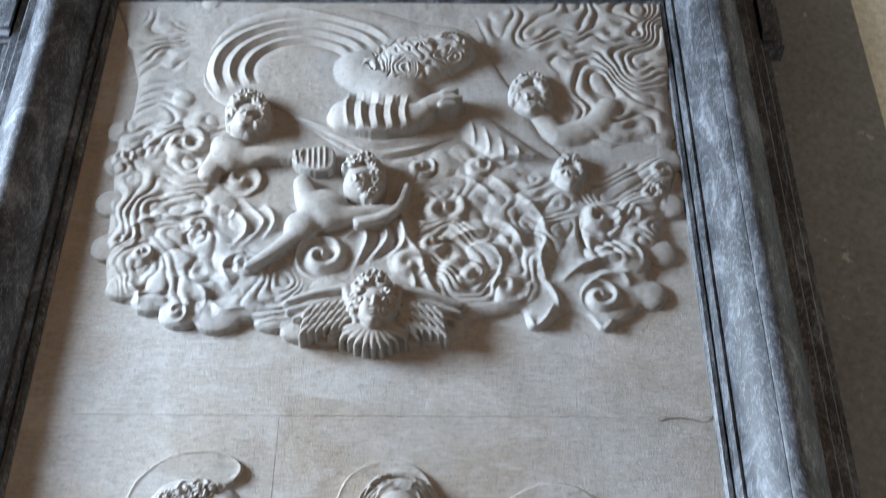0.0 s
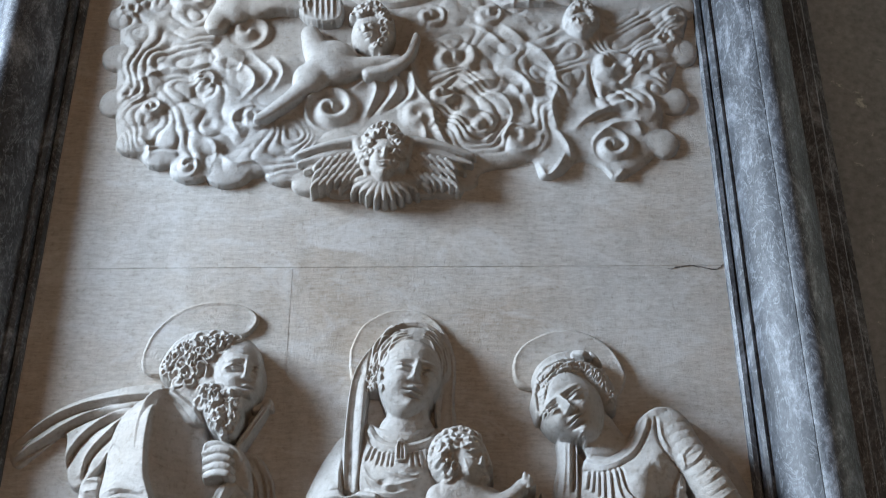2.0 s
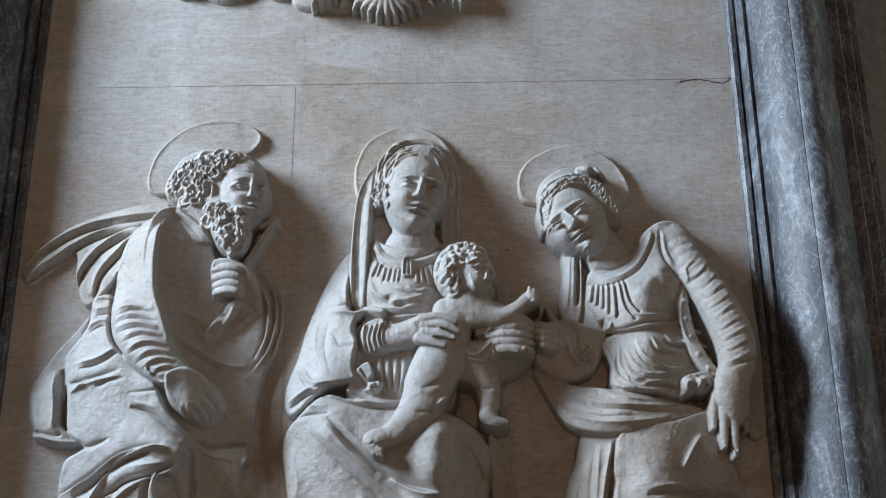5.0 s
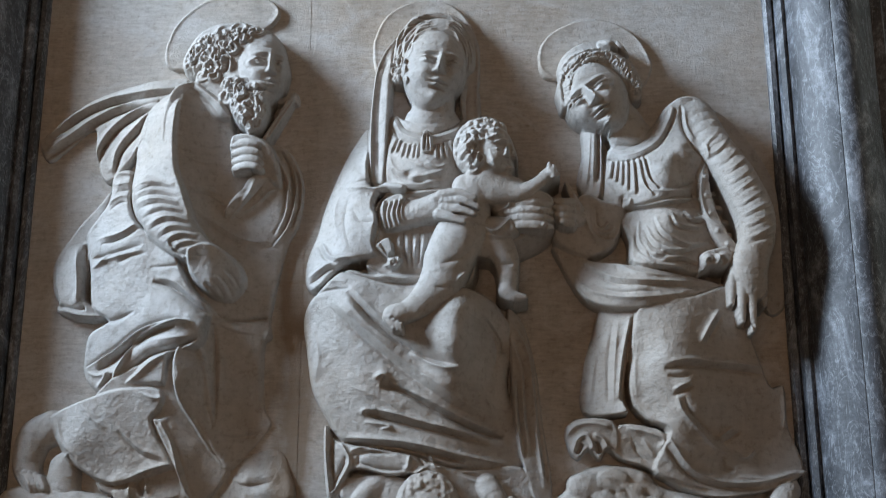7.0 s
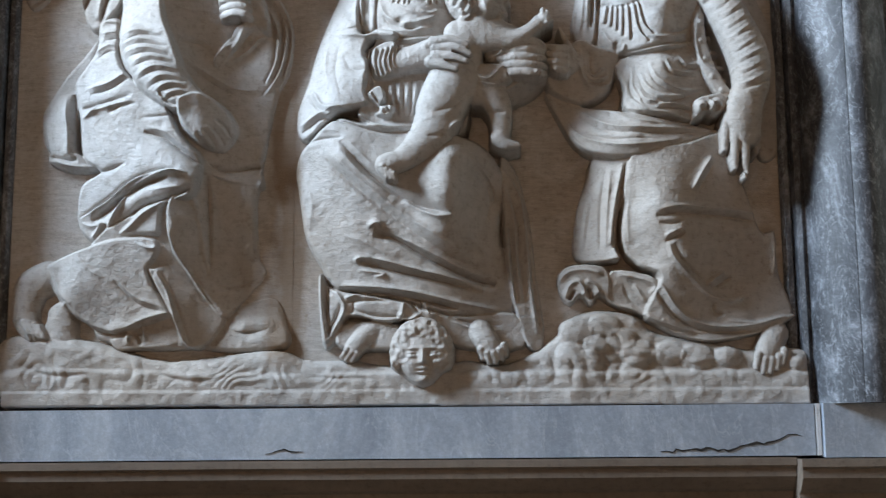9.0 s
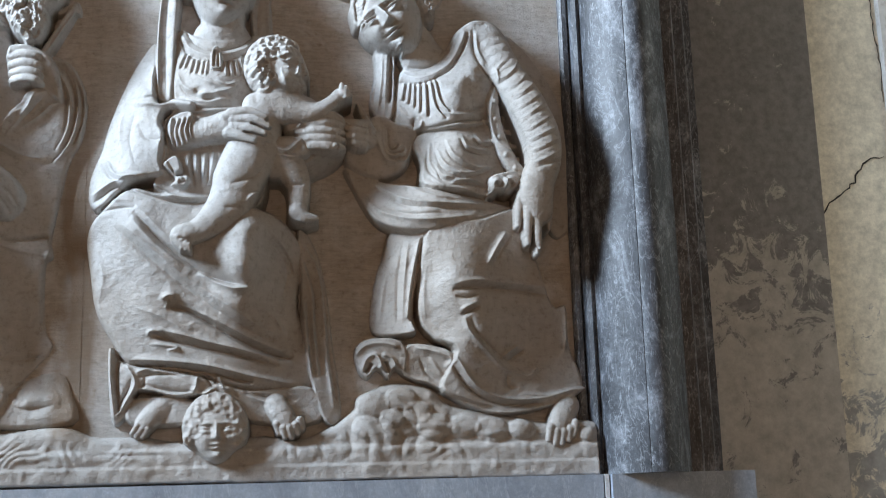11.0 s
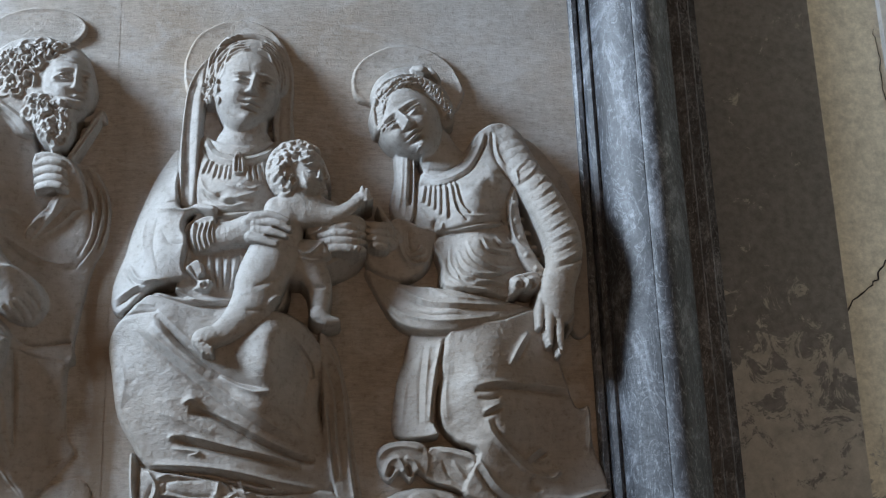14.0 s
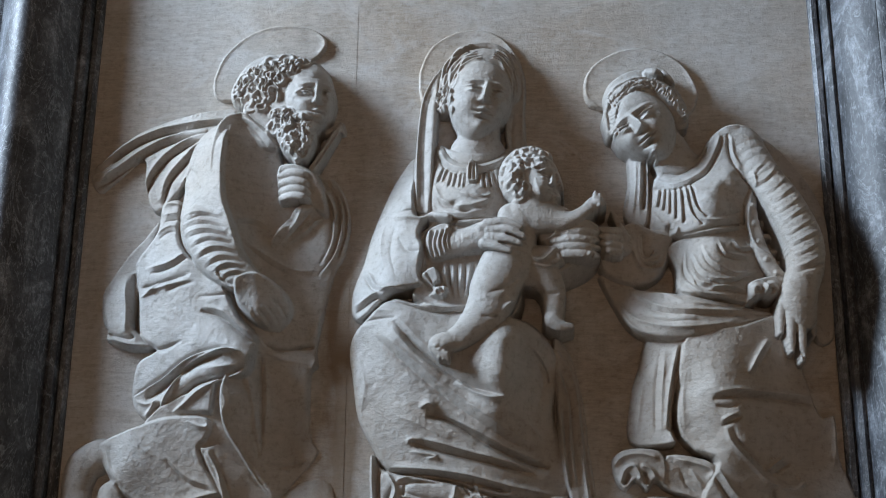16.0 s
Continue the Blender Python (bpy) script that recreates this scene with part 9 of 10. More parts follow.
r.limb([(0.017, 3.637, 0.010, 0.070), (0.038, 3.605, 0.011, 0.064), (0.054, 3.584, 0.008, 0.054)], 0.738, 0.001)
r.limb([(0.022, 3.639, 0.010, 0.070), (0.052, 3.612, 0.011, 0.064), (0.073, 3.596, 0.008, 0.054)], 0.738, 0.001)
r.limb([(0.025, 3.643, 0.010, 0.070), (0.062, 3.624, 0.011, 0.064), (0.089, 3.613, 0.008, 0.054)], 0.738, 0.001)
r.limb([(0.026, 3.647, 0.010, 0.070), (0.070, 3.637, 0.011, 0.064), (0.100, 3.634, 0.008, 0.054)], 0.738, 0.001)
r.limb([(-.077, 3.764, 0.016, 0.074), (-.057, 3.699, 0.014, 0.080), (-.043, 3.655, 0.011, 0.074)], 0.82, 0.005)
r.limb([(0.075, 3.762, 0.016, 0.074), (0.063, 3.698, 0.014, 0.080), (0.051, 3.654, 0.011, 0.074)], 0.82, 0.005)
r.blob(0.002, 3.713, 0.071, 0.087, 0.000, 0.094, 0.054, 0.010)
r.face(0.004, 3.694, 0.103, 0.148, -3.000, 0.080, 0.107, 0.055, 1.100)
r.limb([(-.052, 3.686, 0.015, 0.076), (-.057, 3.731, 0.015, 0.076), (-.048, 3.774, 0.015, 0.076), (-.028, 3.805, 0.015, 0.076), (-.000, 3.816, 0.015, 0.076), (0.027, 3.805, 0.015, 0.076), (0.049, 3.773, 0.015, 0.076), (0.060, 3.730, 0.015, 0.076), (0.058, 3.685, 0.015, 0.076)], 0.738, 0.003)
r.volute(-.052, 3.685, 0.0191, 0.0100, 1, 0.9205142060119532, 3.1651337740958683)
r.volute(-.057, 3.731, 0.0191, 0.0100, -1, 0.8178667197542319, 3.8380886654541304)
r.volute(-.048, 3.774, 0.0191, 0.0100, 1, 0.813638789416112, 1.9933540847580737)
r.volute(-.028, 3.805, 0.0191, 0.0100, -1, 0.8641071421162005, 3.326314874583916)
r.volute(-.000, 3.816, 0.0191, 0.0100, 1, 0.8942189783716341, 4.18435766516609)
r.volute(0.027, 3.805, 0.0191, 0.0100, -1, 0.9184924533322071, 0.7913421173676556)
r.volute(0.049, 3.773, 0.0191, 0.0100, 1, 0.8514155677449058, 1.2093576648932005)
r.volute(0.060, 3.730, 0.0191, 0.0100, -1, 0.9060986345153159, 0.20039558614966535)
r.volute(0.058, 3.684, 0.0191, 0.0100, 1, 0.9363875065412088, 2.430963989294641)
r.limb([(-.042, 3.704, 0.015, 0.088), (-.039, 3.744, 0.015, 0.088), (-.023, 3.775, 0.015, 0.088), (0.001, 3.786, 0.015, 0.088), (0.025, 3.774, 0.015, 0.088), (0.043, 3.744, 0.015, 0.088), (0.049, 3.704, 0.015, 0.088), (0.041, 3.666, 0.015, 0.088)], 0.738, 0.003)
r.volute(-.043, 3.705, 0.0191, 0.0100, 1, 0.9140653205508966, 2.8425502545691455)
r.volute(-.039, 3.745, 0.0191, 0.0100, -1, 0.8430078376884309, 4.5077549325877895)
r.volute(-.023, 3.775, 0.0191, 0.0100, 1, 0.8145634915152103, 2.474146729872345)
r.volute(0.001, 3.786, 0.0191, 0.0100, -1, 0.8422458443839435, 2.341666683538153)
r.volute(0.025, 3.774, 0.0191, 0.0100, 1, 0.9306663814413635, 0.48747070355230315)
r.volute(0.043, 3.744, 0.0191, 0.0100, -1, 0.8836896747595525, 3.285205672978562)
r.volute(0.049, 3.704, 0.0191, 0.0100, 1, 0.8498304604427619, 5.839612881226929)
r.volute(0.041, 3.666, 0.0191, 0.0100, -1, 0.8429414146516873, 3.0495449918426347)
r.finish(1, 0.0004)
tagged(r.mesh("winged_head_relief", MARBLE), "carved marble winged cherub head below the clouds", "relief figure")

r = Relief(0.7, 1.0, 2.4, 3.05, 0.0024)
r.poly([(0.780, 2.757), (0.815, 2.745), (0.863, 2.679), (0.869, 2.612), (0.866, 2.530), (0.823, 2.553), (0.799, 2.612), (0.783, 2.680)], 0.007, 0.010, 0.009, 0, 0, 0.000, False)
r.limb([(0.763, 2.732, 0.017, 0.087), (0.761, 2.673, 0.019, 0.094), (0.773, 2.606, 0.019, 0.097), (0.796, 2.548, 0.019, 0.097), (0.834, 2.498, 0.017, 0.094)], 0.41, 0.003)
r.fold([(0.770, 2.751), (0.753, 2.659), (0.767, 2.592), (0.811, 2.562), (0.844, 2.525)], 0.0043, 0.0080, 0.05)
r.fold([(0.788, 2.748), (0.787, 2.694), (0.800, 2.629), (0.824, 2.578), (0.858, 2.537)], 0.0043, 0.0080, 0.05)
r.blob(0.766, 2.698, 0.006, 0.007, 0.000, 0.101, 0.010, 0.010)
r.blob(0.765, 2.649, 0.006, 0.007, 0.000, 0.101, 0.010, 0.010)
r.blob(0.773, 2.602, 0.006, 0.007, 0.000, 0.101, 0.010, 0.010)
r.blob(0.789, 2.557, 0.006, 0.007, 0.000, 0.101, 0.010, 0.010)
r.blob(0.811, 2.522, 0.006, 0.007, 0.000, 0.101, 0.010, 0.010)
r.limb([(0.795, 2.673, 0.009, 0.040), (0.860, 2.668, 0.009, 0.040)], 0.656, 0.002)
r.limb([(0.792, 2.636, 0.009, 0.040), (0.857, 2.631, 0.009, 0.040)], 0.656, 0.002)
r.limb([(0.790, 2.599, 0.009, 0.040), (0.855, 2.594, 0.009, 0.040)], 0.656, 0.002)
r.limb([(0.788, 2.565, 0.009, 0.040), (0.852, 2.560, 0.009, 0.040)], 0.656, 0.002)
r.limb([(0.756, 2.710, 0.009, 0.087), (0.742, 2.704, 0.007, 0.087), (0.732, 2.722, 0.004, 0.087)], 0.82, 0.002)
r.limb([(0.752, 2.649, 0.009, 0.087), (0.738, 2.644, 0.007, 0.087), (0.728, 2.661, 0.004, 0.087)], 0.82, 0.002)
r.limb([(0.767, 2.599, 0.009, 0.087), (0.753, 2.594, 0.007, 0.087), (0.743, 2.611, 0.004, 0.087)], 0.82, 0.002)
r.finish(1, 0.0006)
tagged(r.mesh("wheel_relief", MARBLE), "carved marble broken wheel rim with spikes and spokes", "relief wheel")

r = Relief(-0.15, 0.25, 1.76, 2.06, 0.0024)
r.blob(0.072, 1.886, 0.076, 0.078, 0.000, 0.070, 0.047, 0.010)
r.face(0.074, 1.880, 0.123, 0.146, 2.000, 0.050, 0.087, 0.044, 1.000)
r.limb([(0.014, 1.865, 0.017, 0.066), (0.011, 1.900, 0.017, 0.066), (0.022, 1.933, 0.017, 0.066), (0.045, 1.956, 0.017, 0.066), (0.073, 1.964, 0.017, 0.066), (0.102, 1.956, 0.017, 0.066), (0.125, 1.932, 0.017, 0.066), (0.135, 1.899, 0.017, 0.066), (0.131, 1.863, 0.017, 0.066)], 0.738, 0.003)
r.volute(0.014, 1.865, 0.0213, 0.0045, 1, 0.8635779806755974, 5.580297489421579)
r.volute(0.011, 1.900, 0.0213, 0.0045, -1, 0.8592125869839188, 0.5856709796973791)
r.volute(0.022, 1.933, 0.0213, 0.0045, 1, 0.813840410111891, 1.581908287827893)
r.volute(0.044, 1.956, 0.0213, 0.0045, -1, 0.9035617014448942, 5.379733741025502)
r.volute(0.073, 1.964, 0.0213, 0.0045, 1, 0.9002966836542259, 3.9744960406718133)
r.volute(0.102, 1.956, 0.0213, 0.0045, -1, 0.9444139150147545, 4.464274696621871)
r.volute(0.124, 1.932, 0.0213, 0.0045, 1, 0.8066560719369705, 3.419096283107665)
r.volute(0.135, 1.899, 0.0213, 0.0045, -1, 0.8555375120191407, 3.483025726069027)
r.volute(0.131, 1.863, 0.0213, 0.0045, 1, 0.8867680283917977, 5.871858837982625)
r.limb([(0.025, 1.885, 0.017, 0.075), (0.030, 1.916, 0.017, 0.075), (0.048, 1.939, 0.017, 0.075), (0.074, 1.947, 0.017, 0.075), (0.099, 1.938, 0.017, 0.075), (0.117, 1.915, 0.017, 0.075), (0.122, 1.884, 0.017, 0.075), (0.113, 1.855, 0.017, 0.075)], 0.738, 0.003)
r.volute(0.025, 1.885, 0.0213, 0.0045, 1, 0.8998670946083673, 5.631614941740497)
r.volute(0.030, 1.916, 0.0213, 0.0045, -1, 0.8536574157663981, 4.6069009448074425)
r.volute(0.048, 1.939, 0.0213, 0.0045, 1, 0.8345447165983184, 4.418400779523344)
r.volute(0.074, 1.947, 0.0213, 0.0045, -1, 0.91481085068446, 3.730668901180338)
r.volute(0.099, 1.938, 0.0213, 0.0045, 1, 0.826986206923035, 1.8252608413526028)
r.volute(0.117, 1.915, 0.0213, 0.0045, -1, 0.8295557168205695, 3.0981288540733596)
r.volute(0.122, 1.884, 0.0213, 0.0045, 1, 0.8809473393177851, 2.07958564916237)
r.volute(0.113, 1.855, 0.0213, 0.0045, -1, 0.8857508502981462, 0.9388440495200461)
r.fold([(-.008, 1.876), (0.023, 1.839)], 0.0112, 0.0100, 0.3)
r.fold([(0.146, 1.870), (0.118, 1.838)], 0.0112, 0.0100, 0.3)
r.finish(1, 0.0006)
tagged(r.mesh("cherub_head_relief", MARBLE), "carved marble cherub head under the seated woman", "relief figure")

r = Relief(-0.5, 0.2, 3.85, 4.55, 0.0028)
r.blob(-0.166, 4.079, 0.084, 0.084, -35.000, 0.067, 0.037, 0.010)
r.blob(-0.227, 4.018, 0.058, 0.064, -30.000, 0.064, 0.034, 0.010)
r.limb([(-.237, 4.189, 0.032, 0.054), (-.208, 4.112, 0.045, 0.060), (-.156, 4.054, 0.048, 0.064), (-.105, 4.056, 0.039, 0.060), (-.037, 4.069, 0.024, 0.057), (0.032, 4.082, 0.018, 0.054)], 0.656, 0.010)
r.limb([(-.208, 4.057, 0.045, 0.060), (-.231, 4.003, 0.040, 0.060), (-.271, 3.953, 0.027, 0.057), (-.336, 3.893, 0.021, 0.054), (-.375, 3.862, 0.018, 0.054)], 0.656, 0.010)
r.limb([(-.053, 4.025, 0.021, 0.057), (0.015, 4.046, 0.018, 0.057), (0.066, 4.089, 0.016, 0.057), (0.091, 4.170, 0.013, 0.054)], 0.738, 0.010)
r.blob(-0.047, 4.180, 0.064, 0.074, 10.000, 0.084, 0.047, 0.010)
r.face(-0.056, 4.171, 0.093, 0.119, 18.000, -0.250, 0.090, 0.044, 1.000)
r.limb([(-.105, 4.238, 0.015, 0.066), (-.087, 4.270, 0.015, 0.066), (-.061, 4.285, 0.015, 0.066), (-.033, 4.280, 0.015, 0.066), (-.009, 4.257, 0.015, 0.066), (0.007, 4.220, 0.015, 0.066), (0.011, 4.177, 0.015, 0.066), (0.002, 4.138, 0.015, 0.066), (-.018, 4.109, 0.015, 0.066)], 0.738, 0.003)
r.volute(-.105, 4.239, 0.0186, 0.0090, 1, 0.9490241017931861, 1.1371081925227469)
r.volute(-.087, 4.270, 0.0186, 0.0090, -1, 0.8228792712023929, 4.627743946232318)
r.volute(-.061, 4.285, 0.0186, 0.0090, 1, 0.8213843903662128, 3.4932618667484947)
r.volute(-.033, 4.281, 0.0186, 0.0090, -1, 0.874485721788245, 1.8475519878828663)
r.volute(-.009, 4.257, 0.0186, 0.0090, 1, 0.9018632711310026, 0.06540361477429668)
r.volute(0.007, 4.220, 0.0186, 0.0090, -1, 0.8166643528922642, 2.6937087695507174)
r.volute(0.011, 4.178, 0.0186, 0.0090, 1, 0.9423566062299586, 1.1480761301062845)
r.volute(0.002, 4.138, 0.0186, 0.0090, -1, 0.8538448893964055, 5.205856277475022)
r.volute(-.018, 4.109, 0.0186, 0.0090, 1, 0.8400293574808986, 3.7057399401661)
r.limb([(-.085, 4.235, 0.015, 0.075), (-.064, 4.254, 0.015, 0.075), (-.039, 4.254, 0.015, 0.075), (-.017, 4.234, 0.015, 0.075), (-.004, 4.201, 0.015, 0.075), (-.003, 4.163, 0.015, 0.075), (-.014, 4.131, 0.015, 0.075), (-.035, 4.112, 0.015, 0.075)], 0.738, 0.003)
r.volute(-.085, 4.235, 0.0186, 0.0090, 1, 0.9040528688785443, 2.862913312496951)
r.volute(-.064, 4.254, 0.0186, 0.0090, -1, 0.81273345791123, 3.351491217552044)
r.volute(-.039, 4.253, 0.0186, 0.0090, 1, 0.8232508047792368, 3.1655368064731846)
r.volute(-.017, 4.234, 0.0186, 0.0090, -1, 0.9426999472087623, 3.1795106307765053)
r.volute(-.004, 4.201, 0.0186, 0.0090, 1, 0.9102677134529308, 3.8477514188195263)
r.volute(-.003, 4.163, 0.0186, 0.0090, -1, 0.8082466406415005, 5.726225318633388)
r.volute(-.014, 4.130, 0.0186, 0.0090, 1, 0.8912864840172909, 0.7503058501711128)
r.volute(-.035, 4.112, 0.0186, 0.0090, -1, 0.8718052983593725, 3.6045088087082187)
r.poly([(-.276, 4.305), (-.152, 4.322), (-.145, 4.234), (-.218, 4.224), (-.273, 4.259)], 0.047, 0.057, 0.010, 0, 0, 0.000, False)
r.fold([(-.266, 4.350), (-.259, 4.243)], 0.0048, 0.0060, 0.3)
r.fold([(-.248, 4.350), (-.243, 4.253)], 0.0048, 0.0060, 0.3)
r.fold([(-.229, 4.350), (-.221, 4.229)], 0.0048, 0.0060, 0.3)
r.fold([(-.211, 4.350), (-.204, 4.227)], 0.0048, 0.0060, 0.3)
r.fold([(-.193, 4.349), (-.186, 4.227)], 0.0048, 0.0060, 0.3)
r.fold([(-.175, 4.349), (-.168, 4.227)], 0.0048, 0.0060, 0.3)
r.finish(1, 0.0006)
tagged(r.mesh("winged_child_relief", MARBLE), "carved marble small winged child lying among clouds", "relief figure")

r = Relief(-0.75, 0.0, 4.2, 4.85, 0.0028)
r.blob(-0.479, 4.304, 0.064, 0.071, 0.000, 0.064, 0.034, 0.010)
r.limb([(-.501, 4.345, 0.048, 0.057), (-.434, 4.295, 0.042, 0.060), (-.345, 4.303, 0.029, 0.064), (-.256, 4.288, 0.023, 0.060)], 0.656, 0.010)
r.limb([(-.507, 4.302, 0.042, 0.054), (-.536, 4.233, 0.039, 0.054)], 0.656, 0.010)
r.blob(-0.431, 4.449, 0.069, 0.073, 0.000, 0.080, 0.047, 0.010)
r.face(-0.434, 4.442, 0.099, 0.116, -20.000, 0.100, 0.087, 0.044, 1.000)
r.limb([(-.495, 4.447, 0.015, 0.063), (-.497, 4.492, 0.015, 0.063), (-.485, 4.531, 0.015, 0.063), (-.462, 4.554, 0.015, 0.063), (-.432, 4.557, 0.015, 0.063), (-.403, 4.539, 0.015, 0.063), (-.382, 4.503, 0.015, 0.063), (-.373, 4.459, 0.015, 0.063), (-.378, 4.416, 0.015, 0.063)], 0.738, 0.003)
r.volute(-.495, 4.447, 0.0185, 0.0090, 1, 0.902975789740206, 2.0773507891893237)
r.volute(-.497, 4.492, 0.0185, 0.0090, -1, 0.8040234290267338, 4.651184480536036)
r.volute(-.485, 4.531, 0.0185, 0.0090, 1, 0.8005934522010956, 2.1494049973922236)
r.volute(-.462, 4.555, 0.0185, 0.0090, -1, 0.8481764020188907, 2.622228466288672)
r.volute(-.432, 4.558, 0.0185, 0.0090, 1, 0.9460702585421155, 1.1472516249546814)
r.volute(-.403, 4.539, 0.0185, 0.0090, -1, 0.8143203186951452, 3.140368702157052)
r.volute(-.382, 4.503, 0.0185, 0.0090, 1, 0.90690878598426, 3.0671319157158194)
r.volute(-.373, 4.459, 0.0185, 0.0090, -1, 0.8963535265004594, 2.612941744475217)
r.volute(-.378, 4.416, 0.0185, 0.0090, 1, 0.8754052161232446, 4.587711355924183)
r.limb([(-.482, 4.462, 0.015, 0.072), (-.475, 4.499, 0.015, 0.072), (-.457, 4.523, 0.015, 0.072), (-.431, 4.528, 0.015, 0.072), (-.406, 4.510, 0.015, 0.072), (-.389, 4.476, 0.015, 0.072), (-.385, 4.436, 0.015, 0.072), (-.395, 4.402, 0.015, 0.072)], 0.738, 0.003)
r.volute(-.482, 4.462, 0.0185, 0.0090, 1, 0.8837018995482946, 2.68923077740612)
r.volute(-.475, 4.499, 0.0185, 0.0090, -1, 0.8684373825831179, 5.75453874508126)
r.volute(-.457, 4.524, 0.0185, 0.0090, 1, 0.8431071688537503, 0.9061530107541285)
r.volute(-.431, 4.527, 0.0185, 0.0090, -1, 0.8296076902857777, 0.8358307463442731)
r.volute(-.406, 4.510, 0.0185, 0.0090, 1, 0.949684437911183, 5.042842807663273)
r.volute(-.389, 4.476, 0.0185, 0.0090, -1, 0.8910915339382822, 3.036088064368303)
r.volute(-.385, 4.436, 0.0185, 0.0090, 1, 0.8453327906852096, 4.3057570169169175)
r.volute(-.395, 4.402, 0.0185, 0.0090, -1, 0.896604994040082, 0.5892603576836888)
r.fold([(-.681, 4.438), (-.661, 4.512), (-.651, 4.587)], 0.0083, 0.0090, 0.3)
r.fold([(-.660, 4.448), (-.644, 4.527), (-.636, 4.600)], 0.0083, 0.0090, 0.3)
r.fold([(-.639, 4.458), (-.627, 4.542), (-.620, 4.613)], 0.0083, 0.0090, 0.3)
r.fold([(-.618, 4.467), (-.610, 4.557), (-.604, 4.625)], 0.0083, 0.0090, 0.3)
r.fold([(-.596, 4.477), (-.593, 4.572), (-.589, 4.638)], 0.0083, 0.0090, 0.3)
r.fold([(-.575, 4.487), (-.576, 4.587), (-.573, 4.651)], 0.0083, 0.0090, 0.3)
r.fold([(-.554, 4.497), (-.559, 4.602), (-.557, 4.664)], 0.0083, 0.0090, 0.3)
r.fold([(-.314, 4.462), (-.238, 4.425), (-.180, 4.364)], 0.0099, 0.0140, 0.3)
r.fold([(-.278, 4.474), (-.202, 4.437), (-.159, 4.376)], 0.0099, 0.0140, 0.3)
r.fold([(-.330, 4.425), (-.273, 4.401), (-.216, 4.353)], 0.0099, 0.0140, 0.3)
r.fold([(-.272, 4.369), (-.264, 4.264)], 0.0058, 0.0070, 0.3)
r.fold([(-.255, 4.367), (-.247, 4.265)], 0.0058, 0.0070, 0.3)
r.fold([(-.238, 4.365), (-.235, 4.298)], 0.0058, 0.0070, 0.3)
r.fold([(-.222, 4.362), (-.216, 4.298)], 0.0058, 0.0070, 0.3)
r.fold([(-.205, 4.360), (-.198, 4.298)], 0.0058, 0.0070, 0.3)
r.fold([(-.189, 4.357), (-.180, 4.298)], 0.0058, 0.0070, 0.3)
r.fold([(-.172, 4.355), (-.162, 4.298)], 0.0058, 0.0070, 0.3)
r.finish(1, 0.0006)
tagged(r.mesh("winged_child_relief", MARBLE), "carved marble small winged child reaching across clouds", "relief figure")

r = Relief(-0.75, 0.75, 4.3, 5.04, 0.003)
r.poly([(-.606, 4.632), (-.606, 4.793), (-.523, 4.934), (-.331, 5.010), (-.091, 5.012), (0.110, 4.938), (0.288, 4.883), (0.420, 4.640), (0.525, 4.412), (0.593, 4.303), (0.483, 4.267), (0.340, 4.337), (0.230, 4.385), (0.086, 4.300), (-.059, 4.299), (-.211, 4.406), (-.369, 4.530), (-.519, 4.529)], 0.017, 0.034, 0.043, 0, 0, 0.000, False)
r.fold([(-.591, 4.596), (-.638, 4.715), (-.619, 4.835), (-.534, 4.937), (-.398, 4.999), (-.233, 4.969), (-.058, 4.905), (0.025, 4.830)], 0.0121, 0.0100, 0.1)
r.fold([(-.561, 4.579), (-.603, 4.687), (-.585, 4.796), (-.506, 4.885), (-.382, 4.943), (-.236, 4.949), (-.075, 4.888), (0.002, 4.819)], 0.0121, -0.0090, 0.1)
r.fold([(-.538, 4.583), (-.576, 4.682), (-.560, 4.785), (-.487, 4.869), (-.374, 4.920), (-.240, 4.927), (-.092, 4.872), (-.021, 4.808)], 0.0121, 0.0100, 0.1)
r.fold([(-.514, 4.593), (-.549, 4.682), (-.534, 4.774), (-.468, 4.851), (-.364, 4.900), (-.243, 4.903), (-.109, 4.854), (-.044, 4.797)], 0.0121, -0.0090, 0.1)
r.fold([(-.491, 4.601), (-.522, 4.683), (-.508, 4.766), (-.449, 4.836), (-.357, 4.878), (-.247, 4.882), (-.125, 4.838), (-.067, 4.786)], 0.0121, 0.0100, 0.1)
r.fold([(-.469, 4.609), (-.497, 4.682), (-.484, 4.758), (-.430, 4.818), (-.347, 4.855), (-.250, 4.861), (-.142, 4.820), (-.089, 4.774)], 0.0121, -0.0090, 0.1)
r.fold([(-.445, 4.620), (-.471, 4.683), (-.458, 4.748), (-.411, 4.803), (-.338, 4.837), (-.252, 4.840), (-.159, 4.805), (-.112, 4.764)], 0.0121, 0.0100, 0.1)
r.fold([(-.423, 4.628), (-.444, 4.683), (-.434, 4.739), (-.392, 4.786), (-.330, 4.814), (-.256, 4.817), (-.175, 4.787), (-.135, 4.752)], 0.0121, -0.0090, 0.1)
r.fold([(-.388, 4.545), (-.251, 4.457), (-.063, 4.405), (0.138, 4.443)], 0.0138, 0.0110, 0.25)
r.fold([(-.359, 4.531), (-.215, 4.431), (-.044, 4.382), (0.157, 4.421)], 0.0138, -0.0090, 0.25)
r.fold([(-.330, 4.517), (-.182, 4.416), (-.025, 4.362), (0.175, 4.399)], 0.0138, 0.0110, 0.25)
r.fold([(-.300, 4.496), (-.146, 4.386), (-.006, 4.339), (0.194, 4.382)], 0.0138, -0.0090, 0.25)
r.fold([(-.270, 4.480), (-.113, 4.370), (0.013, 4.319), (0.212, 4.380)], 0.0138, 0.0110, 0.25)
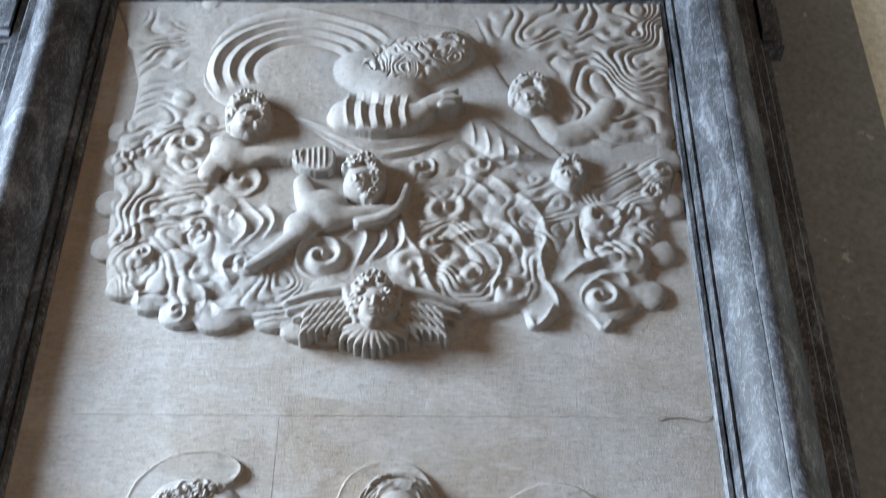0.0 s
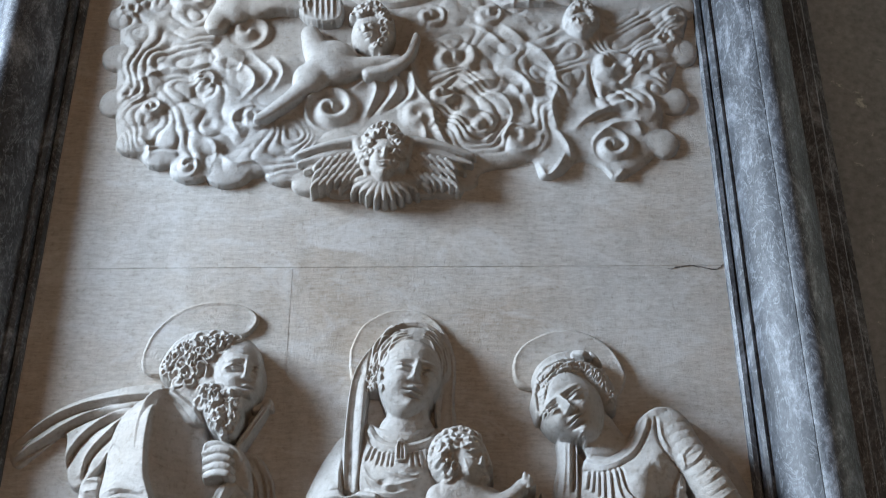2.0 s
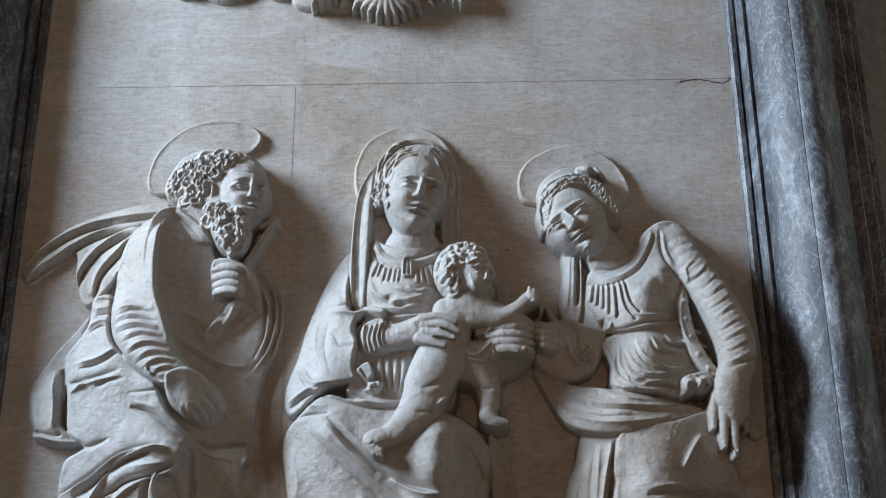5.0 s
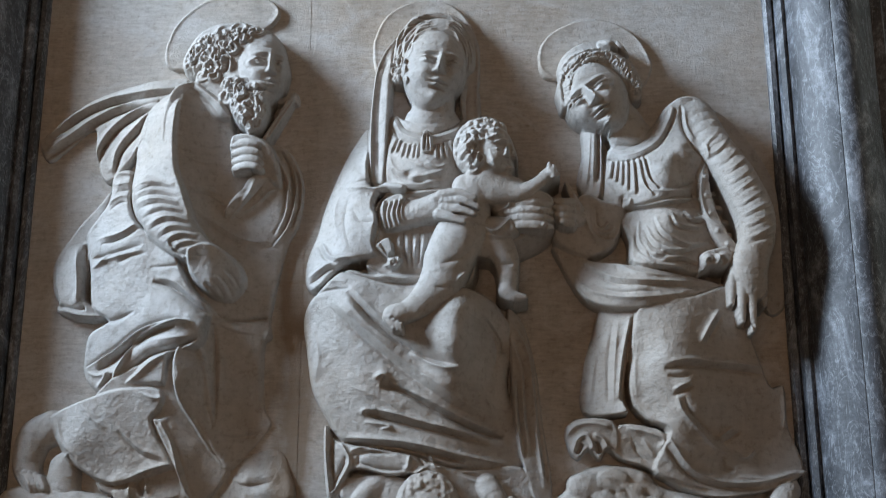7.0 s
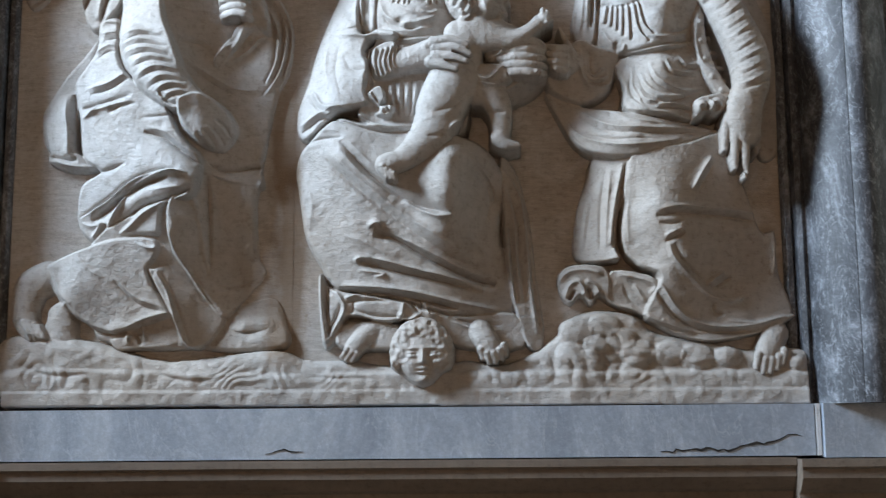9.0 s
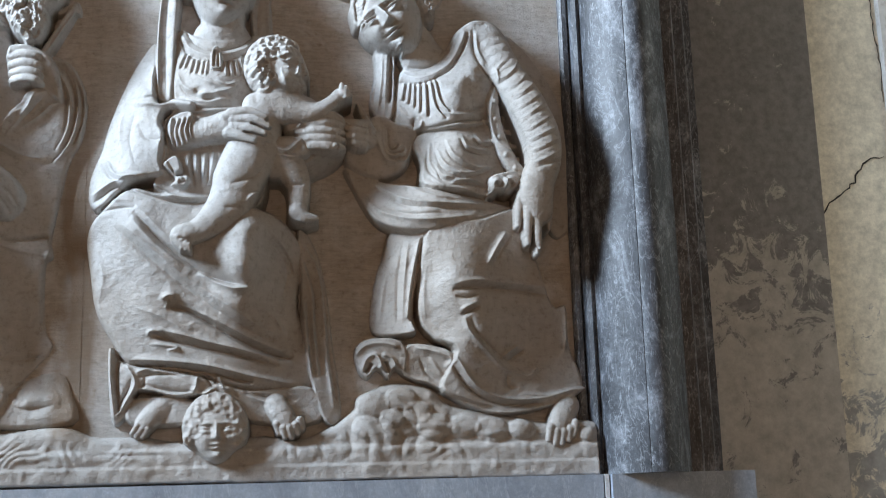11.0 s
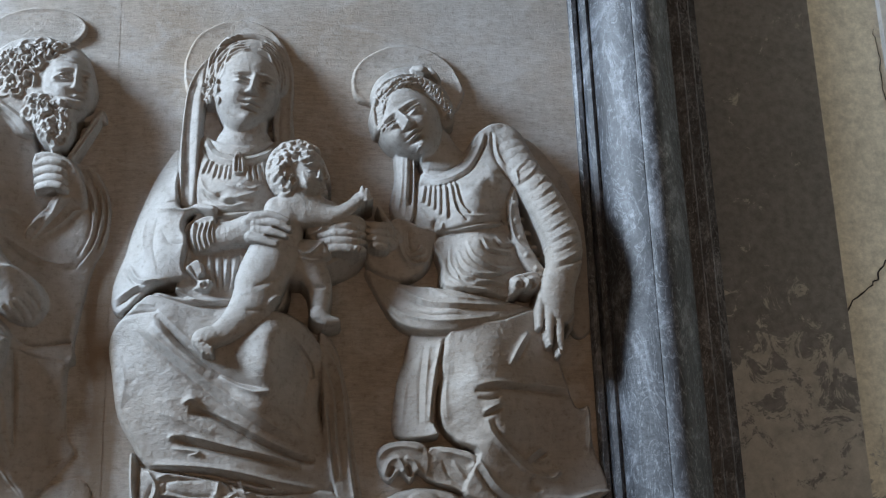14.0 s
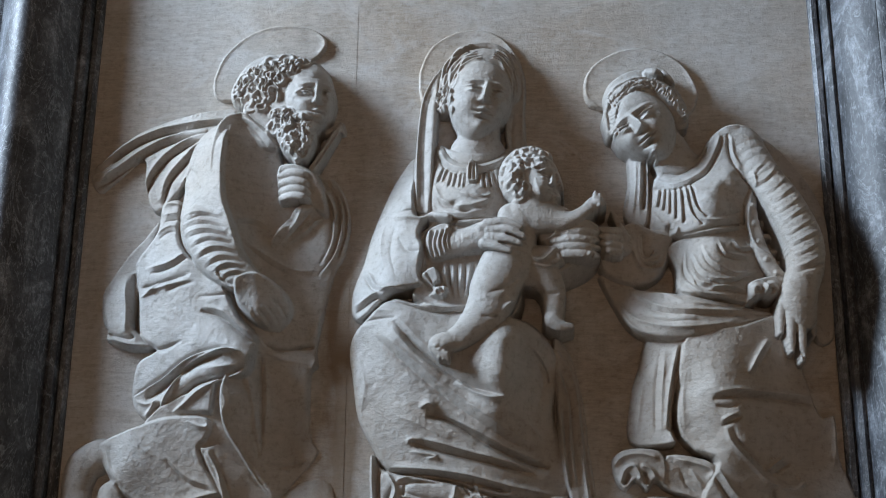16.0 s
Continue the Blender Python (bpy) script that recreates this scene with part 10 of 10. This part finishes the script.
r.fold([(-.240, 4.459), (-.078, 4.341), (0.032, 4.301), (0.230, 4.363)], 0.0138, -0.0090, 0.25)
r.limb([(-.074, 4.692, 0.104, 0.067), (0.023, 4.627, 0.121, 0.080), (0.083, 4.493, 0.086, 0.087)], 0.656, 0.020)
r.limb([(-.109, 4.473, 0.066, 0.094), (-.025, 4.448, 0.062, 0.107), (0.084, 4.448, 0.052, 0.114), (0.138, 4.468, 0.035, 0.114)], 0.738, 0.010)
r.fold([(-.113, 4.588), (-.114, 4.461), (-.102, 4.407)], 0.0086, 0.0100, 0.15)
r.fold([(-.088, 4.586), (-.090, 4.457), (-.077, 4.400)], 0.0086, -0.0100, 0.15)
r.fold([(-.063, 4.580), (-.066, 4.454), (-.053, 4.396)], 0.0086, 0.0100, 0.15)
r.fold([(-.037, 4.570), (-.042, 4.452), (-.029, 4.393)], 0.0086, -0.0100, 0.15)
r.fold([(-.012, 4.564), (-.018, 4.449), (-.006, 4.393)], 0.0086, 0.0100, 0.15)
r.fold([(0.012, 4.554), (0.006, 4.447), (0.018, 4.392)], 0.0086, -0.0100, 0.15)
r.fold([(0.037, 4.547), (0.030, 4.445), (0.041, 4.392)], 0.0086, 0.0100, 0.15)
r.fold([(0.061, 4.543), (0.053, 4.444), (0.065, 4.393)], 0.0086, -0.0100, 0.15)
r.fold([(0.085, 4.542), (0.077, 4.444), (0.088, 4.397)], 0.0086, 0.0100, 0.15)
r.limb([(0.147, 4.485, 0.031, 0.117), (0.193, 4.507, 0.035, 0.121), (0.229, 4.512, 0.021, 0.121)], 0.738, 0.010)
r.limb([(0.202, 4.529, 0.014, 0.124), (0.244, 4.543, 0.010, 0.121)], 0.82, 0.003)
r.limb([(0.202, 4.504, 0.014, 0.124), (0.257, 4.513, 0.010, 0.121)], 0.82, 0.003)
r.limb([(0.197, 4.479, 0.014, 0.124), (0.240, 4.482, 0.010, 0.121)], 0.82, 0.003)
r.blob(0.115, 4.726, 0.147, 0.107, 20.000, 0.101, 0.060, 0.010)
r.blob(0.229, 4.775, 0.078, 0.086, 0.000, 0.094, 0.047, 0.010)
r.swirl([(-.074, 4.692), (-.021, 4.814), (0.093, 4.856), (0.229, 4.857), (0.296, 4.775), (0.258, 4.676), (0.211, 4.623), (0.117, 4.622), (0.023, 4.622)], 0.0277, 0.0200, None, 1, 51, 0.9)
r.limb([(0.322, 4.426, 0.069, 0.054), (0.411, 4.336, 0.062, 0.060), (0.499, 4.277, 0.042, 0.060), (0.569, 4.254, 0.028, 0.060), (0.640, 4.255, 0.024, 0.060)], 0.656, 0.010)
r.fold([(0.286, 4.482), (0.303, 4.385), (0.300, 4.356)], 0.0086, 0.0090, 0.3)
r.fold([(0.336, 4.424), (0.350, 4.345), (0.343, 4.315)], 0.0086, 0.0090, 0.3)
r.fold([(0.386, 4.383), (0.396, 4.309), (0.386, 4.300)], 0.0086, 0.0090, 0.3)
r.fold([(0.436, 4.343), (0.444, 4.306), (0.430, 4.286)], 0.0086, 0.0090, 0.3)
r.fold([(0.485, 4.306), (0.492, 4.291), (0.473, 4.258)], 0.0086, 0.0090, 0.3)
r.H *= 0.8
r.finish(1, 0.0006)
tagged(r.mesh("elder_relief", MARBLE), "carved marble elder leaning out of swirling drapery", "relief figure")
